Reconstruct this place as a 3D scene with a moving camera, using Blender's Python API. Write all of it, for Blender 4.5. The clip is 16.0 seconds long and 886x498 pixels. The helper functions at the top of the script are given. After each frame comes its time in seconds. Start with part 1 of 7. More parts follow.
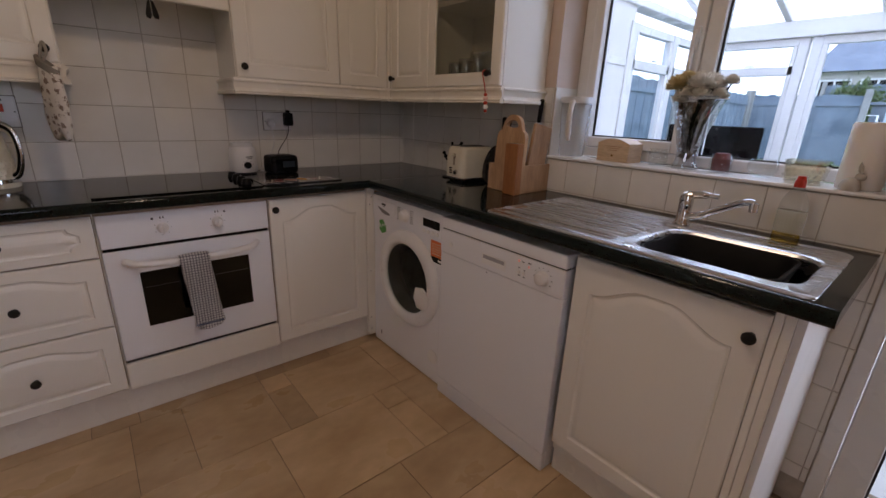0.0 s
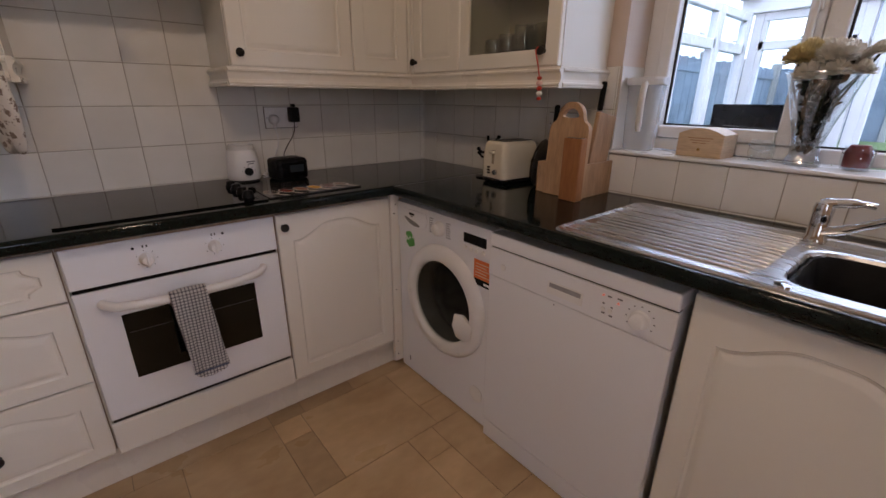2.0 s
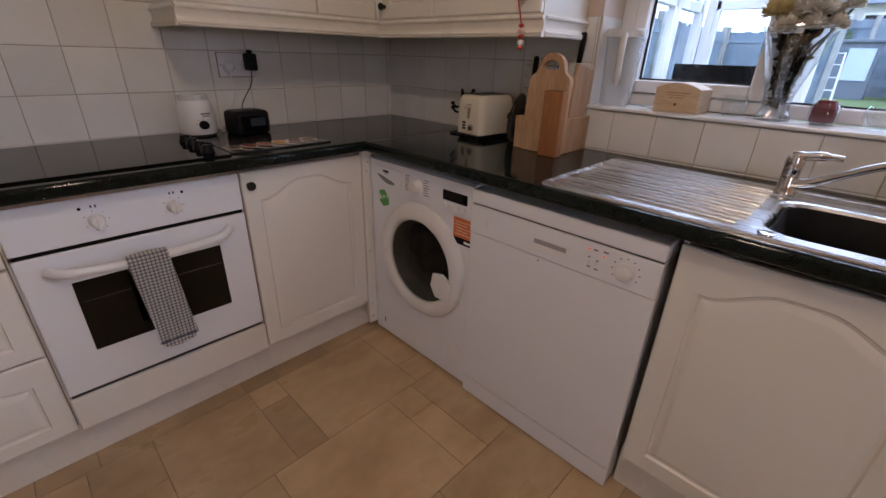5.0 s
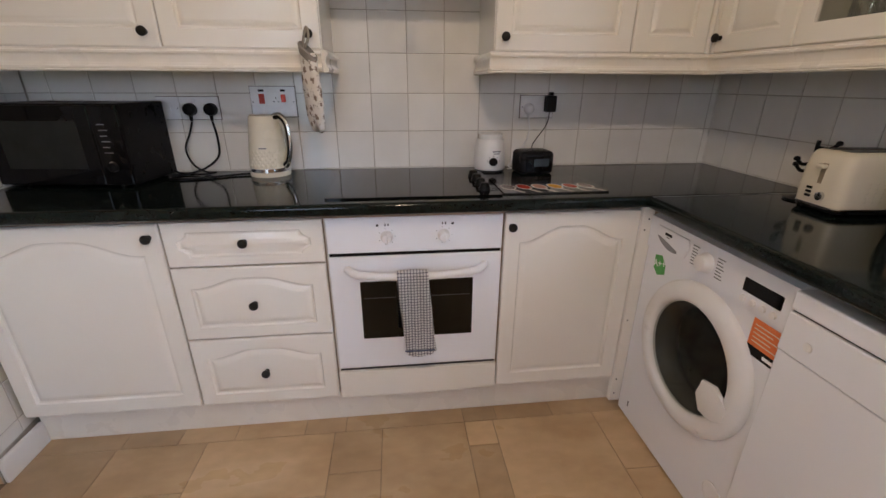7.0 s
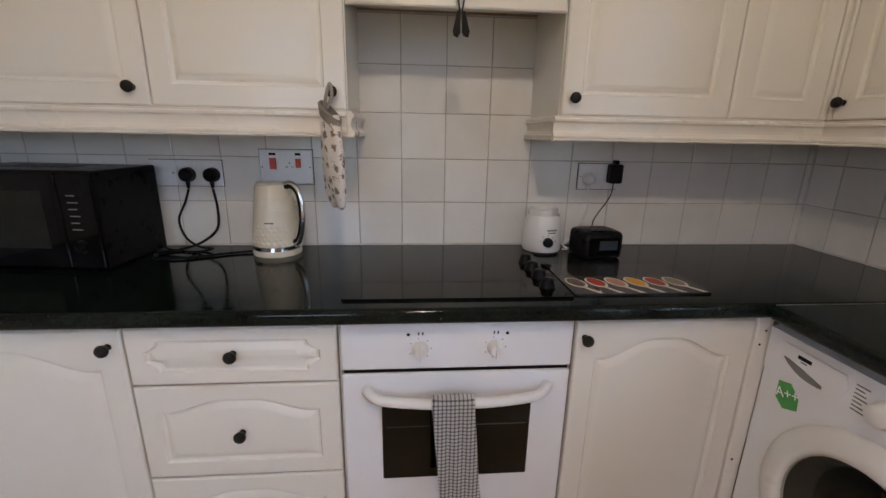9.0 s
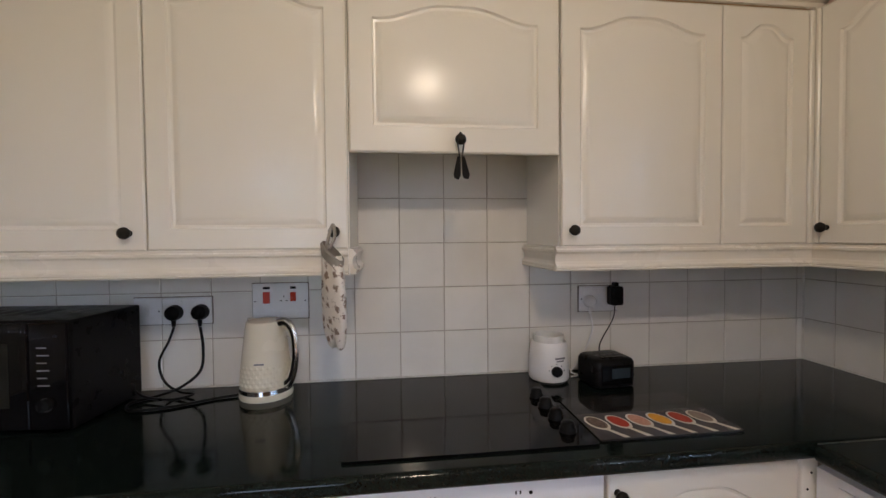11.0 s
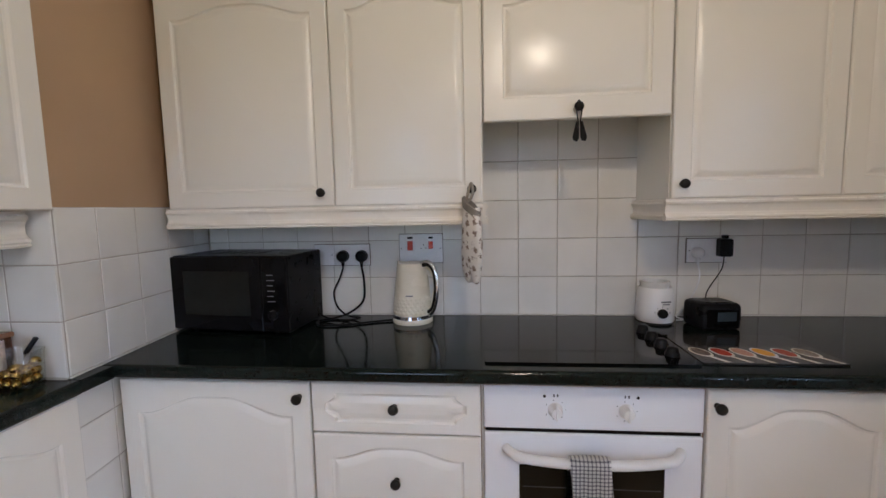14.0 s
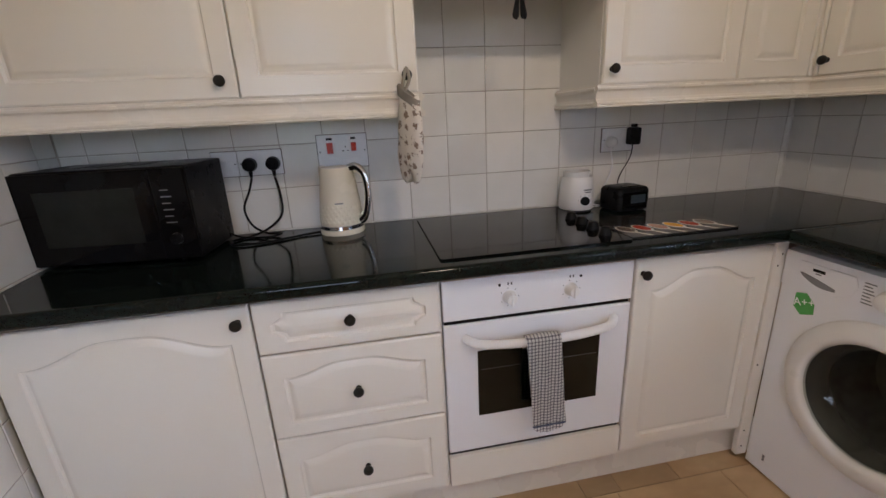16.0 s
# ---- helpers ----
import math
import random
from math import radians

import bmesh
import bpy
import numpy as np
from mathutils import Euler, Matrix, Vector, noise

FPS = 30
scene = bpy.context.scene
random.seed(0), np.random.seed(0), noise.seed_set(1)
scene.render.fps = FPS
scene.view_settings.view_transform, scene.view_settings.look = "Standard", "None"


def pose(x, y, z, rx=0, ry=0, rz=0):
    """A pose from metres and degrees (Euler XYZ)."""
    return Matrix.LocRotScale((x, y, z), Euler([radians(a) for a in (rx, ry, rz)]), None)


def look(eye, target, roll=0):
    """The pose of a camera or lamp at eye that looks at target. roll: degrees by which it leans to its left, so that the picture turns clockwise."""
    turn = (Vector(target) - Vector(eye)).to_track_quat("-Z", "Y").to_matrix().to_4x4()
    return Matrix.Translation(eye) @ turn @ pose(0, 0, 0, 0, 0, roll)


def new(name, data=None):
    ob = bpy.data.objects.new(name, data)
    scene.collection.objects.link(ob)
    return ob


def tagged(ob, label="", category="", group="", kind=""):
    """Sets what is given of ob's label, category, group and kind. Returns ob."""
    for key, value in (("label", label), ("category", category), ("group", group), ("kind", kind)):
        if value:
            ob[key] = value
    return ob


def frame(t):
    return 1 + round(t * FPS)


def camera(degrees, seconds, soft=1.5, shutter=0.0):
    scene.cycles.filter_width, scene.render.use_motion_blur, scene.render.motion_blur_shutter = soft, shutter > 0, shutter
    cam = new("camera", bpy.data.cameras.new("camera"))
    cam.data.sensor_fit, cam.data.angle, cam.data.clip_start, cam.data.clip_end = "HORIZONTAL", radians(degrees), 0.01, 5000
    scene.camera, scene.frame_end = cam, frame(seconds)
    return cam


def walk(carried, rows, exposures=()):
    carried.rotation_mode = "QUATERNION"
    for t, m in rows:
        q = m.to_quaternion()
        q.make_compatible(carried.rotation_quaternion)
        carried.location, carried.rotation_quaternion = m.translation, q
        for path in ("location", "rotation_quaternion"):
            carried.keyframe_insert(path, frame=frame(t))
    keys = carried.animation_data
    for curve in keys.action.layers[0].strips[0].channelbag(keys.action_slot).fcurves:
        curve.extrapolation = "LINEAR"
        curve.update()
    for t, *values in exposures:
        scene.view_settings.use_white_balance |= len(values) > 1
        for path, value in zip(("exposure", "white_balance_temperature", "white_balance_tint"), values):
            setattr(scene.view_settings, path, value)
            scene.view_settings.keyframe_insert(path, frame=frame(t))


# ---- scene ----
cam = camera(93.0, 16.0)
PATH = [
    (0, (-1.696, -2.453, 1.26), (-0.462, -1.006, 0.642), 2.2),
    (0.5, (-1.668, -2.381, 1.251), (-0.474, -0.916, 0.596), 2.4),
    (1, (-1.587, -2.274, 1.251), (-0.476, -0.747, 0.592), 1.8),
    (1.5, (-1.562, -2.195, 1.27), (-0.53, -0.624, 0.586), 1.0),
    (2, (-1.584, -2.084, 1.275), (-0.379, -0.641, 0.595), 0.4),
    (2.5, (-1.606, -2.026, 1.264), (-0.231, -0.763, 0.547), 0.1),
    (3, (-1.613, -2.014, 1.259), (-0.159, -0.875, 0.491), 1.0),
    (3.2, (-1.612, -2.014, 1.258), (-0.152, -0.896, 0.472), 1.1),
    (5.3, (-1.623, -2.012, 1.235), (-0.408, -0.679, 0.371), 2.1),
    (5.5, (-1.618, -2.007, 1.231), (-0.512, -0.586, 0.359), 2.5),
    (6, (-1.51, -1.987, 1.24), (-0.833, -0.318, 0.37), 2.5),
    (6.5, (-1.469, -1.963, 1.266), (-1.097, -0.157, 0.492), 0.5),
    (7, (-1.47, -1.896, 1.271), (-1.263, -0.046, 0.54), 0.2),
    (7.5, (-1.507, -1.788, 1.273), (-1.362, 0.073, 0.554), 0.4),
    (8, (-1.553, -1.703, 1.27), (-1.378, 0.155, 0.549), 0.9),
    (8.5, (-1.547, -1.598, 1.295), (-1.363, 0.269, 0.602), 1.4),
    (8.7, (-1.533, -1.555, 1.306), (-1.376, 0.338, 0.679), 1.2),
    (10.8, (-1.588, -1.456, 1.397), (-1.367, 0.527, 1.254), -0.2),
    (11, (-1.59, -1.453, 1.406), (-1.349, 0.532, 1.351), -0.5),
    (11.5, (-1.599, -1.437, 1.43), (-1.345, 0.546, 1.491), -1.2),
    (12, (-1.625, -1.429, 1.446), (-1.349, 0.548, 1.557), -1.4),
    (12.5, (-1.675, -1.441, 1.422), (-1.372, 0.535, 1.476), -1.7),
    (13, (-1.683, -1.522, 1.405), (-1.427, 0.462, 1.398), -1.1),
    (13.5, (-1.673, -1.641, 1.379), (-1.714, 0.356, 1.28), -1.0),
    (14, (-1.707, -1.707, 1.363), (-1.895, 0.275, 1.169), -1.2),
    (14.5, (-1.797, -1.758, 1.342), (-2.077, 0.2, 1.045), -1.8),
    (15, (-1.917, -1.801, 1.303), (-2.155, 0.118, 0.794), -1.8),
    (15.5, (-1.939, -1.777, 1.287), (-1.923, 0.125, 0.669), -1.7),
    (16, (-1.888, -1.631, 1.303), (-1.558, 0.248, 0.703), -2.8),
]
walk(cam, [(t, look(eye, target, roll)) for t, eye, target, roll in PATH], [
    (0.0, -1.85, 6800, 25), (1.0, -1.73, 6850, 26), (2.0, -1.57, 6750, 25), (3.2, -1.63, 6600, 24), (5.3, -1.35, 6480, 24), (6.0, -1.08, 6630, 24),
    (7.0, -0.72, 6340, 17), (8.5, -0.85, 6090, 15), (11.0, -0.85, 6140, 15), (12.5, -0.78, 5790, 14), (14.0, -0.80, 5790, 14), (15.0, -0.68, 5790, 14), (16.0, -0.85, 6190, 16)])

BACK = -3.45        # wall behind the walk
# ---- world, sun, large lights ----
world = bpy.data.worlds.new("world")
scene.world = world
world.use_nodes = True
wn = world.node_tree.nodes
wl = world.node_tree.links
sky = wn.new("ShaderNodeTexSky")
sky.sky_type = "NISHITA"
sky.sun_disc = False
sky.sun_elevation, sky.sun_rotation = radians(40), radians(130)
sky.air_density, sky.dust_density, sky.ozone_density = 1.0, 1.5, 1.0
cloud = wn.new("ShaderNodeMix")
cloud.data_type = "RGBA"
cloud.inputs[0].default_value = 0.75
cloud.inputs[7].default_value = (74.0, 88.0, 106.0, 1)
wl.new(sky.outputs[0], cloud.inputs[6])
wl.new(cloud.outputs[2], wn["Background"].inputs[0])
wn["Background"].inputs[1].default_value = 0.15
sun = new("sun", bpy.data.lights.new("sun", "SUN"))
sun.data.energy, sun.data.angle, sun.data.color = 1.3, radians(30), (1.0, 0.97, 0.92)
sun.matrix_basis = look((6, -5, 7), (0, -1.5, 0))


def daylight(name, eye, target, w, h, watts):
    """The sky's light through one glazed opening."""
    o = new(name, bpy.data.lights.new(name, "AREA"))
    o.data.shape, o.data.size, o.data.size_y, o.data.energy, o.data.color = "RECTANGLE", w, h, watts, (0.90, 0.95, 1.0)
    o.matrix_basis = look(eye, target)
    return o


daylight("roof_daylight", (0.95, -1.75, 2.36), (-1.0, -1.45, 0.9), 2.0, 0.9, 14)
daylight("door_daylight", (0.13, -2.87, 1.1), (-1.2, -2.4, 1.0), 0.62, 1.8, 12)
bulb = new("ceiling_bulb", bpy.data.lights.new("ceiling_bulb", "POINT"))
bulb.data.energy, bulb.data.color, bulb.data.shadow_soft_size = 51, (1.0, 0.81, 0.57), 0.06
bulb.location = (-1.45, -1.78, 2.29)

# ---- materials ----


def mat(name, c1, c2=None, rough=0.5, metal=0.0, scale=20.0, fine=0.0, fine_scale=300.0, bump=0.0, bump_scale=200.0,
        rough_var=0.08, coat=0.0, rand=0.0, trans=0.0, alpha=1.0, stretch=(1, 1, 1), sheen=0.0, ior=1.45):
    """Principled surface: two tones by a wide noise, specks by a fine one, uneven gloss and a fine relief."""
    m = bpy.data.materials.new(name)
    m.use_nodes = True
    n, l = m.node_tree.nodes, m.node_tree.links
    b = n["Principled BSDF"]
    c2 = c2 or tuple(v * 0.9 for v in c1)
    geo = n.new("ShaderNodeNewGeometry")
    mp = n.new("ShaderNodeMapping")
    mp.inputs["Scale"].default_value = stretch
    l.new(geo.outputs["Position"], mp.inputs["Vector"])
    wide = n.new("ShaderNodeTexNoise")
    wide.inputs["Scale"].default_value, wide.inputs["Detail"].default_value = scale, 4
    l.new(mp.outputs[0], wide.inputs["Vector"])
    ramp = n.new("ShaderNodeValToRGB")
    ramp.color_ramp.elements[0].position, ramp.color_ramp.elements[1].position = 0.35, 0.68
    ramp.color_ramp.elements[0].color, ramp.color_ramp.elements[1].color = (*c1, 1), (*c2, 1)
    l.new(wide.outputs["Fac"], ramp.inputs[0])
    col = ramp.outputs[0]
    if fine:
        sp = n.new("ShaderNodeTexNoise")
        sp.inputs["Scale"].default_value, sp.inputs["Detail"].default_value = fine_scale, 3
        l.new(mp.outputs[0], sp.inputs["Vector"])
        hsv = n.new("ShaderNodeHueSaturation")
        mr = n.new("ShaderNodeMapRange")
        mr.inputs[1].default_value, mr.inputs[2].default_value = 0.3, 0.7
        mr.inputs[3].default_value, mr.inputs[4].default_value = 1 - fine, 1 + fine
        l.new(sp.outputs["Fac"], mr.inputs[0])
        l.new(mr.outputs[0], hsv.inputs["Value"])
        l.new(col, hsv.inputs["Color"])
        col = hsv.outputs[0]
    if rand:
        info = n.new("ShaderNodeObjectInfo")
        h2 = n.new("ShaderNodeHueSaturation")
        mr2 = n.new("ShaderNodeMapRange")
        mr2.inputs[3].default_value, mr2.inputs[4].default_value = 1 - rand, 1 + rand
        l.new(info.outputs["Random"], mr2.inputs[0])
        l.new(mr2.outputs[0], h2.inputs["Value"])
        l.new(col, h2.inputs["Color"])
        col = h2.outputs[0]
    l.new(col, b.inputs["Base Color"])
    b.inputs["Metallic"].default_value = metal
    b.inputs["IOR"].default_value = ior
    b.inputs["Coat Weight"].default_value = coat
    b.inputs["Sheen Weight"].default_value = sheen
    b.inputs["Transmission Weight"].default_value = trans
    b.inputs["Alpha"].default_value = alpha
    rr = n.new("ShaderNodeMapRange")
    rr.inputs[1].default_value, rr.inputs[2].default_value = 0.3, 0.7
    rr.inputs[3].default_value, rr.inputs[4].default_value = max(0.0, rough - rough_var), min(1.0, rough + rough_var)
    l.new(wide.outputs["Fac"], rr.inputs[0])
    l.new(rr.outputs[0], b.inputs["Roughness"])
    if bump:
        bn = n.new("ShaderNodeTexNoise")
        bn.inputs["Scale"].default_value, bn.inputs["Detail"].default_value = bump_scale, 5
        l.new(mp.outputs[0], bn.inputs["Vector"])
        bp = n.new("ShaderNodeBump")
        bp.inputs["Strength"].default_value, bp.inputs["Distance"].default_value = bump, 0.002
        l.new(bn.outputs["Fac"], bp.inputs["Height"])
        l.new(bp.outputs[0], b.inputs["Normal"])
    return m


def glass_mat(name, tint=(1, 1, 1), gloss=0.08, rough=0.02, edge=0.7):
    """A thin pane: clear, with a share of mirror gloss that grows at a slant."""
    m = bpy.data.materials.new(name)
    m.use_nodes = True
    n, l = m.node_tree.nodes, m.node_tree.links
    n.remove(n["Principled BSDF"])
    tr, gl, mx = n.new("ShaderNodeBsdfTransparent"), n.new("ShaderNodeBsdfGlossy"), n.new("ShaderNodeMixShader")
    fr = n.new("ShaderNodeLayerWeight")
    pw = n.new("ShaderNodeMath")
    pw.operation, pw.inputs[1].default_value = "POWER", 5.0
    mul = n.new("ShaderNodeMath")
    mul.operation = "MULTIPLY_ADD"
    mul.inputs[1].default_value, mul.inputs[2].default_value = edge, gloss
    tr.inputs[0].default_value = (*tint, 1)
    gl.inputs["Roughness"].default_value = rough
    l.new(fr.outputs["Facing"], pw.inputs[0])
    l.new(pw.outputs[0], mul.inputs[0])
    l.new(mul.outputs[0], mx.inputs[0])
    l.new(tr.outputs[0], mx.inputs[1])
    l.new(gl.outputs[0], mx.inputs[2])
    l.new(mx.outputs[0], n["Material Output"].inputs[0])
    return m


def glow_mat(name, col, power):
    m = bpy.data.materials.new(name)
    m.use_nodes = True
    b = m.node_tree.nodes["Principled BSDF"]
    b.inputs["Base Color"].default_value = (*col, 1)
    b.inputs["Emission Color"].default_value = (*col, 1)
    b.inputs["Emission Strength"].default_value = power
    return m


CREAM = mat("cream_door_foil", (0.80, 0.768, 0.705), (0.79, 0.756, 0.69), 0.25, scale=1.5, bump=0.03, bump_scale=60, rough_var=0.015)
CARCASS = mat("white_carcass", (0.78, 0.75, 0.69), (0.72, 0.69, 0.63), 0.4, scale=5, bump=0.05)
# bare board of the oven rail; also the painted shade in base unit gaps
CHIPBOARD_GAP_SHADE = mat("chipboard_and_gap_shade", (0.33, 0.24, 0.17), (0.24, 0.17, 0.12), 0.85, scale=60, fine=0.2)
TRIM = mat("cream_moulding", (0.80, 0.76, 0.69), (0.75, 0.70, 0.62), 0.3, scale=6, bump=0.05, bump_scale=90)
KNOB = mat("black_knob", (0.012, 0.011, 0.010), (0.022, 0.020, 0.018), 0.38, ior=1.25, scale=60, bump=0.2, bump_scale=250)
WORKTOP = mat("dark_speckled_laminate", (0.004, 0.0065, 0.0065), (0.0075, 0.013, 0.0115), 0.10, ior=1.30, scale=38, fine=0.5, fine_scale=260, bump=0.015, bump_scale=420, rough_var=0.05)
EDGE = mat("metal_joint_strip", (0.55, 0.55, 0.53), (0.4, 0.4, 0.38), 0.35, metal=1.0, scale=80)
TILE = mat("white_wall_tile", (0.77, 0.75, 0.71), (0.72, 0.70, 0.66), 0.16, scale=7, bump=0.09, bump_scale=22, rand=0.05)
GROUT = mat("grey_grout", (0.50, 0.46, 0.40), (0.36, 0.325, 0.28), 0.85, scale=14, bump=0.3, bump_scale=300)
TAN = mat("tan_wall_paint", (0.47, 0.315, 0.19), (0.43, 0.285, 0.17), 0.7, scale=2.5, bump=0.15, bump_scale=140)
BEIGE = mat("pale_wall_paint", (0.62, 0.51, 0.44), (0.57, 0.46, 0.39), 0.7, scale=2.5, bump=0.12, bump_scale=140)
WHITE = mat("white_wall_paint", (0.78, 0.77, 0.75), (0.72, 0.71, 0.69), 0.6, scale=3, bump=0.12, bump_scale=140)
CEIL = mat("ceiling_paint", (0.80, 0.78, 0.74), (0.75, 0.73, 0.69), 0.8, scale=2, bump=0.2, bump_scale=120)
PVC = mat("white_pvc", (0.80, 0.80, 0.80), (0.74, 0.74, 0.74), 0.28, scale=4, rough_var=0.06)
SEAL = mat("black_rubber", (0.012, 0.012, 0.013), (0.02, 0.02, 0.02), 0.6, scale=40)
ENAMEL = mat("white_enamel", (0.81, 0.815, 0.845), (0.80, 0.805, 0.835), 0.25, scale=2, rough_var=0.015, bump=0.03, bump_scale=80)
ENAMEL2 = mat("white_plastic", (0.78, 0.77, 0.76), (0.74, 0.73, 0.72), 0.35, scale=8)
OVENGLASS = mat("dark_oven_glass", (0.012, 0.010, 0.007), (0.017, 0.014, 0.010), 0.06, scale=5, rough_var=0.03, ior=1.25)
STEEL = mat("brushed_steel", (0.66, 0.665, 0.67), (0.56, 0.565, 0.57), 0.26, metal=1.0, scale=30, bump=0.06, bump_scale=220, stretch=(1, 0.08, 1))
CHROME = mat("chrome", (0.72, 0.72, 0.73), (0.62, 0.62, 0.63), 0.08, metal=1.0, scale=20, rough_var=0.03)
BLACK = mat("black_plastic", (0.006, 0.006, 0.007), (0.009, 0.009, 0.01), 0.32, scale=30, ior=1.2)
BLACKGLOSS = mat("black_gloss", (0.003, 0.003, 0.0035), (0.005, 0.005, 0.006), 0.06, scale=10, rough_var=0.02, ior=1.24)
HOBGLASS = mat("hob_glass", (0.003, 0.003, 0.0035), (0.004, 0.004, 0.005), 0.06, scale=10, rough_var=0.02, ior=1.32)
DARKGREY = mat("dark_grey_plastic", (0.03, 0.03, 0.032), (0.045, 0.045, 0.047), 0.35, scale=30)
FLOORTILE = mat("stone_floor_tile", (0.53, 0.375, 0.225), (0.41, 0.275, 0.155), 0.34, scale=3.0, fine=0.06, fine_scale=14, bump=0.08, bump_scale=60, rand=0.22, rough_var=0.1, stretch=(1, 1.6, 1))
FLOORGROUT = mat("floor_grout", (0.25, 0.18, 0.115), (0.18, 0.13, 0.08), 0.9, scale=20, bump=0.3)
WOOD = mat("pale_beech", (0.50, 0.315, 0.185), (0.39, 0.225, 0.12), 0.45, scale=9, fine=0.14, fine_scale=70, stretch=(2.2, 2.2, 0.25), bump=0.1, bump_scale=120)
WOOD2 = mat("red_beech", (0.39, 0.165, 0.06), (0.29, 0.115, 0.042), 0.42, scale=10, fine=0.16, fine_scale=80, stretch=(2.2, 2.2, 0.25), bump=0.1, bump_scale=120)
PALEWOOD = mat("pale_plywood", (0.62, 0.47, 0.32), (0.55, 0.40, 0.27), 0.55, scale=12, fine=0.1, fine_scale=90, stretch=(0.4, 0.4, 2.5), bump=0.1)
CREAMPLASTIC = mat("cream_appliance", (0.75, 0.69, 0.56), (0.71, 0.65, 0.52), 0.22, scale=8)
PANE = glass_mat("window_pane", (0.93, 0.97, 1.0), 0.025)
CLEARW = glass_mat("clear_glassware", (0.94, 0.965, 0.97), 0.12, 0.05, 0.9)
CLEAR = glass_mat("clear_glass", (0.95, 0.97, 0.97), 0.03, edge=0.6)
SMOKE = glass_mat("smoked_glass", (0.78, 0.78, 0.74), 0.05)

# ---- mesh helpers ----


def world_of(ob):
    m = ob.matrix_basis.copy()
    while ob.parent:
        ob = ob.parent
        m = ob.matrix_basis @ m
    return m


def part(name, bm, material, parent=None, label="", smooth=None, keep_local=False):
    """Links a bmesh, given in world places, as one mesh object under a thing or a part."""
    me = bpy.data.meshes.new(name)
    if parent and not keep_local:
        bm.transform(world_of(parent).inverted())
    bmesh.ops.recalc_face_normals(bm, faces=bm.faces)
    bm.to_mesh(me)
    bm.free()
    if smooth:
        for p in me.polygons:
            p.use_smooth = True
        me.set_sharp_from_angle(angle=radians(smooth))
    me.materials.append(material)
    ob = new(name, me)
    ob.parent = parent
    if label:
        ob["label"] = label
    return ob


def thing(name, x, y, z, label, category, group="", kind="", rz=0):
    ob = new(name)
    ob.empty_display_size = 0.05
    ob.matrix_basis = pose(x, y, z, 0, 0, rz)
    return tagged(ob, label, category, group, kind)


def box(x0, y0, z0, x1, y1, z1, bev=0.0, seg=1, bm=None, m=None):
    own = bmesh.new()
    bmesh.ops.create_cube(own, size=1.0)
    own.transform(Matrix.LocRotScale(((x0 + x1) / 2, (y0 + y1) / 2, (z0 + z1) / 2), None, (abs(x1 - x0), abs(y1 - y0), abs(z1 - z0))))
    if bev:
        bmesh.ops.bevel(own, geom=own.edges[:], offset=bev, segments=seg, profile=0.5, affect="EDGES")
    if m:
        own.transform(m)
    return merge(bm, own)


def merge(bm, own):
    if bm is None:
        return own
    me = bpy.data.meshes.new("tmp")
    own.to_mesh(me)
    own.free()
    bm.from_mesh(me)
    bpy.data.meshes.remove(me)
    return bm


def lathe(profile, seg=24, m=None, bm=None):
    """Turns (radius, height) pairs round the z axis."""
    own = bmesh.new()
    rings = []
    for r, h in profile:
        if r < 1e-6:
            rings.append([own.verts.new((0, 0, h))])
        else:
            rings.append([own.verts.new((r * math.cos(2 * math.pi * k / seg), r * math.sin(2 * math.pi * k / seg), h)) for k in range(seg)])
    for a, b in zip(rings, rings[1:]):
        for k in range(seg):
            j = (k + 1) % seg
            if len(a) == 1 and len(b) > 1:
                own.faces.new((a[0], b[k], b[j]))
            elif len(b) == 1 and len(a) > 1:
                own.faces.new((a[k], b[0], a[j]))
            elif len(a) > 1:
                own.faces.new((a[k], b[k], b[j], a[j]))
    if m:
        own.transform(m)
    return merge(bm, own)


def tube(pts, r, seg=8, bm=None, caps=True):
    """Sweeps a circle along a smooth line through the points; r is a number or one per point."""
    own = bmesh.new()
    pts = [Vector(p) for p in pts]
    rings = []
    up = Vector((0.31, 0.17, 0.93))
    for i, p in enumerate(pts):
        d = (pts[min(i + 1, len(pts) - 1)] - pts[max(i - 1, 0)]).normalized()
        u = d.cross(up)
        if u.length < 0.05:
            u = d.cross(Vector((1, 0, 0)))
        u.normalize()
        v = d.cross(u)
        up = v.cross(d) if i else up
        rr = r[i] if isinstance(r, (list, tuple)) else r
        rings.append([own.verts.new(p + rr * (math.cos(2 * math.pi * k / seg) * u + math.sin(2 * math.pi * k / seg) * v)) for k in range(seg)])
        up = u.cross(d)
    for a, b in zip(rings, rings[1:]):
        for k in range(seg):
            j = (k + 1) % seg
            own.faces.new((a[k], a[j], b[j], b[k]))
    if caps:
        own.faces.new(rings[0])
        own.faces.new(rings[-1][::-1])
    return merge(bm, own)


def curve(pts, n=8):
    """A smooth line through the points."""
    pts = [Vector(p) for p in pts]
    out = []
    for i in range(len(pts) - 1):
        p0, p1, p2, p3 = pts[max(i - 1, 0)], pts[i], pts[i + 1], pts[min(i + 2, len(pts) - 1)]
        for k in range(n):
            t = k / n
            out.append(0.5 * ((2 * p1) + (p2 - p0) * t + (2 * p0 - 5 * p1 + 4 * p2 - p3) * t * t + (3 * p1 - p0 - 3 * p2 + p3) * t ** 3))
    return out + [pts[-1]]


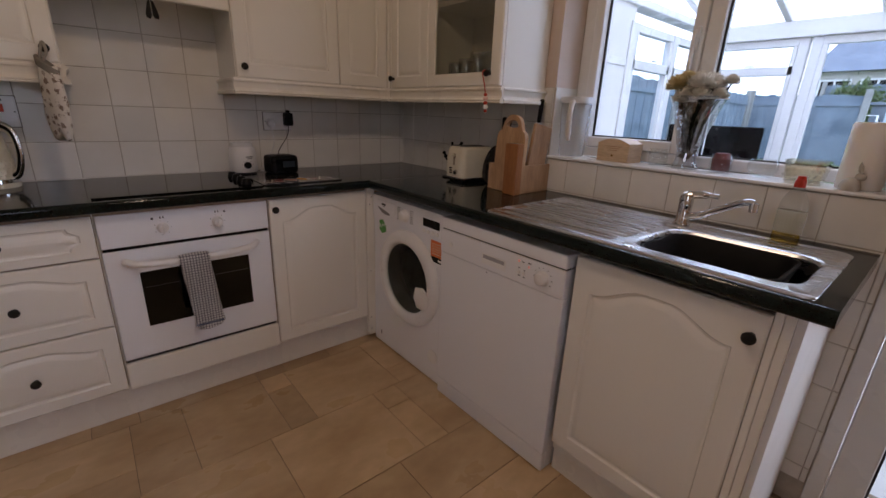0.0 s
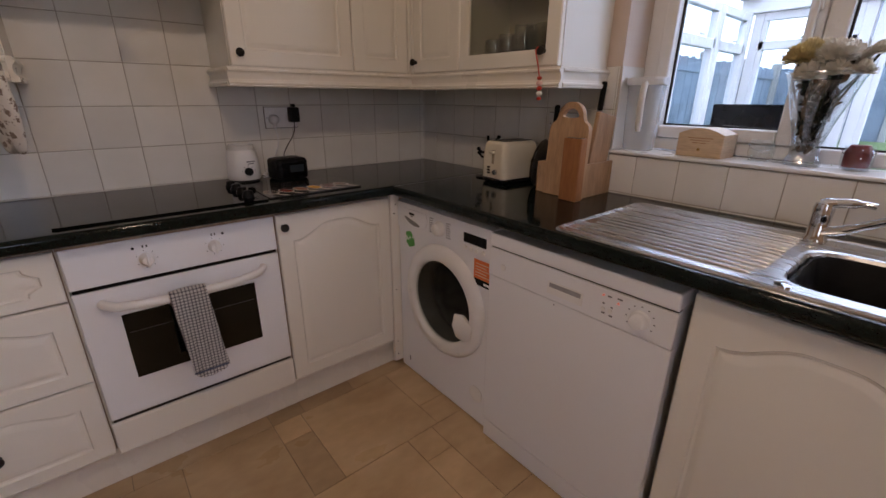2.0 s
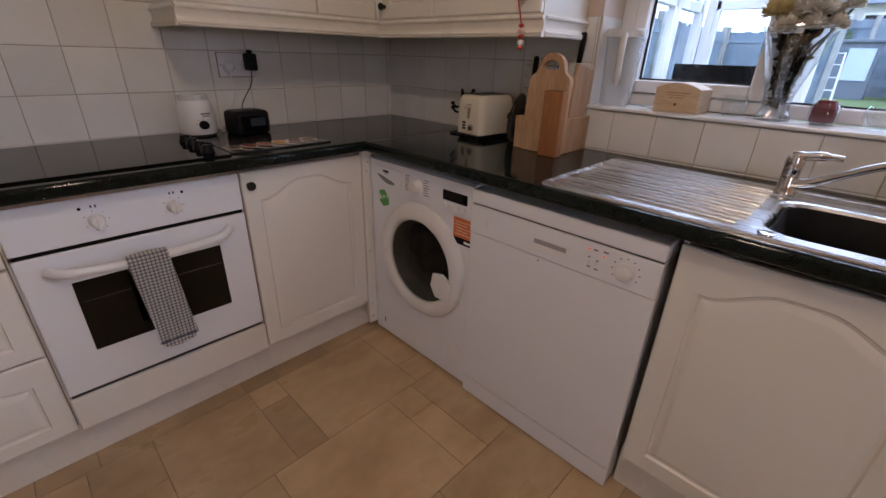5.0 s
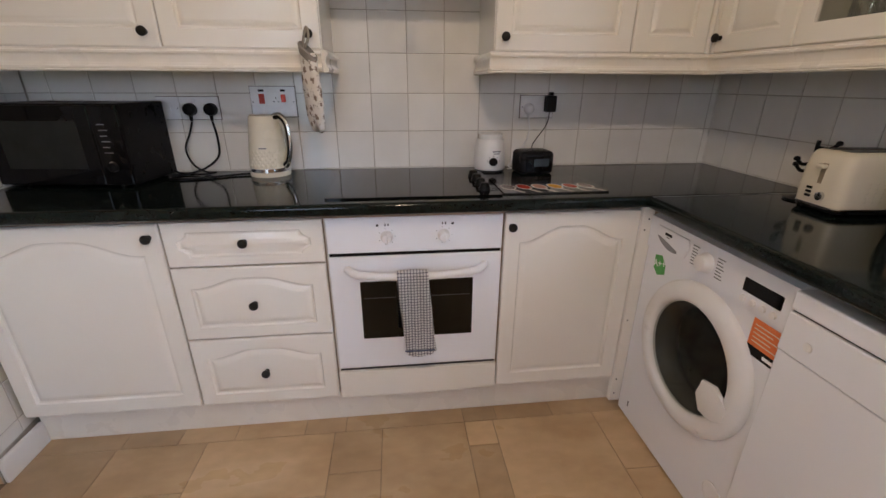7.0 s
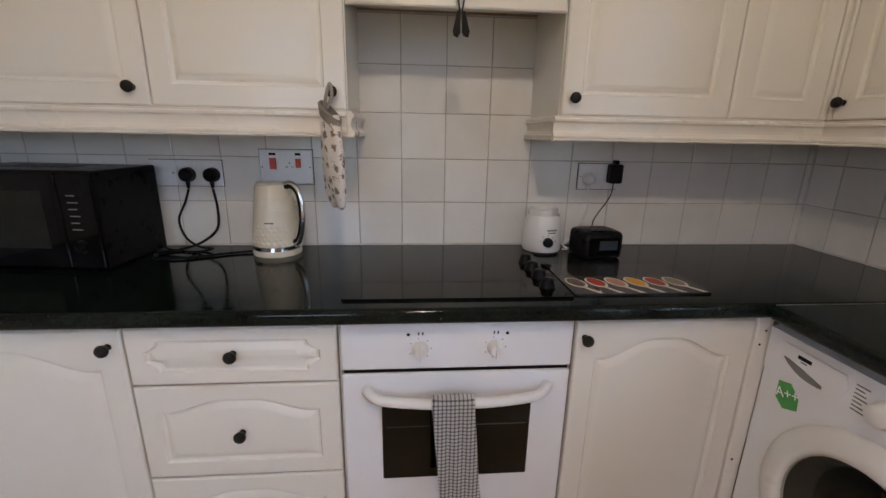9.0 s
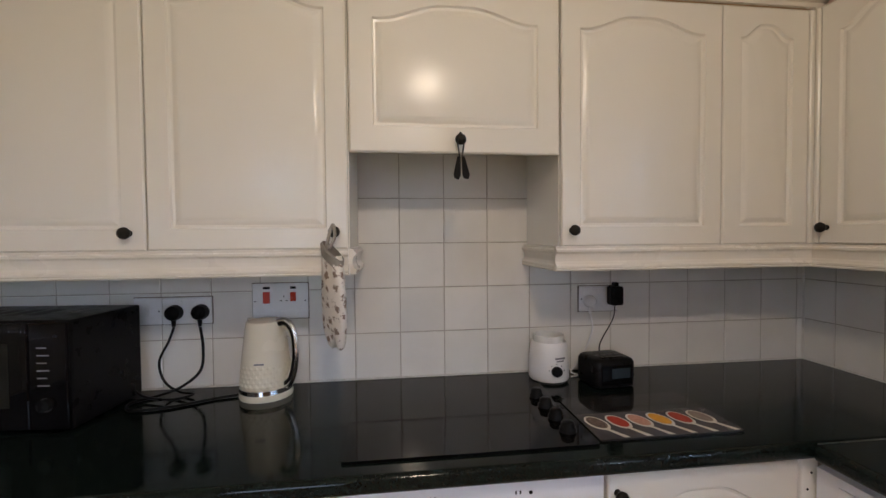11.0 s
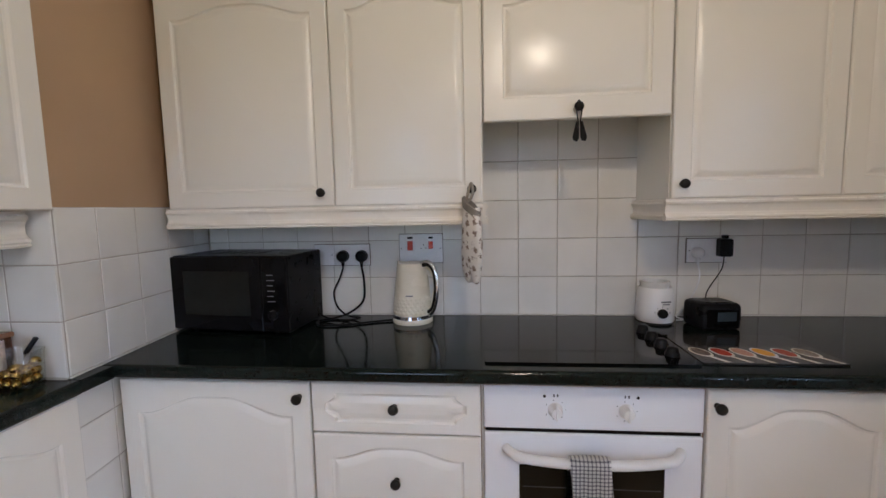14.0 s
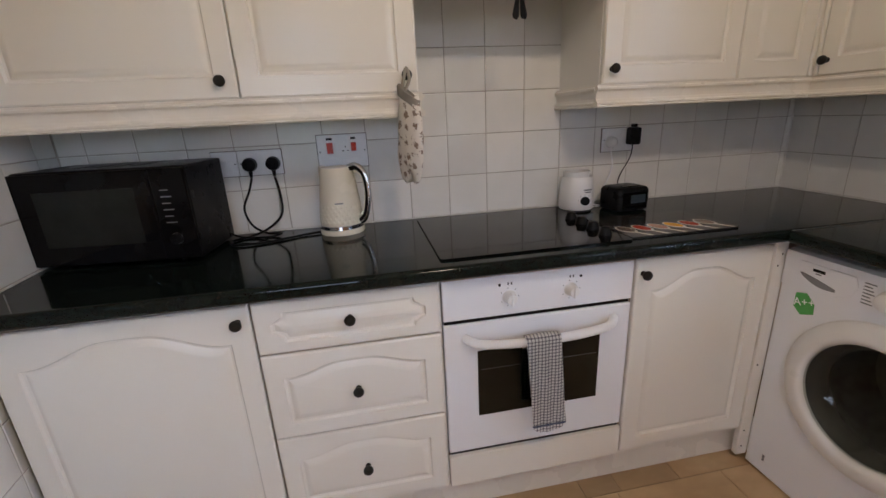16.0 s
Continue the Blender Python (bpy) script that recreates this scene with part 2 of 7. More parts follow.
def prism(outline, h0, h1, bev=0.0, m=None, bm=None):
    """A flat outline (x, y) drawn up from h0 to h1."""
    own = bmesh.new()
    lo = [own.verts.new((x, y, h0)) for x, y in outline]
    hi = [own.verts.new((x, y, h1)) for x, y in outline]
    n = len(outline)
    own.faces.new(lo[::-1])
    own.faces.new(hi)
    for k in range(n):
        own.faces.new((lo[k], lo[(k + 1) % n], hi[(k + 1) % n], hi[k]))
    if bev:
        bmesh.ops.bevel(own, geom=[e for e in own.edges if abs(e.verts[0].co.z - e.verts[1].co.z) < 1e-6], offset=bev, segments=2, profile=0.5, affect="EDGES")
    if m:
        own.transform(m)
    return merge(bm, own)


def rounded(x0, y0, x1, y1, r, n=5):
    out = []
    for cx, cy, a in ((x1 - r, y1 - r, 0), (x0 + r, y1 - r, 90), (x0 + r, y0 + r, 180), (x1 - r, y0 + r, 270)):
        for k in range(n + 1):
            t = radians(a + 90 * k / n)
            out.append((cx + r * math.cos(t), cy + r * math.sin(t)))
    return out


def sweep_x(profile, a, b, m=None, bm=None):
    """A moulding: a profile (out, up) drawn along x from a to b; out is towards -y."""
    own = bmesh.new()
    r0 = [own.verts.new((a, -o, u)) for o, u in profile]
    r1 = [own.verts.new((b, -o, u)) for o, u in profile]
    n = len(profile)
    for k in range(n):
        own.faces.new((r0[k], r0[(k + 1) % n], r1[(k + 1) % n], r1[k]))
    own.faces.new(r0)
    own.faces.new(r1[::-1])
    if m:
        own.transform(m)
    return merge(bm, own)


def panel_outline(w, h, style, inset, side, top, bottom):
    """The routed line of a door: a rectangle with an arched or notched head."""
    x0, x1, z0, z1 = side + inset, w - side - inset, bottom + inset, h - top - inset
    pts = [(x0, z0), (x1, z0)]
    if style == "plain":
        return pts + [(x1, z1), (x0, z1)]
    if style == "notched":
        a, c = 0.032, 0.018
        mid = (z0 + z1) / 2
        hh = (z1 - z0) / 2
        right = [(x1 - a, z0), (x1 - a + 0.004, z0 + c * 0.7), (x1 - a * 0.4, mid - hh * 0.45), (x1, mid - hh * 0.3), (x1, mid + hh * 0.3), (x1 - a * 0.4, mid + hh * 0.45), (x1 - a + 0.004, z1 - c * 0.7), (x1 - a, z1)]
        left = [(x0 + x1 - x, z) for x, z in right]
        return right + left[::-1]
    rise = {"arch": 0.055, "low": 0.04, "drawer": 0.035}[style]
    pts.append((x1, z1 - rise))
    for k in range(1, 24):
        u = 1 - 2 * k / 24
        v = min(1.0, max(0.0, (0.90 - abs(u)) / 0.72))
        pts.append(((x0 + x1) / 2 + u * (x1 - x0) / 2, z1 - rise + rise * (0.82 * v * v * (3 - 2 * v) + 0.18 * max(0.0, 1 - (u / 0.9) ** 2))))
    pts.append((x0, z1 - rise))
    return pts


def door_mesh(w, h, style="arch", side=0.055, top=0.05, bottom=0.055, th=0.018, hole=False):
    """A foil-wrapped door, x 0..w, z 0..h, its face towards -y at y = 0, with a routed panel line."""
    bm = bmesh.new()
    e = 0.004

    def ring(pts, y):
        return [bm.verts.new((x, y, z)) for x, z in pts]

    def band(a, b):
        n = len(a)
        for k in range(n):
            bm.faces.new((a[k], a[(k + 1) % n], b[(k + 1) % n], b[k]))

    arched = style not in ("plain", "notched")
    heads = [x for x, z in panel_outline(w, h, style, 0, side, top, bottom)][2:] if arched else []

    def outer(d, y):
        return ring([(d, d), (w - d, d), (w - d, h - d)] + [(x, h - d) for x in heads] + [(d, h - d)], y)

    def surround(r, o):
        """The flat margin between the door's edge r and the panel line o."""
        if arched:
            bm.faces.new((r[0], r[1], o[1], o[0]))
            bm.faces.new((r[1], r[2], r[3], o[2], o[1]))
            for k in range(len(heads) - 1):
                bm.faces.new((r[3 + k], r[4 + k], o[3 + k], o[2 + k]))
            bm.faces.new((r[-2], r[-1], r[0], o[0], o[-1]))
        elif style == "notched":
            q = len(o) // 2
            bm.faces.new((r[0], r[1], o[0], o[-1]))
            bm.faces.new([r[1], r[2]] + o[:q][::-1])
            bm.faces.new((r[2], r[3], o[q], o[q - 1]))
            bm.faces.new([r[3], r[0]] + o[q:][::-1])
        else:
            band(r, o)

    back, edge, rim = outer(0, th), outer(0, e), outer(e, 0)
    band(back, edge)
    band(edge, rim)
    steps = ((0, 0), (0.004, 0.0064), (0.010, 0.0078), (0.015, 0.0056), (0.026, 0.0008), (0.030, 0.0))
    if hole:
        o = ring(panel_outline(w, h, style, 0, side, top, bottom), 0)
        inner = ring(panel_outline(w, h, style, 0, side, top, bottom), th)
        surround(rim, o)
        band(o, inner)
        surround(back, inner)
        return bm
    loops = [ring(panel_outline(w, h, style, inset, side, top, bottom), y) for inset, y in steps]
    surround(rim, loops[0])
    for a, b in zip(loops, loops[1:]):
        band(a, b)
    bm.faces.new(loops[-1])
    bm.faces.new(back)
    return bm


def knob(parent, m, r=0.0155):
    """A turned black knob; m puts its foot on the door face, its axis along -y."""
    bm = lathe([(0, 0), (r * 0.55, 0), (r * 0.5, 0.004), (r * 0.42, 0.01), (r * 0.5, 0.014), (r * 0.9, 0.017), (r, 0.022), (r * 0.92, 0.027), (r * 0.55, 0.031), (0, 0.032)], 18, m @ pose(0, 0, 0, 90))
    return part("knob", bm, KNOB, parent, "black turned knob", smooth=50)


# ---- structure ----
TOP = 0.92          # worktop
LX, RX = -2.83, -3.13   # face of the pillar and of the recess beside it
CH = 2.46           # ceiling


def structure(name, bm, material, label, category="wall"):
    return tagged(part(name, bm, material), label, category, kind="structure")


wall_n = structure("wall_north", box(-3.4, 0.006, 0, 0.0, 0.2, CH), TAN, "tan painted kitchen wall behind cabinets", "wall")
pillar = structure("wall_pillar", prism([(-3.4, -0.70), (LX - 0.006, -0.70), (LX - 0.056, 0.0055), (-3.4, 0.0055)], 0, CH), TAN, "tan painted wall pillar above white tiles", "wall")
wall_w = structure("wall_west", box(-3.4, BACK - 0.15, 0, RX - 0.006, -0.7005, CH), TAN, "tan painted recessed wall over a narrow counter", "wall")
S0, S1, SB, ST = -2.95, -2.00, 0.85, 1.95   # opening of the window behind the walk
bm = box(RX - 0.0055, BACK - 0.15, 0, S0, BACK, CH)
box(S0 + 0.0005, BACK - 0.15, 0, S1 - 0.0005, BACK, SB, bm=bm)
box(S0 + 0.0005, BACK - 0.15, ST, S1 - 0.0005, BACK, CH, bm=bm)
box(S1, BACK - 0.15, 0, 0.3, BACK, CH, bm=bm)
wall_s = structure("wall_south", bm, TAN, "plain tan wall closing the kitchen", "wall")

# east wall with the window opening (y -1.20..-2.36) and the door opening (y -2.44..-3.30)
W0, W1, WS, WT = -1.205, -2.36, 1.078, 2.12
D0, D1, DT = -2.412, -3.30, 2.08
bm = box(0.006, W0, 0, 0.28, 0.2, CH)
box(0.006, W1, 0, 0.28, W0 - 0.0005, WS - 0.006, bm=bm)
box(0.006, W1, WT, 0.28, W0 - 0.0005, CH, bm=bm)
box(0.006, D0, 0, 0.28, W1 - 0.0005, CH, bm=bm)
box(0.006, D1, DT, 0.28, D0 - 0.0005, CH, bm=bm)
box(0.006, BACK, 0, 0.28, D1 - 0.0005, CH, bm=bm)
wall_e = structure("wall_east", bm, BEIGE, "pale beige wall round the kitchen window", "wall")
ceiling = structure("ceiling", box(-3.4, BACK - 0.15, CH + 0.0005, 0.3, 0.2, CH + 0.1), CEIL, "off-white plaster kitchen ceiling", "ceiling")
floor = structure("floor", box(-3.4, BACK - 0.15, -0.1, 0.29, 0.2, -0.003), FLOORGROUT, "stone-look tiled kitchen floor in mixed tile sizes", "floor")


def tile_mesh(w, h, name, th=0.006, bev=0.0018):
    """A tile, its face at y = 0 towards -y, its middle at the origin."""
    bm = bmesh.new()
    b = [bm.verts.new((x * w / 2, th, z * h / 2)) for x, z in ((-1, -1), (1, -1), (1, 1), (-1, 1))]
    s = [bm.verts.new((x * w / 2, bev * 0.7, z * h / 2)) for x, z in ((-1, -1), (1, -1), (1, 1), (-1, 1))]
    f = [bm.verts.new((x * (w / 2 - bev), 0, z * (h / 2 - bev))) for x, z in ((-1, -1), (1, -1), (1, 1), (-1, 1))]
    for p, q in ((b, s), (s, f)):
        for k in range(4):
            bm.faces.new((p[k], p[(k + 1) % 4], q[(k + 1) % 4], q[k]))
    bm.faces.new(f)
    bmesh.ops.recalc_face_normals(bm, faces=bm.faces)
    me = bpy.data.meshes.new(name)
    bm.to_mesh(me)
    bm.free()
    return me


TILE_CACHE = {}
TP = 0.1537
rt = random.Random(5)


def tile_run(parent, m, u0, u1, z0, z1, ju, jz):
    """Tiles on a wall: m carries x = along, z = up, -y = out; joints lie at ju + k * pitch and jz + k * pitch, cut at the ends."""
    def cuts(a, b, j):
        k = math.ceil((a - j) / TP + 1e-6)
        out = [a]
        while j + k * TP < b - 1e-6:
            if j + k * TP - out[-1] > 0.006:
                out.append(j + k * TP)
            k += 1
        return out + [b]
    us, zs = cuts(u0, u1, ju), cuts(z0, z1, jz)
    inv = world_of(parent).inverted()
    for a, b in zip(us, us[1:]):
        for c, d in zip(zs, zs[1:]):
            key = (round(b - a, 3), round(d - c, 3))
            if key not in TILE_CACHE:
                TILE_CACHE[key] = tile_mesh(max(b - a - 0.0030, 0.002), max(d - c - 0.0030, 0.002), "tile")
                TILE_CACHE[key].materials.append(TILE)
            o = new("tile", TILE_CACHE[key])
            o.parent = parent
            o.matrix_basis = inv @ m @ pose((a + b) / 2, rt.uniform(-0.0004, 0.0003), (c + d) / 2, rt.uniform(-0.12, 0.12), 0, rt.uniform(-0.12, 0.12))


# grout beds, as thin coats on the walls
def bed(name, x0, y0, z0, x1, y1, z1):
    return structure(name, box(x0, y0, z0, x1, y1, z1), GROUT, "white glazed wall tiles with grey grout", "tiles")


bed_n = bed("tiles_north", LX - 0.055, 0.0025, TOP - 0.02, 0.0, 0.0058, 1.70)
PM = pose(LX - 0.05, 0, 0, 0, 0, 90 + math.degrees(math.atan(0.05 / 0.70)))
bed_p = structure("tiles_pillar", box(-0.701, 0.0025, 0, 0.0, 0.0058, 1.387, m=PM), GROUT, "white glazed wall tiles with grey grout", "tiles")
bed_ps = bed("tiles_pillar_side", RX, -0.7058, 0.5, LX - 0.003, -0.7025, 1.387)
bed_w = bed("tiles_west", RX - 0.0058, -1.9, 0.5, RX - 0.0025, -0.706, 1.387)
bed_e = bed("tiles_east", 0.0025, W0 + 0.001, TOP - 0.02, 0.0058, 0.002, 1.387)
bed_s = bed("tiles_sill", 0.0025, D0 + 0.001, 0.0, 0.0058, W0, WS - 0.008)

# ---- window, sill, door ----
sill = tagged(part("window_sill", box(-0.012, W1 + 0.001, WS - 0.005, 0.17, W0 - 0.001, WS + 0.007, 0.004, 2), PVC), "white window sill crowded with small ornaments", "window sill", kind="structure")


def bar(y0, z0, y1, z1, x0=0.17, x1=0.24, b=0.006, bm=None):
    return box(x0, y0, z0, x1, y1, z1, b, 2, bm=bm)


win = thing("window_1", 0.2, (W0 + W1) / 2, WS, "white plastic casement window with two panes", "window", kind="structure")
WB = WS + 0.008
part("window_frame", bar(W0 - 0.002, WB, W0 - 0.06, WT - 0.002), PVC, win)
part("window_frame", bar(W1 + 0.002, WB, W1 + 0.06, WT - 0.002), PVC, win)
part("window_frame", bar(W0 - 0.0605, WB, W1 + 0.0605, WB + 0.045), PVC, win)
part("window_frame", bar(W0 - 0.0605, WT - 0.05, W1 + 0.0605, WT - 0.002), PVC, win)
part("mullion", bar(-1.735, WB + 0.0455, -1.79, WT - 0.051), PVC, win)
sash = part("opening_sash", bar(W0 - 0.061, WB + 0.047, W0 - 0.105, WT - 0.052, 0.155, 0.232), PVC, win)
part("sash_rail", bar(-1.69, WB + 0.047, -1.734, WT - 0.052, 0.155, 0.232), PVC, sash)
part("sash_rail", bar(W0 - 0.1055, WB + 0.047, -1.6895, WB + 0.092, 0.155, 0.232), PVC, sash)
part("sash_rail", bar(W0 - 0.1055, WT - 0.1, -1.6895, WT - 0.052, 0.155, 0.232), PVC, sash)
hb = box(0.135, -1.70, 1.52, 0.154, -1.725, 1.60, 0.005, 2)
box(0.118, -1.705, 1.44, 0.136, -1.72, 1.585, 0.005, 2, bm=hb)
part("window_handle", hb, PVC, sash, "white lever window handle")
for a, b, c in ((W0 - 0.105, -1.69, WB + 0.092), (-1.79, W1 + 0.06, WB + 0.045)):
    top = WT - 0.1 if a > -1.5 else WT - 0.05
    gk = box(0.19, a - 0.001, c, 0.2, a - 0.007, top)
    box(0.19, b + 0.007, c, 0.2, b + 0.001, top, bm=gk)
    box(0.19, a - 0.0072, c, 0.2, b + 0.0072, c + 0.006, bm=gk)
    part("gasket", gk, SEAL, win, "black glazing gasket")
    p = part("pane", box(0.194, a, c, 0.198, b, top), PANE, win, "clear glass pane")
    p.visible_shadow = False
rev = structure("trim_window_reveal", box(0.004, W0 - 0.0005, WS + 0.0075, 0.168, W0 - 0.004, WT), BEIGE, "pale plastered window reveal", "trim")
rvt = structure("tiles_reveal", box(0.0, W0 - 0.0045, WS + 0.0078, 0.166, W0 - 0.010, 1.387, 0.0015), TILE, "white glazed tile lining the window reveal", "tiles")

edoor = thing("door_1", 0.05, (D0 + D1) / 2, 0, "white glazed plastic door to the conservatory", "door", kind="structure")
part("door_frame", box(0.0, D0 - 0.001, 0, 0.09, D0 - 0.045, DT, 0.005, 2), PVC, edoor)
part("door_frame", box(0.0, D1 + 0.045, 0, 0.09, D1 + 0.001, DT, 0.005, 2), PVC, edoor)
part("door_frame", box(0.0, D1 + 0.0455, DT - 0.05, 0.09, D0 - 0.0455, DT - 0.001, 0.005, 2), PVC, edoor)
leaf = part("door_leaf", box(0.01, D0 - 0.047, 0.02, 0.075, D0 - 0.135, DT - 0.052, 0.006, 2), PVC, edoor)
box_b = box(0.01, D1 + 0.047, 0.02, 0.075, D1 + 0.135, DT - 0.052, 0.006, 2)
part("stile", box_b, PVC, leaf)
part("rail", box(0.01, D1 + 0.1355, 0.02, 0.075, D0 - 0.1355, 0.12, 0.006, 2), PVC, leaf)
part("rail", box(0.01, D1 + 0.1355, DT - 0.15, 0.075, D0 - 0.1355, DT - 0.052, 0.006, 2), PVC, leaf)
gk = box(0.03, D0 - 0.136, 0.12, 0.05, D0 - 0.142, DT - 0.15)
box(0.03, D1 + 0.142, 0.12, 0.05, D0 - 0.1422, 0.127, bm=gk)
part("gasket", gk, SEAL, leaf)
p = part("pane", box(0.038, D1 + 0.1355, 0.12, 0.042, D0 - 0.1365, DT - 0.15), PANE, leaf, "clear glass pane")
p.visible_shadow = False

sw = thing("window_6", (S0 + S1) / 2, BACK, SB, "plain white plastic window behind the walk", "window", kind="structure")
for a, b, c, d in ((S0 + 0.001, SB + 0.001, S0 + 0.06, ST - 0.001), (S1 - 0.06, SB + 0.001, S1 - 0.001, ST - 0.001), (S0 + 0.0605, SB + 0.001, S1 - 0.0605, SB + 0.06), (S0 + 0.0605, ST - 0.06, S1 - 0.0605, ST - 0.001)):
    part("window_frame", box(a, BACK - 0.11, b, c, BACK - 0.05, d, 0.005), PVC, sw)

# ---- worktops ----


def nose(front, n=6, th=0.04):
    """A rolled front edge: (out, up) from back to front and round."""
    r = 0.014
    pts = [(0.0, TOP - th), (front - r, TOP - th)]
    pts += [(front - r + r * math.sin(radians(90 * k / n)), TOP - th + r - r * math.cos(radians(90 * k / n))) for k in range(1, n + 1)]
    pts += [(front - r + r * math.cos(radians(90 * k / n)), TOP - r + r * math.sin(radians(90 * k / n))) for k in range(0, n + 1)]
    return pts + [(0.0, TOP)]


FY, FX = -0.602, -0.628
E_ = pose(0, 0, 0, 0, 0, -90)


def worktop_run(front, runs, m, label, place):
    """A laminate board with its rolled front edge; runs are (from, to, back, front) stretches of the flat board."""
    t = thing("worktop", *place, label, "worktop")
    for a, b, y0, y1 in runs:
        part("board", box(a, -y1, TOP - 0.04, b, -y0, TOP, m=m), WORKTOP, t)
    prof = nose(front)
    prof[0], prof[-1] = (front - 0.0155, TOP - 0.04), (front - 0.0155, TOP)
    part("front_edge", sweep_x(prof, min(r[0] for r in runs), max(r[1] for r in runs), m), WORKTOP, t, "rolled dark front edge", smooth=40)
    return t


worktop_run(0.602, [(LX - 0.04, -0.001, 0.0, 0.5865)], pose(0, 0, 0), "dark green-black speckled laminate worktop beside the hob", (-1.5, -0.3, TOP - 0.04))
worktop_run(0.628, [(0.607, 1.40, 0.001, 0.6125), (1.4, 2.34, 0.001, 0.10), (1.4, 2.34, 0.585, 0.6125), (2.34, 2.388, 0.001, 0.6125)], E_, "dark green-black speckled laminate worktop round the sink", (-0.3, -1.5, TOP - 0.04))
tagged(part("joint_strip", box(FX + 0.012, -0.6062, TOP - 0.001, -0.01, -0.6022, TOP + 0.0012), EDGE), "thin aluminium worktop joint strip", "joint strip", kind="structure")
worktop_run(0.342, [(-1.95, -0.708, 0.0, 0.3265)], pose(RX, 0, 0, 0, 0, 90), "narrow dark laminate worktop in the wall recess", (-2.96, -1.3, TOP - 0.04))
tagged(part("end_strip", box(LX - 0.012, -0.7075, TOP - 0.036, LX + 0.04, -0.6035, TOP + 0.001, 0.003), WORKTOP), "small dark worktop link piece at the pillar", "worktop")

# ---- base units ----
DF = -0.562     # door face


def put_door(parent, name, m, w, h, style, kn=None, label="", **kw):
    """A door or drawer front at the pose m, with its knob at kn."""
    d = part(name, _moved(door_mesh(w, h, style, **kw), m), CREAM, parent, label, smooth=28)
    if kn:
        knob(d, m @ pose(kn[0], 0, kn[1]))
    return d


def _moved(bm, m):
    bm.transform(m)
    return bm


def base_unit(x0, x1, label, group="base units"):
    t = thing("base_unit", (x0 + x1) / 2, DF, 0, label, "kitchen cabinet", group)
    # brown carcass puts dark shade into the gaps between the fronts
    part("carcass", box(x0, DF + 0.021, 0.156, x1, -0.01, TOP - 0.042), CHIPBOARD_GAP_SHADE, t)
    return t


def N(x, z):
    return pose(x, DF, z)


u = base_unit(-2.826, -2.217, "cream base cabinet with an arched panel door")
put_door(u, "door", N(-2.822, 0.152), 0.602, 0.71, "arch", (0.572, 0.667))
u = base_unit(-2.2165, -1.716, "cream three-drawer base unit with black knobs", "")
put_door(u, "drawer_front", N(-2.214, 0.712), 0.496, 0.151, "notched", (0.248, 0.083), side=0.04, top=0.032, bottom=0.032)
put_door(u, "drawer_front", N(-2.214, 0.437), 0.496, 0.269, "drawer", (0.248, 0.133), side=0.05, top=0.038, bottom=0.045)
put_door(u, "drawer_front", N(-2.214, 0.152), 0.496, 0.279, "drawer", (0.248, 0.139), side=0.05, top=0.042, bottom=0.045)
u = base_unit(-1.11, -0.61, "cream corner base cabinet with an arched panel door")
put_door(u, "door", N(-1.107, 0.152), 0.488, 0.711, "arch", (0.022, 0.667))
fil = box(-0.6165, DF - 0.004, 0.03, -0.57, DF + 0.02, TOP - 0.042, 0.003)
t = thing("filler_post", -0.59, DF, 0.03, "cream corner filler post between cabinet and washing machine", "filler post")
part("post", fil, CREAM, t)
for z in (0.07, 0.14, 0.42, 0.79, 0.83):
    part("screw_cap", lathe([(0.0, 0), (0.003, 0), (0.003, 0.001), (0, 0.0012)], 8, pose(-0.60 + 0.01 * (z > 0.8), DF - 0.004, z, 90)), BLACK, t)
# oven housing panel under the oven and plinths
t = thing("oven_housing", -1.41, DF, 0, "cream panel below the built-in oven", "kitchen cabinet")
part("lower_panel", box(-1.711, DF, 0.142, -1.112, DF + 0.018, 0.258, 0.003, 2), CREAM, t)
part("side", box(-1.7155, DF + 0.022, 0.12, -1.7105, -0.01, TOP - 0.042), CARCASS, t)
part("side", box(-1.1125, DF + 0.022, 0.12, -1.1105, -0.01, TOP - 0.042), CARCASS, t)
pl = box(LX + 0.004, -0.512, 0.0, -0.575, -0.497, 0.15, 0.002)
tagged(part("plinth", pl, TRIM), "white plinth board below the base units", "plinth", kind="structure")
sk = box(LX + 0.001, -0.70, 0, LX + 0.016, -0.513, 0.095, 0.005, 2)
tagged(part("baseboard", sk, WHITE), "white painted skirting board", "skirting", kind="structure")

part("top_rail", box(-1.712, DF + 0.004, TOP - 0.056, -1.1115, DF + 0.022, TOP - 0.0425), CHIPBOARD_GAP_SHADE, t, "bare brown chipboard rail")

# ---- oven ----
ov = thing("oven", -1.411, -0.55, 0.26, "white built-in electric oven with a towel on its handle", "oven")
OX0, OX1, OY = -1.709, -1.1135, -0.557
part("body", box(OX0 + 0.01, OY + 0.022, 0.27, OX1 - 0.01, -0.03, 0.86), DARKGREY, ov)
cp = part("control_panel", box(OX0, OY, 0.737, OX1, OY + 0.022, 0.8625, 0.004, 2), ENAMEL, ov)
dr = part("oven_door", box(OX0, OY, 0.272, OX1, OY + 0.022, 0.724, 0.004, 2), ENAMEL, ov)
part("door_window", box(-1.61, OY - 0.003, 0.40, -1.212, OY + 0.004, 0.63, 0.002), OVENGLASS, dr, "dark glass oven window")
part("shelf_wire", box(-1.60, OY - 0.0042, 0.565, -1.222, OY - 0.0032, 0.568), DARKGREY, dr)
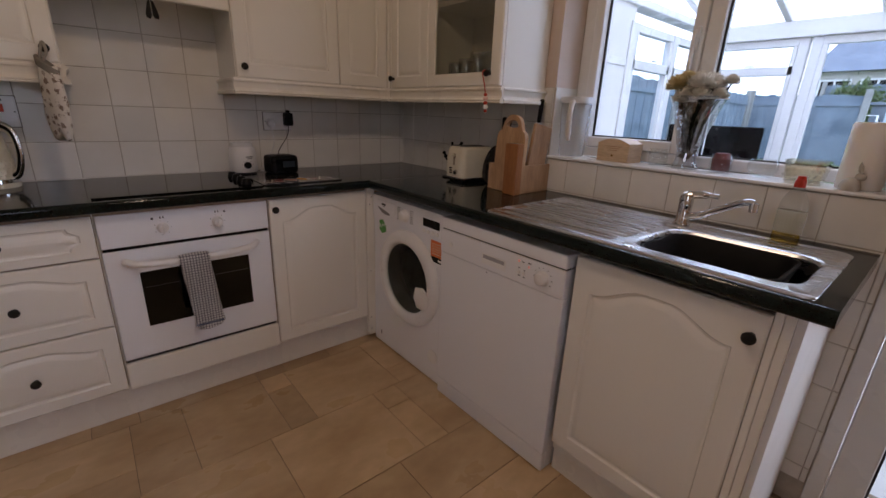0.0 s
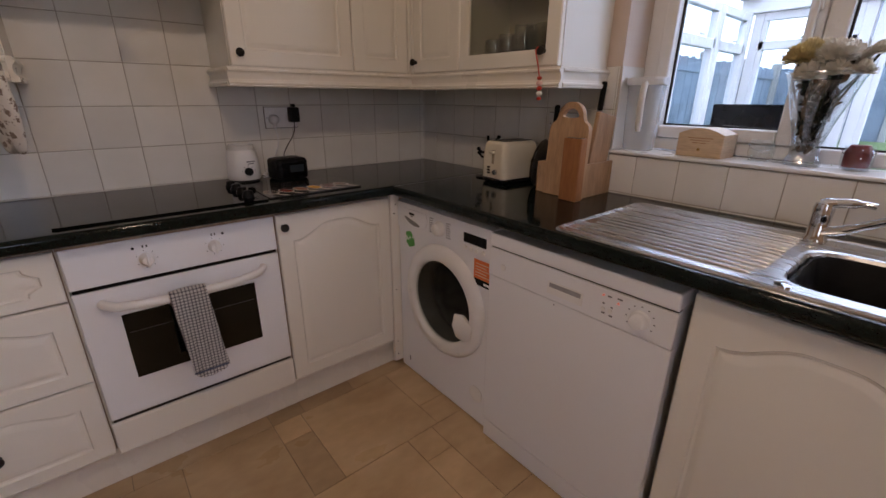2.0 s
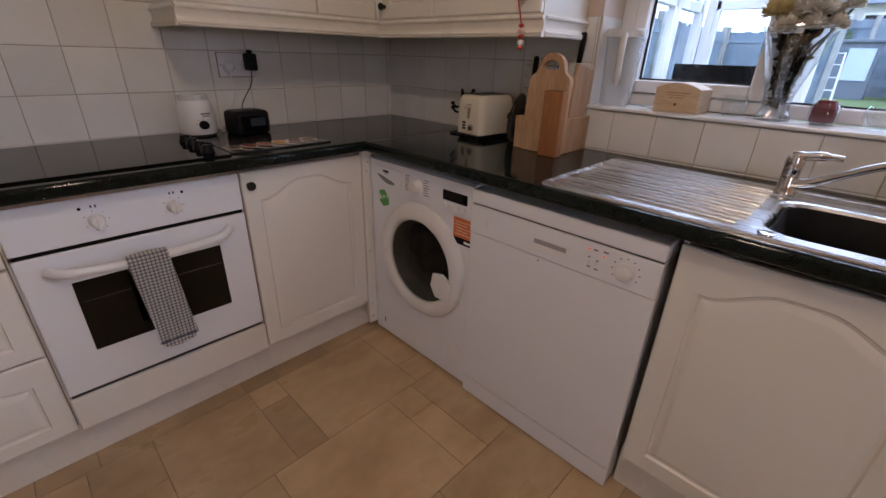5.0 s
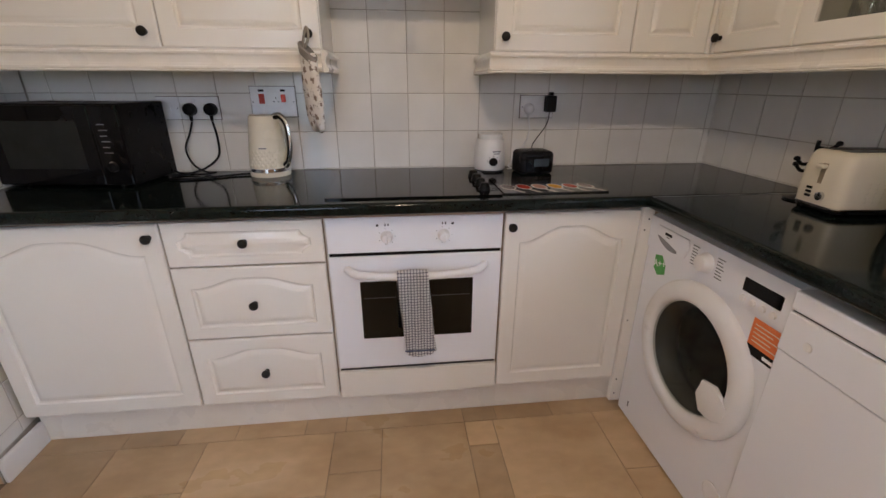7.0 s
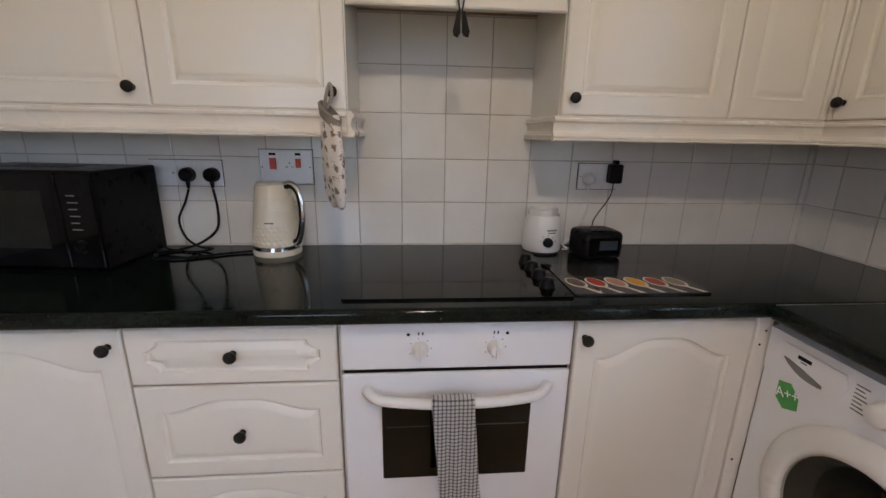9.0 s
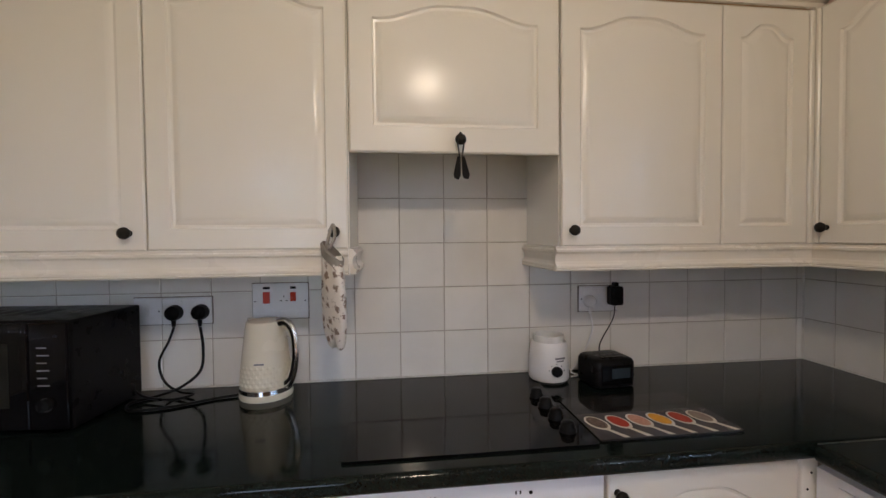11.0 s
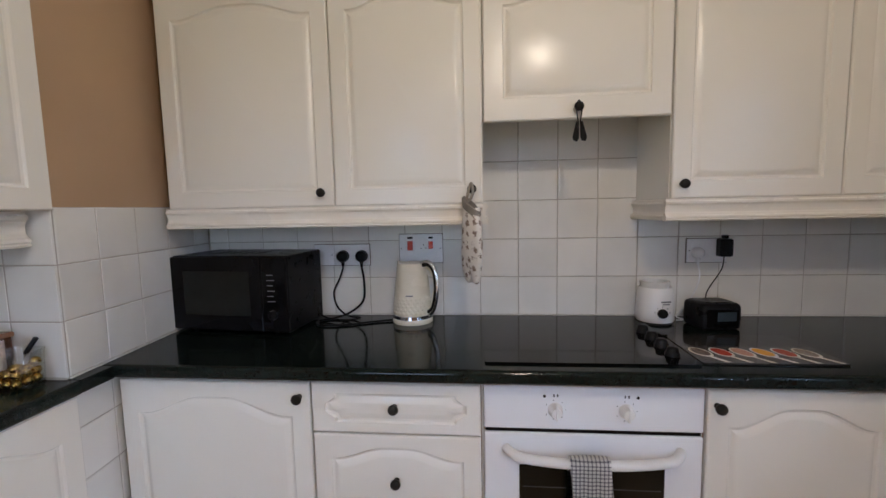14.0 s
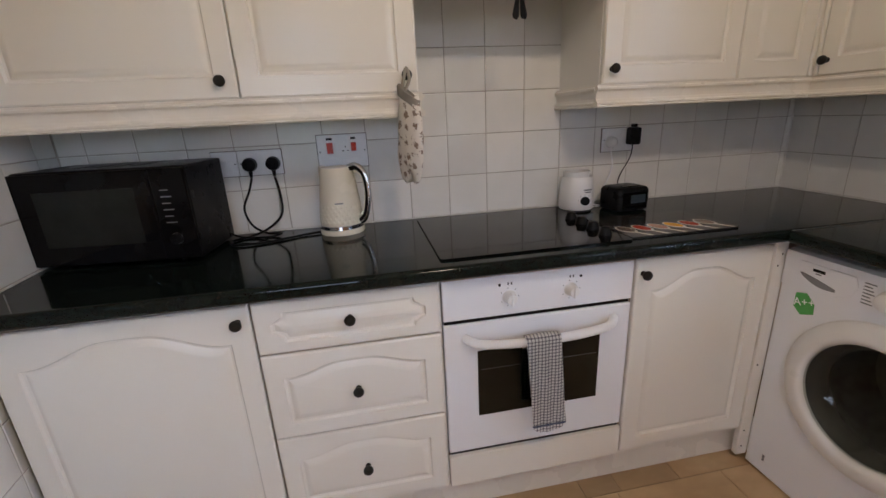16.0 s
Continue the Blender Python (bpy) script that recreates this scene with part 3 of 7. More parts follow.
hp = curve([(-1.648, OY - 0.002, 0.681), (-1.632, OY - 0.024, 0.678), (-1.60, OY - 0.042, 0.674), (-1.5, OY - 0.05, 0.668), (-1.41, OY - 0.052, 0.668), (-1.32, OY - 0.05, 0.668), (-1.22, OY - 0.042, 0.675), (-1.188, OY - 0.024, 0.680), (-1.172, OY - 0.002, 0.683)], 6)
hb = tube(hp, 0.0135, 10)
part("handle", hb, ENAMEL2, dr, "white bowed bar handle", smooth=50)
for x, mark in ((-1.51, -1), (-1.318, 1)):
    kb = lathe([(0, 0), (0.021, 0), (0.0205, 0.006), (0.0175, 0.01), (0.016, 0.024), (0.014, 0.027), (0, 0.028)], 20, pose(x, OY, 0.795, 90))
    box(x - 0.003, OY - 0.031, 0.775, x + 0.003, OY - 0.01, 0.815, 0.002, bm=kb)
    part("control_knob", kb, ENAMEL2, cp, smooth=45)
    part("indicator_lamp", lathe([(0, 0), (0.0045, 0), (0.004, 0.0015), (0, 0.002)], 10, pose(x + 0.03 * mark, OY, 0.834, 90)), BLACK, cp)
    for k in range(7):
        a = radians(-60 + 50 * k)
        part("mark", box(x + 0.028 * math.sin(a) - 0.0012, OY - 0.0006, 0.795 + 0.028 * math.cos(a) - 0.0012, x + 0.028 * math.sin(a) + 0.0012, OY + 0.001, 0.795 + 0.028 * math.cos(a) + 0.0012), DARKGREY, cp)
    for dx in (-0.006, 0.004):
        part("mark", box(x + dx, OY - 0.0006, 0.832, x + dx + 0.004, OY + 0.001, 0.840), DARKGREY, cp)
part("trim_gap", box(OX0 + 0.004, OY + 0.008, 0.7245, OX1 - 0.004, OY + 0.02, 0.7365), BLACK, ov)
part("trim_gap", box(OX0 + 0.004, OY + 0.008, 0.259, OX1 - 0.004, OY + 0.02, 0.2715), DARKGREY, ov)

# ---- hob ----
hob = thing("hob", -1.41, -0.27, TOP, "black ceramic hob set into the worktop", "hob")
HX0, HX1, HY0, HY1 = -1.705, -1.115, -0.545, -0.035
part("glass", prism(rounded(HX0, HY0, HX1, HY1, 0.008), TOP + 0.0005, TOP + 0.006, 0.0015), HOBGLASS, hob)
for k in range(4):
    y = -0.245 - k * 0.076
    part("dial", lathe([(0, 0), (0.021, 0), (0.0205, 0.008), (0.0175, 0.012), (0.016, 0.022), (0.013, 0.025), (0, 0.0255)], 18, pose(-1.165, y, TOP + 0.006)), BLACK, hob, smooth=45)

# ---- upper units ----
UF, UB, UT, UD = -0.306, 1.378, 2.085, 0.0


def U(x, z):
    return pose(x, UF, z)


def upper(x0, x1, z0, label):
    t = thing("wall_cabinet", (x0 + x1) / 2, UF, z0, label, "kitchen cabinet", "wall cabinets")
    part("carcass", box(x0, UF + 0.02, z0, x1, -0.001, UT + 0.01), CREAM, t)
    return t


u = upper(-2.815, -1.703, UB, "cream double wall cabinet with arched panel doors")
put_door(u, "door", U(-2.812, UB), 0.603, UT - UB + 0.018, "low", (0.565, 0.045))
put_door(u, "door", U(-2.205, UB), 0.499, UT - UB + 0.018, "low", (0.465, 0.045))
u = upper(-1.7015, -1.1135, 1.705, "cream short cabinet hiding the cooker hood")
put_door(u, "flap_door", U(-1.6995, 1.637), 0.583, UT - 1.637, "low", (0.297, 0.033), side=0.062, bottom=0.07)
part("hood_grille", box(-1.66, -0.27, 1.70, -1.15, -0.03, 1.7045), CARCASS, u)
u = upper(-1.112, -0.307, UB, "cream corner wall cabinet with two panel doors")
put_door(u, "door", U(-1.110, UB), 0.497, UT - UB, "low", (0.03, 0.045))
put_door(u, "door", U(-0.609, UB), 0.284, UT - UB, "low", None)
part("corner_bead", box(-0.323, UF - 0.003, UB, -0.307, UF + 0.018, UT, 0.003), CREAM, u)
part("corner_post", box(-0.3068, -0.3068, UB + 0.001, -0.2875, -0.2875, UT + 0.009), CREAM, u)

# glazed cabinet on the east wall
EF = -0.306


def R(y, z):
    return pose(EF, y, z, 0, 0, -90)


GE = -1.148
gc = thing("glazed_cabinet", -0.15, -0.75, UB, "cream wall cabinet with a glazed door, drinking glasses inside", "kitchen cabinet", "wall cabinets")
part("side", box(-0.286, -0.3075, UB, -0.001, -0.327, UT + 0.01), CREAM, gc)
part("side", box(-0.286, GE, UB, -0.001, GE + 0.018, UT + 0.01), CREAM, gc, "plain white cabinet end")
part("divider", box(-0.286, -0.655, UB + 0.018, -0.012, -0.64, UT - 0.01), CREAM, gc)
part("back_panel", box(-0.011, GE + 0.0185, UB, -0.003, -0.3275, UT + 0.01), CARCASS, gc)
for z in (UB, 1.73, UT - 0.008):
    part("shelf", box(-0.284, GE + 0.0185, z, -0.0115, -0.328, z + 0.018), CARCASS, gc)
put_door(gc, "door", R(-0.323, UB), 0.323, UT - UB, "low", (0.025, 0.048))
gd = put_door(gc, "glazed_door", R(-0.649, UB), 0.497, UT - UB, "low", (0.437, 0.048), hole=True)
p = part("pane", box(-0.298, -0.70, UB + 0.05, -0.294, GE + 0.048, UT - 0.05), SMOKE, gd, "clear cabinet glass")
part("corner_bead", box(EF - 0.003, -0.308, UB, EF + 0.018, -0.322, UT, 0.003), CREAM, gc)
GLASSW = glass_mat("drinking_glass", (0.90, 0.92, 0.90), 0.24, 0.05, 0.9)
for k, (y, x, z, r, h) in enumerate([(-0.75, -0.2, 1.396, 0.040, 0.09), (-0.83, -0.21, 1.396, 0.038, 0.10), (-0.92, -0.22, 1.396, 0.038, 0.12), (-1.0, -0.2, 1.396, 0.038, 0.12), (-1.07, -0.22, 1.396, 0.036, 0.12), (-0.79, -0.09, 1.396, 0.036, 0.11), (-0.96, -0.10, 1.396, 0.036, 0.11),
                                     (-0.74, -0.18, 1.748, 0.045, 0.05), (-0.85, -0.18, 1.748, 0.04, 0.1), (-0.98, -0.18, 1.748, 0.04, 0.1)]):
    tagged(part("drinking_glass", lathe([(0, 0.003), (r * 0.8, 0.003), (r * 0.82, 0), (r * 0.85, 0.004), (r * 1.05, h * 0.6), (r * 0.98, h * 1.1), (r * 0.92, h * 1.1), (r * 0.97, h * 0.6), (r * 0.75, 0.012), (0, 0.012)], 18, pose(x, y, z)), GLASSW, smooth=40),
               "clear drinking glass standing on the cabinet shelf", "glass", "glasses in the cabinet")

# mouldings: light pelmet below, cornice above
PEL = [(-0.002, 0.0), (0.013, 0.0), (0.013, -0.006), (0.019, -0.009), (0.019, -0.015), (0.013, -0.020), (0.009, -0.030), (0.009, -0.043), (0.013, -0.051), (0.019, -0.055), (0.020, -0.060), (0.017, -0.063), (0.020, -0.066), (0.017, -0.070), (-0.002, -0.070)]
COR = [(-0.002, 0.0), (0.008, 0.0), (0.010, 0.012), (0.016, 0.018), (0.016, 0.028), (0.034, 0.046), (0.046, 0.052), (0.048, 0.072), (0.038, 0.076), (-0.002, 0.076)]


def moulding(name, prof, x0, x1, m, label):
    return tagged(part(name, sweep_x(prof, x0, x1, m), TRIM, smooth=25), label, "moulding", kind="structure")


moulding("pelmet", PEL, -2.822, -1.706, pose(0, UF + 0.012, UB - 0.001), "cream moulded pelmet under the wall cabinets")
moulding("pelmet", PEL, -1.128, -0.300, pose(0, UF + 0.012, UB - 0.001), "cream moulded pelmet under the wall cabinets")
moulding("pelmet", PEL, 0.002, 0.293, pose(-1.112, 0, UB - 0.001, 0, 0, -90), "cream moulded pelmet return")
moulding("pelmet", PEL, -0.293, -0.002, pose(-1.7055, 0, UB - 0.001, 0, 0, 90), "cream moulded pelmet return")
moulding("pelmet", PEL, 0.3005, 1.163, pose(EF + 0.012, 0, UB - 0.0022, 0, 0, -90), "cream moulded pelmet under the glazed cabinet")
moulding("pelmet", PEL, -0.292, -0.002, pose(0, GE - 0.0, UB - 0.001), "cream moulded pelmet return")
moulding("cornice", COR, -2.83, -0.265, pose(0, UF + 0.012, UT + 0.011), "cream moulded cornice along the cabinet tops")
moulding("cornice", COR, 0.345, 1.19, pose(EF + 0.012, 0, UT + 0.011, 0, 0, -90), "cream moulded cornice along the cabinet tops")
moulding("cornice", COR, -0.30, -0.002, pose(0, GE - 0.0, UT + 0.011), "cream moulded cornice return")
# recess units on the west side
WF = -2.806


def L(y, z, x=WF):
    return pose(x, y, z, 0, 0, 90)


u = thing("base_unit", -2.95, -1.0, 0, "shallow cream base cabinet in the wall recess", "kitchen cabinet", "base units")
part("carcass", box(RX, -1.90, 0.10, WF - 0.02, -0.712, TOP - 0.042), CARCASS, u)
put_door(u, "door", L(-1.236, 0.152), 0.53, 0.724, "arch", (0.04, 0.655))
put_door(u, "door", L(-1.84, 0.152), 0.597, 0.724, "arch", None)
part("plinth", box(RX, -1.9, 0, WF - 0.04, -0.712, 0.0995), TRIM, u)
u = thing("wall_cabinet", -2.98, -1.0, UB, "shallow cream wall cabinet in the recess", "kitchen cabinet", "wall cabinets")
part("carcass", box(RX, -1.90, UB, WF - 0.032, -0.708, UT + 0.01), CREAM, u)
put_door(u, "door", L(-1.203, UB, WF - 0.012), 0.498, UT - UB, "low", None)
put_door(u, "door", L(-1.805, UB, WF - 0.012), 0.597, UT - UB, "low", None)
moulding("pelmet", [(o * 1.25, u_ * 1.32) for o, u_ in PEL], -1.9, -0.722, pose(WF - 0.092, 0, UB - 0.001, 0, 0, 90), "cream moulded pelmet under the recess cabinet")

# ---- washing machine, dishwasher, sink unit ----
ORANGE = mat("orange_label", (0.75, 0.19, 0.05), (0.70, 0.16, 0.04), 0.45, scale=30)
GREEN = mat("green_label", (0.08, 0.36, 0.08), (0.07, 0.32, 0.07), 0.45, scale=30)
PAPER = mat("white_print", (0.85, 0.85, 0.84), (0.8, 0.8, 0.79), 0.5)
INK = mat("grey_print", (0.16, 0.16, 0.17), (0.2, 0.2, 0.21), 0.6)
LED = glow_mat("red_lamp", (1.0, 0.12, 0.08), 2.5)
REDP = mat("red_plastic", (0.55, 0.04, 0.02), (0.5, 0.035, 0.02), 0.3)
DRUM = mat("drum_steel", (0.28, 0.28, 0.27), (0.18, 0.18, 0.18), 0.35, metal=0.8, scale=20)
DOORGLASS = glass_mat("machine_door_glass", (0.62, 0.63, 0.60), 0.03, 0.04, 0.5)


def lettering(text, size, m, material, parent, depth=0.0006):
    """Raised letters in the built-in face; m carries x = along, z = up, -y = out."""
    cu = bpy.data.curves.new("lettering", "FONT")
    cu.body, cu.size, cu.extrude, cu.align_x, cu.align_y = text, size, depth / 2, "CENTER", "CENTER"
    tmp = new("lettering_tmp", cu)
    me = bpy.data.meshes.new_from_object(tmp.evaluated_get(bpy.context.evaluated_depsgraph_get()))
    bpy.data.objects.remove(tmp)
    bm = bmesh.new()
    bm.from_mesh(me)
    bpy.data.meshes.remove(me)
    bm.transform(m @ pose(0, 0, 0, 90))
    return part("lettering", bm, material, parent)


# washing machine: x along its front, -y out
WMX = -0.588
M = pose(WMX, -0.611, 0, 0, 0, -90)
WW = 0.542
wm = thing("washing_machine", -0.3, -0.88, 0, "white front-loading washing machine with a dark round door", "washing machine")
wb_ = bmesh.new()
rim = [wb_.verts.new(p) for p in ((-0.039, 0.012, 0.012), (WW, 0.012, 0.012), (WW, 0.012, 0.735), (-0.039, 0.012, 0.735))]
bck = [wb_.verts.new((v.co.x, 0.53, v.co.z)) for v in rim]
cut = [wb_.verts.new((0.272 + 0.2 * math.cos(2 * math.pi * k / 40), 0.012, 0.478 + 0.2 * math.sin(2 * math.pi * k / 40))) for k in range(40)]
for r_ in (rim, cut):
    for k in range(len(r_)):
        wb_.edges.new((r_[k], r_[(k + 1) % len(r_)]))
bmesh.ops.triangle_fill(wb_, edges=wb_.edges[:], use_beauty=True, use_dissolve=False)
for k in range(4):
    wb_.faces.new((rim[k], rim[(k + 1) % 4], bck[(k + 1) % 4], bck[k]))
wb_.faces.new(bck)
wb_.transform(M)
body = part("body", wb_, ENAMEL, wm)
cp = part("control_panel", _moved(prism([(0.0, 0.0), (0.0, 0.112), (0.02, 0.118), (0.5, 0.118), (0.5, 0.0)], -0.039, WW, 0.003), M @ pose(0, 0.004, 0.736) @ Matrix(((0, 0, 1, 0), (1, 0, 0, 0), (0, 1, 0, 0), (0, 0, 0, 1)))), ENAMEL, wm)
dw_ = part("soap_drawer", _moved(prism([(0.012, 0.768), (0.014, 0.828), (0.168, 0.828), (0.178, 0.800), (0.165, 0.768), (0.125, 0.752), (0.06, 0.752)], -0.0040, -0.0005, 0.001), M @ pose(0, 0, 0, 90)), ENAMEL, cp)
# flat grey crescent painting the shade inside the drawer's grip hollow
gp_ = [(0.020 + 0.105 * k / 10, 0.790 - 0.026 * (k / 10) ** 0.7 - 0.010 * math.sin(math.pi * k / 10)) for k in range(11)]
gp_ += [(0.020 + 0.105 * k / 10, 0.792 - 0.022 * (k / 10) ** 1.3 + 0.002) for k in range(10, -1, -1)]
part("grip", _moved(prism(gp_, -0.0008, 0.0002), M @ pose(0, 0, 0, 90)), mat("grip_shade", (0.22, 0.22, 0.23), None, 0.5), dw_, "curved grip hollow, its shade painted grey")
part("name_mark", box(0.055, -0.0006, 0.806, 0.090, 0.0012, 0.815, m=M), BLACK, dw_)
part("name_mark", box(0.064, -0.0006, 0.799, 0.080, 0.0012, 0.8025, m=M), INK, dw_)
kb = lathe([(0, 0), (0.031, 0), (0.031, 0.004), (0.026, 0.008), (0.024, 0.024), (0.021, 0.027), (0, 0.028)], 24, M @ pose(0.255, 0.004, 0.79, 90))
part("program_dial", kb, ENAMEL2, cp, smooth=45)
for sx in (-1, 1):
    for k in range(7):
        part("mark", box(0.255 + sx * 0.052 - 0.014, 0.0032, 0.762 + k * 0.0095, 0.255 + sx * 0.052 + 0.014 - 0.004 * (k % 3), 0.006, 0.7650 + k * 0.0095, m=M), INK, cp)
part("display", box(0.395, 0.001, 0.775, 0.512, 0.012, 0.812, 0.002, m=M), BLACKGLOSS, cp, "black display window")
for k in range(4):
    part("button", lathe([(0, 0), (0.0095, 0), (0.0085, 0.006), (0, 0.007)], 14, M @ pose(0.405 + 0.031 * k, 0.004, 0.756, 90)), ENAMEL2, cp, smooth=45)
DC = M @ pose(0.272, 0.012, 0.478, 90)
door_ = part("door_ring", lathe([(0.174, 0.004), (0.176, 0.016), (0.182, 0.025), (0.192, 0.029), (0.214, 0.027), (0.232, 0.019), (0.241, 0.008), (0.242, 0.0), (0.174, 0.0)], 56, DC), ENAMEL2, wm, "white round door ring", smooth=40)
part("door_glass", lathe([(0.175, 0.012), (0.157, 0.004), (0.134, -0.035), (0.10, -0.06), (0.05, -0.07), (0, -0.072)], 40, DC), DOORGLASS, door_, "dark domed door glass", smooth=60)
part("seal", lathe([(0.175, 0.004), (0.165, -0.02), (0.15, -0.05), (0.165, -0.08), (0.19, -0.09), (0.19, -0.001)], 40, DC), mat("grey_rubber", (0.10, 0.10, 0.095), (0.07, 0.07, 0.066), 0.5), door_, smooth=60)
part("drum", lathe([(0.19, -0.09), (0.20, -0.16), (0.18, -0.28), (0.0, -0.30)], 40, DC), DRUM, wm, smooth=50)
hw = [(0.360, 0.415), (0.372, 0.470), (0.420, 0.482), (0.475, 0.450), (0.470, 0.400), (0.430, 0.372), (0.385, 0.372)]
part("handle", _moved(prism(hw, 0.018, 0.032, 0.004), M @ pose(0, 0.012, 0, 90)), ENAMEL2, door_, "white moulded door catch", smooth=30)
part("energy_label", _moved(prism([(0.012, 0.672), (0.038, 0.652), (0.075, 0.668), (0.072, 0.70), (0.045, 0.727), (0.012, 0.718)], 0, 0.001), M @ pose(0, 0.012, 0, 90)), GREEN, body, "green energy label")
lettering("A++", 0.036, M @ pose(0.042, 0.0105, 0.695, 0, -14), PAPER, body)
part("orange_label", box(0.446, 0.0108, 0.648, 0.538, 0.0125, 0.722, m=M), ORANGE, body, "orange label")
part("orange_label", box(0.446, 0.0108, 0.622, 0.538, 0.0125, 0.6475, m=M), BLACK, body, "black label foot")
for k in range(5):
    part("label_line", box(0.455, 0.0102, 0.660 + k * 0.0115, 0.528 - 0.017 * (k % 2), 0.0106, 0.6625 + k * 0.0115, m=M), CREAMPLASTIC, body)
part("label_mark", box(0.498, 0.0102, 0.630, 0.530, 0.0106, 0.639, m=M), PAPER, body)
part("filter_cap", lathe([(0.036, 0), (0.036, 0.002), (0.034, 0.003), (0.033, 0.0015), (0, 0.0015)], 28, M @ pose(0.48, 0.012, 0.14, 90)), ENAMEL2, body, smooth=40)
part("body_mark", box(0.02, 0.0112, 0.06, 0.028, 0.0122, 0.085, m=M), INK, body)
for x in (0.05, WW - 0.05):
    part("foot", lathe([(0, 0), (0.02, 0), (0.02, 0.0125), (0, 0.0125)], 12, M @ pose(x, 0.08, 0)), BLACK, wm)

# dishwasher
M = pose(-0.602, -1.1575, 0, 0, 0, -90)
WW = 0.612
dwm = thing("dishwasher", -0.3, -1.46, 0, "white freestanding dishwasher with red lamps lit", "dishwasher")
part("body", box(0.004, 0.03, 0.0, WW - 0.004, 0.56, 0.80, 0.003, m=M), ENAMEL, dwm)
part("lid", box(0, -0.004, 0.8055, WW, 0.56, 0.852, 0.006, 2, m=M), ENAMEL, dwm, "white top board")
part("gap", box(0.004, 0.006, 0.8008, WW - 0.004, 0.028, 0.8052, m=M), BLACK, dwm)
dd = part("door", box(0, 0.0, 0.088, WW, 0.0295, 0.7015, 0.004, 2, m=M), ENAMEL, dwm)
part("seam", box(0.006, 0.008, 0.0825, WW - 0.006, 0.028, 0.0875, m=M), BLACK, dwm)
part("kick_plate", box(0.002, 0.004, 0.004, WW - 0.002, 0.0295, 0.082, 0.003, m=M), ENAMEL, dwm)
cp = part("control_strip", box(0, -0.003, 0.7025, WW, 0.0295, 0.8005, 0.004, 2, m=M), ENAMEL, dwm)
gr = box(0.245, -0.0038, 0.722, 0.365, -0.0015, 0.762, 0.0005, m=M)
part("grip_recess", gr, ENAMEL2, cp, "grip recess, its shadow painted on as a strip")
# grey strip paints the shadow under the upper lip of the grip
part("grip_shadow", box(0.252, -0.0045, 0.744, 0.358, -0.0030, 0.758, 0.0003, m=M), mat("grip_shadow_grey", (0.35, 0.34, 0.36), None, 0.4), cp)
part("dial", lathe([(0, 0), (0.026, 0), (0.026, 0.003), (0.022, 0.006), (0.020, 0.022), (0.017, 0.025), (0, 0.026)], 24, M @ pose(0.528, -0.003, 0.752, 90)), ENAMEL2, cp, smooth=45)
for k in range(9):
    a = radians(-120 + 30 * k)
    part("mark", box(0.528 + 0.036 * math.sin(a) - 0.002, -0.0037, 0.752 + 0.036 * math.cos(a) - 0.002, 0.528 + 0.036 * math.sin(a) + 0.002, -0.002, 0.752 + 0.036 * math.cos(a) + 0.001, m=M), INK, cp)
for x, z in ((0.424, 0.782), (0.467, 0.772)):
    part("lamp", lathe([(0, 0), (0.003, 0), (0.0025, 0.001), (0, 0.0012)], 8, M @ pose(x, -0.003, z, 90)), LED, cp, "small red lamp")
for x, z, w in ((0.436, 0.781, 0.012), (0.463, 0.783, 0.014), (0.424, 0.757, 0.006), (0.448, 0.752, 0.006), (0.424, 0.729, 0.010), (0.446, 0.727, 0.010)):
    part("mark", box(x, -0.0036, z, x + w, -0.002, z + 0.004, m=M), INK, cp)
for x in (0.427, 0.448):
    part("button", lathe([(0, 0), (0.0065, 0), (0.006, 0.002), (0, 0.0025)], 12, M @ pose(x, -0.003, 0.742, 90)), ENAMEL2, cp)
part("button", lathe([(0, 0), (0.011, 0), (0.010, 0.002), (0, 0.0025)], 16, M @ pose(0.066, -0.003, 0.745, 90)), ENAMEL2, cp)
part("door_mark", lathe([(0, 0), (0.0028, 0), (0, 0.0008)], 8, M @ pose(0.272, 0.0, 0.69, 90)), INK, dd)

# sink base unit
u = thing("base_unit", -0.3, -2.06, 0, "cream base cabinet under the sink with arched door", "kitchen cabinet", "base units")
SF = -0.59
part("carcass", box(SF + 0.021, -1.788, 0.12, -0.05, -1.80, TOP - 0.042), CARCASS, u)
part("carcass", box(SF + 0.0205, -1.8005, 0.12, -0.05, -2.325, 0.14), CARCASS, u)
put_door(u, "door", pose(SF, -1.79, 0.158, 0, 0, -90), 0.497, 0.70, "arch", (0.469, 0.64), side=0.058)
part("stile", box(SF + 0.004, -2.2885, 0.06, SF + 0.0235, -2.306, TOP - 0.042, 0.002), CREAM, u)
part("stile", box(SF + 0.006, -2.3065, 0.06, SF + 0.0255, -2.327, TOP - 0.042, 0.002), CREAM, u)
part("end_panel", box(SF + 0.026, -2.327, 0.0, -0.002, -2.343, TOP - 0.042), WHITE, u, "plain white end panel")
tagged(part("plinth", box(-0.54, -2.326, 0, -0.525, -1.776, 0.15, 0.002), TRIM), "white plinth board below the sink unit", "plinth", kind="structure")
tagged(part("plinth", box(-0.526, -0.606, 0, -0.511, -0.515, 0.15, 0.002), TRIM), "white plinth return in the corner", "plinth", kind="structure")

# sink
sk = thing("sink", -0.35, -1.87, TOP, "stainless steel sink with a ribbed drainer", "sink")
BX0, BY0, BX1, BY1 = -0.535, -2.302, -0.225, -1.918


def ring_at(bm, pts, z):
    return [bm.verts.new((x, y, z)) for x, y in pts]


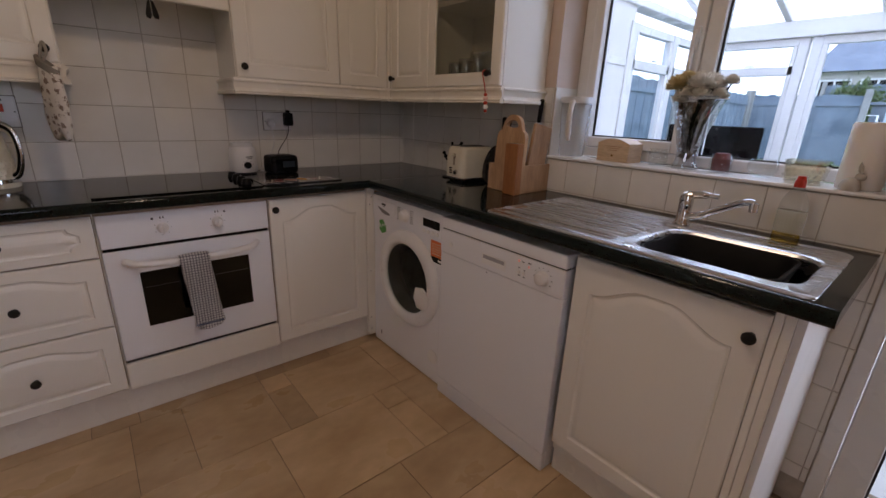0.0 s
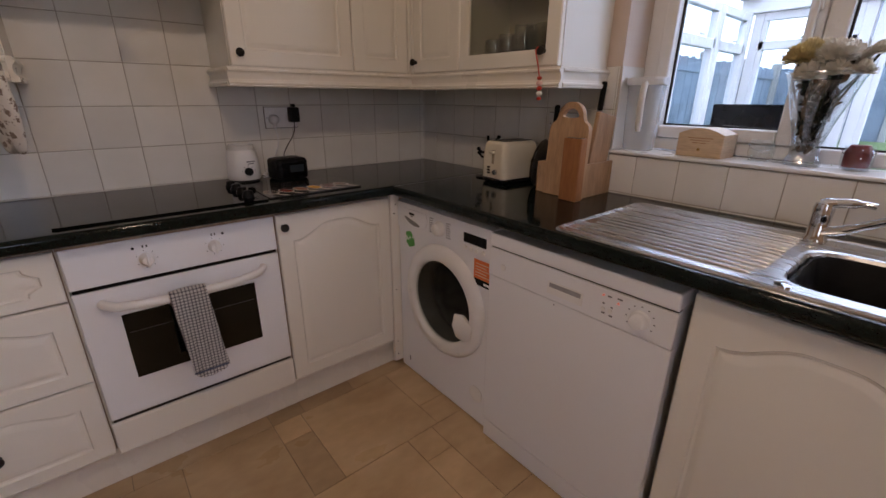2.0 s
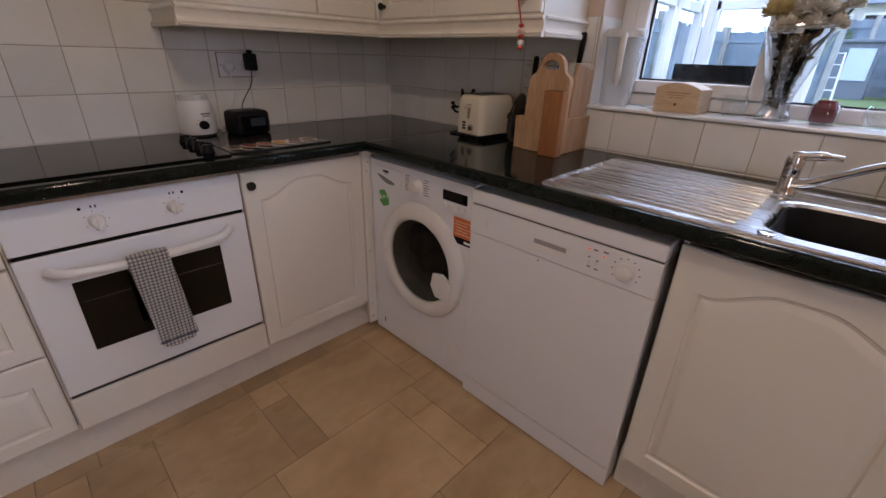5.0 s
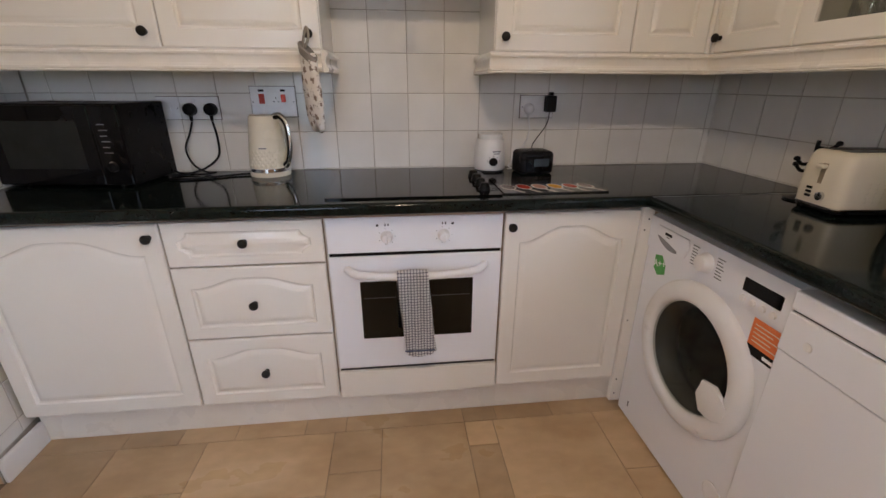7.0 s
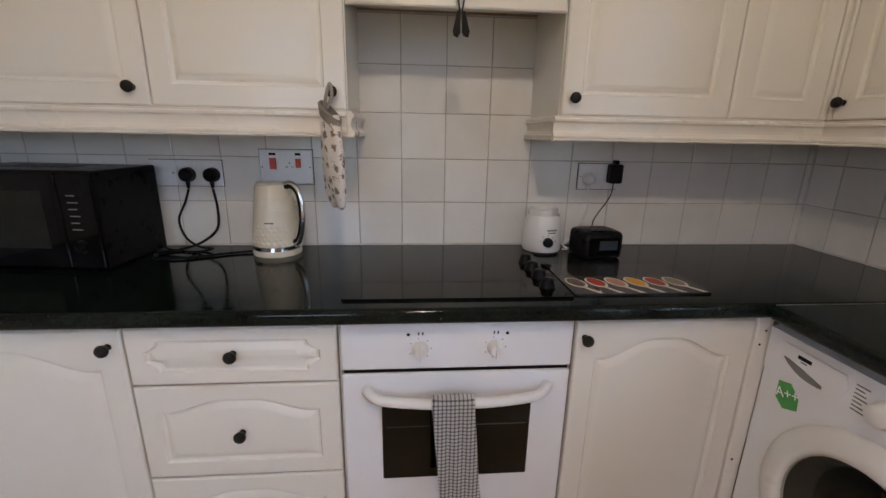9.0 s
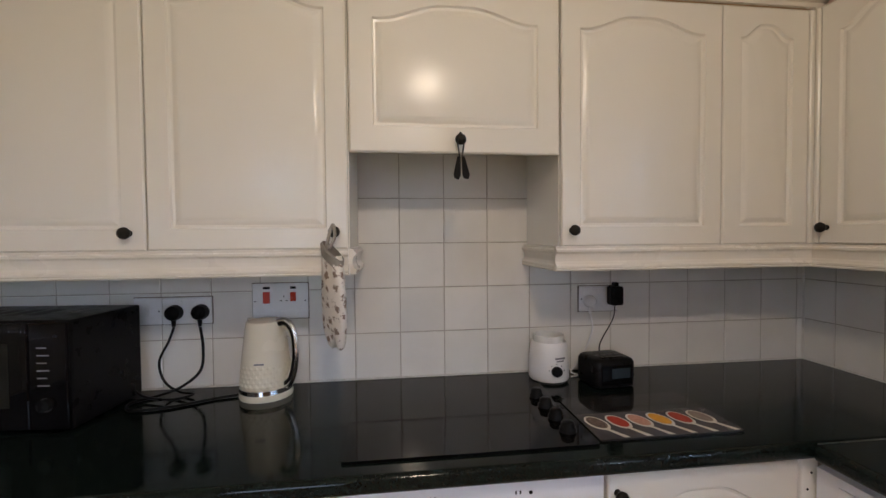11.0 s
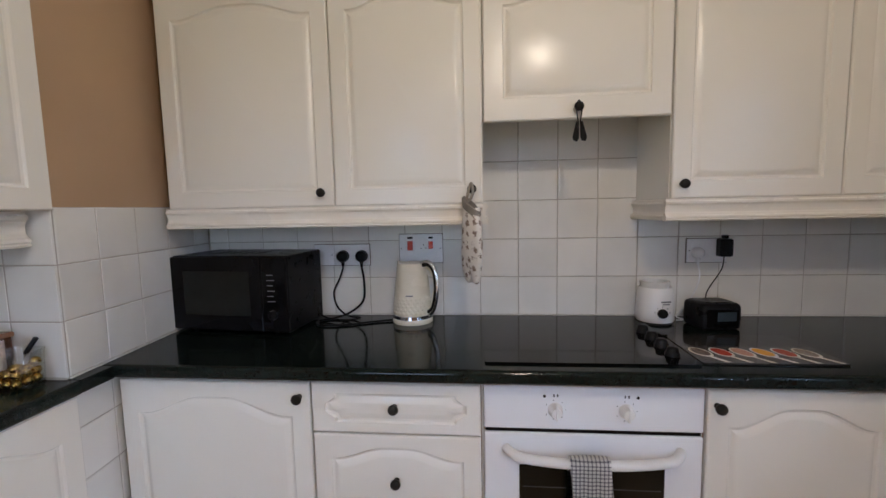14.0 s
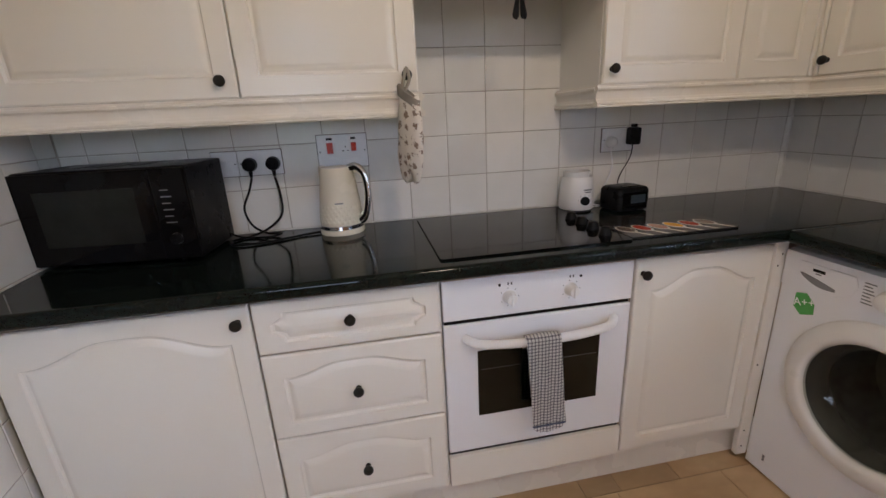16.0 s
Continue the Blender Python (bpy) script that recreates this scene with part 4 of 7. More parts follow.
def skin(bm, a, b):
    n = len(a)
    for k in range(n):
        bm.faces.new((a[k], a[(k + 1) % n], b[(k + 1) % n], b[k]))


bm = bmesh.new()
ro = [ring_at(bm, rounded(-0.604 + d, -2.346 + d, -0.094 - d, -1.395 - d, 0.03), z) for d, z in ((0.0, TOP + 0.0005), (0.001, TOP + 0.004), (0.006, TOP + 0.0065), (0.012, TOP + 0.0055), (0.018, TOP + 0.003))]
for a, b in zip(ro, ro[1:]):
    skin(bm, a, b)
bo = [ring_at(bm, rounded(BX0 + d, BY0 + d, BX1 - d, BY1 - d, r), z) for d, r, z in ((-0.012, 0.075, TOP + 0.003), (-0.005, 0.07, TOP - 0.0005), (0.0, 0.066, TOP - 0.008), (0.012, 0.06, TOP - 0.15), (0.03, 0.05, TOP - 0.165))]
for a, b in zip(bo, bo[1:]):
    skin(bm, a, b)
bm.faces.new(bo[-1])
es = []
for r in (ro[-1], bo[0]):
    for k in range(len(r)):
        es.append(bm.edges.get((r[k], r[(k + 1) % len(r)])))
bmesh.ops.triangle_fill(bm, edges=es, use_beauty=True, use_dissolve=False)
part("sink_top", bm, STEEL, sk, smooth=20)
for k in range(13):
    x = -0.545 + k * 0.0315
    y0 = -1.455
    rb = bmesh.new()
    tube(curve([(x, y0, TOP + 0.002), (x, y0 - 0.01, TOP + 0.0045), (x, -1.65, TOP + 0.0045), (x, -1.862 + 0.012 * (k < 2), TOP + 0.0045), (x, -1.872 + 0.012 * (k < 2), TOP + 0.002)], 3), 0.0052, 8, bm=rb)
    part("drainer_rib", rb, STEEL, sk, smooth=60)
part("waste_knob", lathe([(0, 0), (0.017, 0), (0.016, 0.004), (0, 0.006)], 18, pose(-0.568, -1.93, TOP + 0.003)), CHROME, sk, smooth=50)
wb = bmesh.new()
lo = [ring_at(wb, rounded(BX0 + d, BY0 + 0.03 + d, BX1 - d, BY1 - d, r), z) for d, r, z in ((0.008, 0.06, TOP - 0.016), (0.006, 0.06, TOP - 0.008), (0.012, 0.058, TOP - 0.006), (0.018, 0.055, TOP - 0.012), (0.035, 0.05, TOP - 0.135), (0.05, 0.04, TOP - 0.145))]
for a, b in zip(lo, lo[1:]):
    skin(wb, a, b)
wb.faces.new(lo[-1])
hi = ring_at(wb, rounded(BX0 + 0.05, BY0 + 0.08, BX1 - 0.05, BY1 - 0.05, 0.04), TOP - 0.1640)
skin(wb, lo[0], hi)
wb.faces.new(hi[::-1])
tagged(part("washing_up_bowl", wb, mat("charcoal_plastic", (0.009, 0.009, 0.010), (0.013, 0.013, 0.014), 0.5, ior=1.15), smooth=40), "dark grey plastic washing-up bowl inside the sink", "bowl")

tap = thing("tap", -0.135, -1.9, TOP, "chrome mixer tap with a long swivel spout", "tap")
part("body", lathe([(0, 0), (0.027, 0), (0.026, 0.006), (0.022, 0.012), (0.0215, 0.06), (0.023, 0.085), (0.020, 0.098), (0, 0.102)], 24, pose(-0.135, -1.90, TOP + 0.003, 0, 0, 0)), CHROME, tap, smooth=40)
part("lever", tube(curve([(-0.135, -1.893, TOP + 0.096), (-0.134, -1.925, TOP + 0.106), (-0.134, -1.965, TOP + 0.111), (-0.135, -1.995, TOP + 0.110)], 5), [0.016] * 4 + [0.012] * 6 + [0.008] * 6, 12), CHROME, tap, smooth=50)
sp = curve([(-0.142, -1.905, TOP + 0.028), (-0.145, -1.95, TOP + 0.042), (-0.148, -2.0, TOP + 0.070), (-0.148, -2.05, TOP + 0.098), (-0.148, -2.078, TOP + 0.110), (-0.148, -2.096, TOP + 0.108)], 6)
st = tube(sp, [0.013] * 8 + [0.0105] * 18 + [0.012] * (len(sp) - 26), 12)
lathe([(0, 0), (0.013, 0), (0.013, 0.028), (0, 0.03)], 14, pose(-0.148, -2.097, TOP + 0.082), bm=st)
part("spout", st, CHROME, tap, smooth=50)

# ---- worktop things, north run ----
mw = thing("microwave", -2.6, -0.17, TOP, "black microwave oven standing in the worktop corner", "microwave", rz=-6)
MM = pose(-2.632, -0.283, TOP + 0.008, 0, 0, -6)
MWW, MWH, MWD = 0.474, 0.278, 0.262
part("body", box(-MWW / 2, 0.012, 0, MWW / 2, MWD, MWH, 0.006, 2, m=MM), BLACK, mw)
md = part("door", box(-MWW / 2, 0.0, 0.004, MWW / 2 - 0.098, 0.0115, MWH - 0.004, 0.004, 2, m=MM), BLACKGLOSS, mw, "glossy black door")
part("door_window", box(-MWW / 2 + 0.055, -0.0012, 0.06, MWW / 2 - 0.145, 0.001, MWH - 0.055, 0.0005, m=MM), mat("mesh_window", (0.010, 0.011, 0.010), (0.014, 0.015, 0.014), 0.10, ior=1.3), md, "grey mesh window")
cp = part("control_panel", box(MWW / 2 - 0.097, 0.0, 0.004, MWW / 2, 0.0115, MWH - 0.004, 0.004, 2, m=MM), BLACKGLOSS, mw)
for k in range(6):
    part("key_mark", box(MWW / 2 - 0.075, -0.0006, 0.115 + k * 0.019, MWW / 2 - 0.045 - 0.006 * (k % 2), 0.001, 0.118 + k * 0.019, m=MM), INK, cp)
part("dial", lathe([(0, 0), (0.017, 0), (0.016, 0.012), (0, 0.013)], 24, MM @ pose(MWW / 2 - 0.056, 0, 0.068, 90)), BLACK, cp, smooth=40)
part("dial_ring", lathe([(0.017, 0.0), (0.019, 0.0), (0.019, 0.002), (0.017, 0.002)], 24, MM @ pose(MWW / 2 - 0.056, 0, 0.068, 90)), CHROME, cp)
for k in range(4):
    part("vent_slot", box(-0.12 + k * 0.055, 0.09, MWH - 0.001, -0.085 + k * 0.055, 0.18, MWH + 0.0006, m=MM @ pose(0, 0, 0)), SEAL, mw)
for x in (-0.17, 0.17):
    for y in (0.04, 0.19):
        part("foot", lathe([(0, 0), (0.012, 0), (0.012, 0.01), (0, 0.01)], 10, MM @ pose(x, y, -0.0078)), BLACK, mw)

kt = thing("kettle", -1.985, -0.09, TOP, "cream plastic jug kettle with a chrome-edged handle", "kettle")
KM = pose(-1.985, -0.09, TOP)
part("base", lathe([(0, 0), (0.078, 0), (0.080, 0.006), (0.078, 0.018), (0, 0.018)], 36, KM), CREAMPLASTIC, kt, smooth=40)
part("band", lathe([(0.0775, 0.019), (0.0785, 0.020), (0.0775, 0.032), (0.0765, 0.033), (0.0, 0.033), (0, 0.019)], 36, KM), CHROME, kt, "chrome base band", smooth=40)
bd = lathe([(0.076, 0.0335), (0.0755, 0.06), (0.073, 0.09), (0.068, 0.14), (0.062, 0.19), (0.057, 0.225), (0.054, 0.233), (0.0, 0.238)], 36, KM)
part("jug", bd, CREAMPLASTIC, kt, "cream tapering jug", smooth=50)
st = bmesh.new()
for r_ in range(5):
    for k in range(26):
        a = 2 * math.pi * (k + 0.5 * (r_ % 2)) / 26
        rr = 0.0752 - 0.0012 * r_
        lathe([(0.0098, 0), (0.005, 0.0022), (0, 0.0032)], 4, KM @ pose(rr * math.cos(a), rr * math.sin(a), 0.045 + r_ * 0.0135, 0, 90, math.degrees(a)), bm=st)
part("facet_band", st, CREAMPLASTIC, kt)
SATIN = mat("satin_chrome", (0.80, 0.80, 0.80), (0.72, 0.72, 0.72), 0.18, metal=1.0, scale=20)
hc = curve([(0.050, 0, 0.226), (0.080, 0, 0.230), (0.106, 0, 0.205), (0.114, 0, 0.15), (0.109, 0, 0.10), (0.094, 0, 0.058), (0.076, 0, 0.044)], 6)
hm = KM @ pose(0, 0, 0, 0, 0, -28)
part("handle", tube([hm @ p for p in hc], 0.0095, 12), BLACKGLOSS, kt, "glossy black curved handle", smooth=60)
part("handle_trim", tube([hm @ (Vector((0.072, 0, 0.14)) + (p - Vector((0.072, 0, 0.14))) * 1.09) for p in hc], 0.0085, 10), SATIN, kt, "chrome handle trim", smooth=60)
part("handle_lining", tube([hm @ (Vector((0.072, 0, 0.14)) + (p - Vector((0.072, 0, 0.14))) * 0.84) for p in hc[4:-4]], 0.0055, 8), CREAMPLASTIC, kt, "cream handle lining", smooth=60)
part("spout", _moved(prism([(-0.055, 0.016), (-0.073, 0.0), (-0.055, -0.016)], 0.20, 0.236, 0.003), KM @ pose(0, 0, 0, 0, 0, -28)), CREAMPLASTIC, kt)
part("name_mark", box(-0.014, -0.0745, 0.112, 0.014, -0.0705, 0.116, m=KM), INK, kt)

PLATE_ = mat("milky_plastic", (0.74, 0.74, 0.73), None, 0.25)
WC = pose(-1.066, -0.088, TOP) @ Matrix.Diagonal((1.1, 1.1, 1.04, 1))
bw = thing("bottle_warmer", -1.066, -0.085, TOP, "white bottle warmer with a black dial", "bottle warmer")
part("base", lathe([(0, 0), (0.052, 0), (0.054, 0.008), (0, 0.008)], 30, WC), DARKGREY, bw)
part("body", lathe([(0.058, 0.0085), (0.061, 0.014), (0.060, 0.05), (0.057, 0.10), (0.053, 0.125), (0.050, 0.13), (0.046, 0.128), (0.044, 0.10), (0.0, 0.09)], 36, WC), ENAMEL2, bw, smooth=50)
part("cup_rim", lathe([(0.0, 0.105), (0.043, 0.105), (0.047, 0.148), (0.044, 0.150), (0.040, 0.112), (0.0, 0.110)], 30, WC @ pose(0, 0.004, 0)), PLATE_, bw)
DMW = WC @ pose(0.004, 0, 0.045, 0, 0, -2) @ pose(0, -0.060, 0, 90)
part("dial", lathe([(0, 0), (0.0165, 0), (0.0155, 0.008), (0.0, 0.010)], 20, DMW), BLACK, bw, smooth=40)
for k in range(5):
    a = radians(-80 + 40 * k)
    part("mark", lathe([(0, 0), (0.002, 0), (0, 0.001)], 6, DMW @ pose(0.023 * math.sin(a), 0.023 * math.cos(a), 0)), INK, bw)
part("name_mark", box(-0.012, -0.0592, 0.082, 0.02, -0.0555, 0.087, m=WC @ pose(0, 0, 0, 0, 0, 10)), INK, bw)
part("name_mark", box(-0.008, -0.0588, 0.074, 0.016, -0.0555, 0.078, m=WC @ pose(0, 0, 0, 0, 0, 10)), INK, bw)

ck = thing("clock_radio", -0.893, -0.14, TOP, "small glossy black digital clock radio", "clock radio", rz=6)
CM = pose(-0.893, -0.14, TOP, 0, 0, 6)
cb = bmesh.new()
rg = [ring_at(cb, rounded(-0.073 + d, -0.068 + d, 0.073 - d, 0.058 - d, 0.022), z) for d, z in ((0.006, 0.003), (0.001, 0.008), (0.0, 0.04), (0.001, 0.080), (0.005, 0.089), (0.012, 0.093), (0.03, 0.094))]
for a, b in zip(rg, rg[1:]):
    skin(cb, a, b)
cb.faces.new(rg[-1])
cb.faces.new(rg[0][::-1])
cb.transform(CM)
part("body", cb, BLACK, ck, smooth=40)
part("front_panel", box(-0.055, -0.0695, 0.014, 0.055, -0.066, 0.076, 0.0015, m=CM), BLACKGLOSS, ck, "glossy black front")
part("display", box(-0.020, -0.0703, 0.034, 0.046, -0.0697, 0.066, 0.0002, m=CM), mat("lcd", (0.035, 0.05, 0.065), None, 0.1), ck, "blue-grey display")
for k in range(4):
    part("button", box(-0.045 + k * 0.024, -0.02, 0.0935, -0.028 + k * 0.024, -0.006, 0.0965, 0.001, m=CM), DARKGREY, ck)
part("snooze_bar", box(-0.04, -0.045, 0.0935, 0.04, -0.030, 0.0965, 0.0012, m=CM), BLACKGLOSS, ck)
for x in (-0.05, 0.05):
    for y in (-0.045, 0.035):
        part("foot", lathe([(0, 0), (0.008, 0), (0.008, 0.0035), (0, 0.0035)], 8, CM @ pose(x, y, 0)), SEAL, ck)

# glass worktop saver with printed spoons
gm = thing("worktop_saver", -0.91, -0.38, TOP, "grey glass board printed with six spoons of spices", "chopping board")
GB = mat("smoky_glass_board", (0.020, 0.019, 0.020), (0.030, 0.028, 0.029), 0.06, ior=1.36)
part("board", prism(rounded(-1.108, -0.528, -0.730, -0.268, 0.008), TOP + 0.0012, TOP + 0.0052, 0.001), GB, gm)
part("printed_strip", box(-1.106, -0.526, TOP + 0.0052, -0.732, -0.385, TOP + 0.0054), mat("slate_print", (0.075, 0.066, 0.070), (0.055, 0.05, 0.054), 0.08, scale=30), gm, "slate grey printed strip")
SPICE = [((0.05, 0.035, 0.03), (0.25, 0.18, 0.15)), ((0.45, 0.05, 0.03), (0.35, 0.035, 0.02)), ((0.55, 0.30, 0.22), (0.45, 0.22, 0.15)), ((0.75, 0.36, 0.03), (0.62, 0.27, 0.02)), ((0.42, 0.06, 0.035), (0.33, 0.04, 0.02)), ((0.30, 0.24, 0.20), (0.24, 0.18, 0.15))]
SPOON = mat("printed_spoon", (0.72, 0.66, 0.58), (0.66, 0.6, 0.52), 0.12)
for k in range(6):
    cx, cy = -1.072 + k * 0.0580, -0.440
    el = [(cx + 0.026 * math.cos(t) - 0.006 * math.sin(t), cy + 0.040 * math.sin(t)) for t in [2 * math.pi * j / 22 for j in range(22)]]
    s_ = part("spoon", prism(el, TOP + 0.0055, TOP + 0.0057), SPOON, gm)
    hd = prism([(cx + 0.004, cy - 0.036), (cx + 0.014, cy - 0.036), (cx + 0.043, cy - 0.082), (cx + 0.028, cy - 0.082)], TOP + 0.0055, TOP + 0.0057)
    part("spoon_handle", hd, SPOON, s_)
    el = [(cx + 0.021 * math.cos(t) - 0.005 * math.sin(t), cy + 0.002 + 0.033 * math.sin(t)) for t in [2 * math.pi * j / 22 for j in range(22)]]
    part("spice", prism(el, TOP + 0.0058, TOP + 0.0060), mat("spice", SPICE[k][0], SPICE[k][1], 0.15, scale=180), s_)
for x, y in ((-1.08, -0.50), (-0.76, -0.50), (-1.08, -0.28), (-0.74, -0.28)):
    part("pad", lathe([(0, 0), (0.006, 0), (0.006, 0.0012), (0, 0.0012)], 8, pose(x, y, TOP)), CLEAR, gm)

# ---- sockets and leads ----
PLATE = mat("socket_plastic", (0.79, 0.79, 0.80), (0.76, 0.76, 0.77), 0.26)
# dark tone of the shadow line round each socket plate
BACKING = mat("plate_shadow_edge", (0.22, 0.19, 0.16), (0.14, 0.12, 0.10), 0.8, scale=60)


def socket(name, m, w, h, label):
    t = thing(name, *m.translation, label, "socket")
    t.matrix_basis = m
    # slightly larger dark plate: paints the shadow gap against the tiles
    part("backing", box(-0.0022, -0.0022, -0.0022, w + 0.0022, 0.0, h + 0.0022, m=m), BACKING, t, "dark backing edge drawn as the plate's shadow gap")
    part("plate", box(0, -0.009, 0, w, -0.0023, h, 0.003, 2, m=m), PLATE, t)
    for x in (0.009, w - 0.009):
        part("screw", lathe([(0, 0), (0.003, 0), (0, 0.0008)], 8, m @ pose(x, -0.009, h / 2, 90)), INK, t)
    return t


def pins(t, m, x, z):
    for dx, dz, w, h in ((0, 0.008, 0.003, 0.006), (-0.009, -0.006, 0.006, 0.003), (0.009, -0.006, 0.006, 0.003)):
        part("pin_hole", box(x + dx - w / 2, -0.0095, z + dz - h / 2, x + dx + w / 2, -0.008, z + dz + h / 2, m=m), BLACK, t)


def plug(m, material, name, label, r=0.025):
    t = thing(name, *m.translation, label, "plug")
    bm = lathe([(0, 0), (r, 0), (r, 0.01), (r * 0.9, 0.024), (r * 0.5, 0.032), (0, 0.034)], 20, m @ pose(0, 0, 0, 90))
    part("body", bm, material, t, smooth=40)
    part("flex_collar", tube([m @ Vector((0, -0.012, -0.018)), m @ Vector((0, -0.012, -0.045))], [0.008, 0.005], 8), material, t)
    return t


sm = pose(-2.41, -0.001, 1.133)
t = socket("switch_plate", sm, 0.0845, 0.087, "white single switch plate on the tiles")
part("rocker", box(0.034, -0.0115, 0.03, 0.050, -0.009, 0.057, 0.001, m=sm), PLATE, t)
sm = pose(-2.3245, -0.001, 1.133)
t = socket("double_socket", sm, 0.15, 0.087, "white double socket with two black plugs")
for x in (0.055, 0.095):
    part("rocker", box(x - 0.006, -0.012, 0.058, x + 0.006, -0.009, 0.078, 0.001, m=sm), PLATE, t)
plug(pose(-2.285, -0.0105, 1.172), BLACK, "plug", "black plug of the microwave lead")
plug(pose(-2.206, -0.0105, 1.172), BLACK, "plug", "black plug of the kettle lead")
tagged(part("kettle_lead", tube(curve([(-2.206, -0.022, 1.125), (-2.196, -0.028, 1.06), (-2.20, -0.04, 0.99), (-2.25, -0.055, 0.945), (-2.31, -0.075, TOP + 0.006), (-2.36, -0.12, TOP + 0.005), (-2.33, -0.18, TOP + 0.005), (-2.23, -0.17, TOP + 0.005), (-2.13, -0.12, TOP + 0.005), (-2.062, -0.10, TOP + 0.006)], 8), 0.0045, 8), BLACK, smooth=60), "black coiled kettle lead on the worktop", "cable")
tagged(part("microwave_lead", tube(curve([(-2.285, -0.022, 1.125), (-2.30, -0.028, 1.08), (-2.325, -0.035, 1.02), (-2.305, -0.045, 0.96), (-2.255, -0.06, 0.93), (-2.20, -0.09, TOP + 0.012), (-2.24, -0.13, TOP + 0.012), (-2.33, -0.10, TOP + 0.012), (-2.375, -0.075, 0.945)], 8), 0.004, 8), BLACK, smooth=60), "black microwave lead looped before the tiles", "cable")

sm = pose(-2.048, -0.001, 1.141)
t = socket("cooker_switch", sm, 0.178, 0.118, "white cooker switch panel with red rockers")
for x, w, h in ((0.045, 0.022, 0.038), (0.13, 0.018, 0.030)):
    part("red_rocker", box(x - w / 2, -0.0125, 0.052 + (0.006 if w < 0.02 else 0), x + w / 2, -0.009, 0.052 + h + (0.006 if w < 0.02 else 0), 0.001, m=sm), REDP, t, "red rocker switch")
    part("neon", box(x - w / 2, -0.0105, 0.099, x + w / 2, -0.009, 0.107, m=sm), BLACK, t)
pins(t, sm, 0.10, 0.066)
sm = pose(-0.921, -0.001, 1.133)
t = socket("double_socket", sm, 0.148, 0.092, "white double socket above the clock radio")
part("rocker", box(0.066, -0.012, 0.062, 0.078, -0.009, 0.080, 0.001, m=sm), PLATE, t)
plug(pose(-0.885, -0.0105, 1.172), PLATE, "plug", "white plug of the bottle warmer", 0.022)
ad = thing("power_adapter", -0.79, -0.01, 1.18, "black plug-in power adapter", "adapter")
part("body", box(-0.818, -0.052, 1.158, -0.772, -0.0105, 1.226, 0.007, 2), BLACK, ad)
part("pin_boss", box(-0.803, -0.045, 1.2265, -0.787, -0.018, 1.240, 0.003), BLACK, ad)
tagged(part("adapter_lead", tube(curve([(-0.795, -0.03, 1.158), (-0.80, -0.032, 1.12), (-0.815, -0.035, 1.09), (-0.85, -0.05, 1.05), (-0.875, -0.07, 1.02), (-0.88, -0.085, 0.975)], 7), 0.0022, 6), BLACK), "thin black adapter lead", "cable")
tagged(part("warmer_lead", tube(curve([(-0.885, -0.022, 1.13), (-0.88, -0.03, 1.08), (-0.90, -0.032, 1.02), (-0.945, -0.04, 0.955), (-0.97, -0.05, TOP + 0.01), (-0.95, -0.07, TOP + 0.003), (-0.985, -0.085, TOP + 0.005)], 7), 0.0028, 6), PLATE), "white bottle warmer lead against the tiles", "cable")
sm = pose(-0.0075, -0.915, 1.128, 0, 0, -90)
t = socket("double_socket", sm, 0.146, 0.087, "white double socket behind the chopping board")
pins(t, sm, 0.036, 0.04)
pins(t, sm, 0.11, 0.04)

# ---- worktop things by the window ----
ts = thing("toaster", -0.13, -0.812, TOP, "cream two-slot toaster with a chrome base", "toaster", rz=-4)
TM = pose(-0.135, -0.812, TOP, 0, 0, -4)
part("base", prism(rounded(-0.102, -0.075, 0.105, 0.075, 0.025), 0.008, 0.0160, 0.003, m=TM), BLACK, ts)
part("base_trim", prism(rounded(-0.105, -0.077, 0.107, 0.077, 0.025), 0.0165, 0.0225, 0.002, m=TM), CHROME, ts, "chrome base trim")
tb = bmesh.new()
rg = [ring_at(tb, rounded(-0.105 + d, -0.077 + d, 0.107 - d, 0.077 - d, max(0.03 - d / 2, 0.01)), z) for d, z in ((0.0, 0.0230), (-0.002, 0.06), (0.0, 0.12), (0.006, 0.162), (0.012, 0.173), (0.022, 0.178))]
for a, b in zip(rg, rg[1:]):
    skin(tb, a, b)
tb.faces.new(rg[-1])
tb.faces.new(rg[0][::-1])
tb.transform(TM)
part("shell", tb, CREAMPLASTIC, ts, smooth=50)
for y in (-0.028, 0.028):
    part("slot", box(-0.080, y - 0.018, 0.1775, 0.088, y + 0.018, 0.1795, m=TM), BLACK, ts, "dark bread slot")
# no slot is cut: a darker cream box paints its shade
part("lever_slot", box(-0.1062, -0.012, 0.062, -0.099, 0.006, 0.142, 0.002, m=TM), mat("slot_shade", (0.30, 0.25, 0.18), None, 0.4), ts)
part("lever", box(-0.122, -0.016, 0.128, -0.104, 0.012, 0.140, 0.003, m=TM), CREAMPLASTIC, ts)
part("dial", lathe([(0, 0), (0.013, 0), (0.012, 0.008), (0, 0.01)], 18, TM @ pose(-0.107, -0.022, 0.05, 0, -90)), CHROME, ts, smooth=40)
for k in range(3):
    part("button", box(-0.110, 0.012, 0.040 + k * 0.012, -0.104, 0.030, 0.047 + k * 0.012, 0.001, m=TM), BLACK, ts)
for k in range(5):
    for j in range(6):
        part("dimple", lathe([(0.005, 0), (0, 0.002)], 4, TM @ pose(-0.03 + j * 0.022, -0.0788, 0.045 + k * 0.013, 90)), CREAMPLASTIC, ts)
for x in (-0.08, 0.08):
    for y in (-0.05, 0.05):
        part("foot", lathe([(0, 0), (0.008, 0), (0.008, 0.0085), (0, 0.0085)], 8, TM @ pose(x, y, 0)), BLACK, ts)

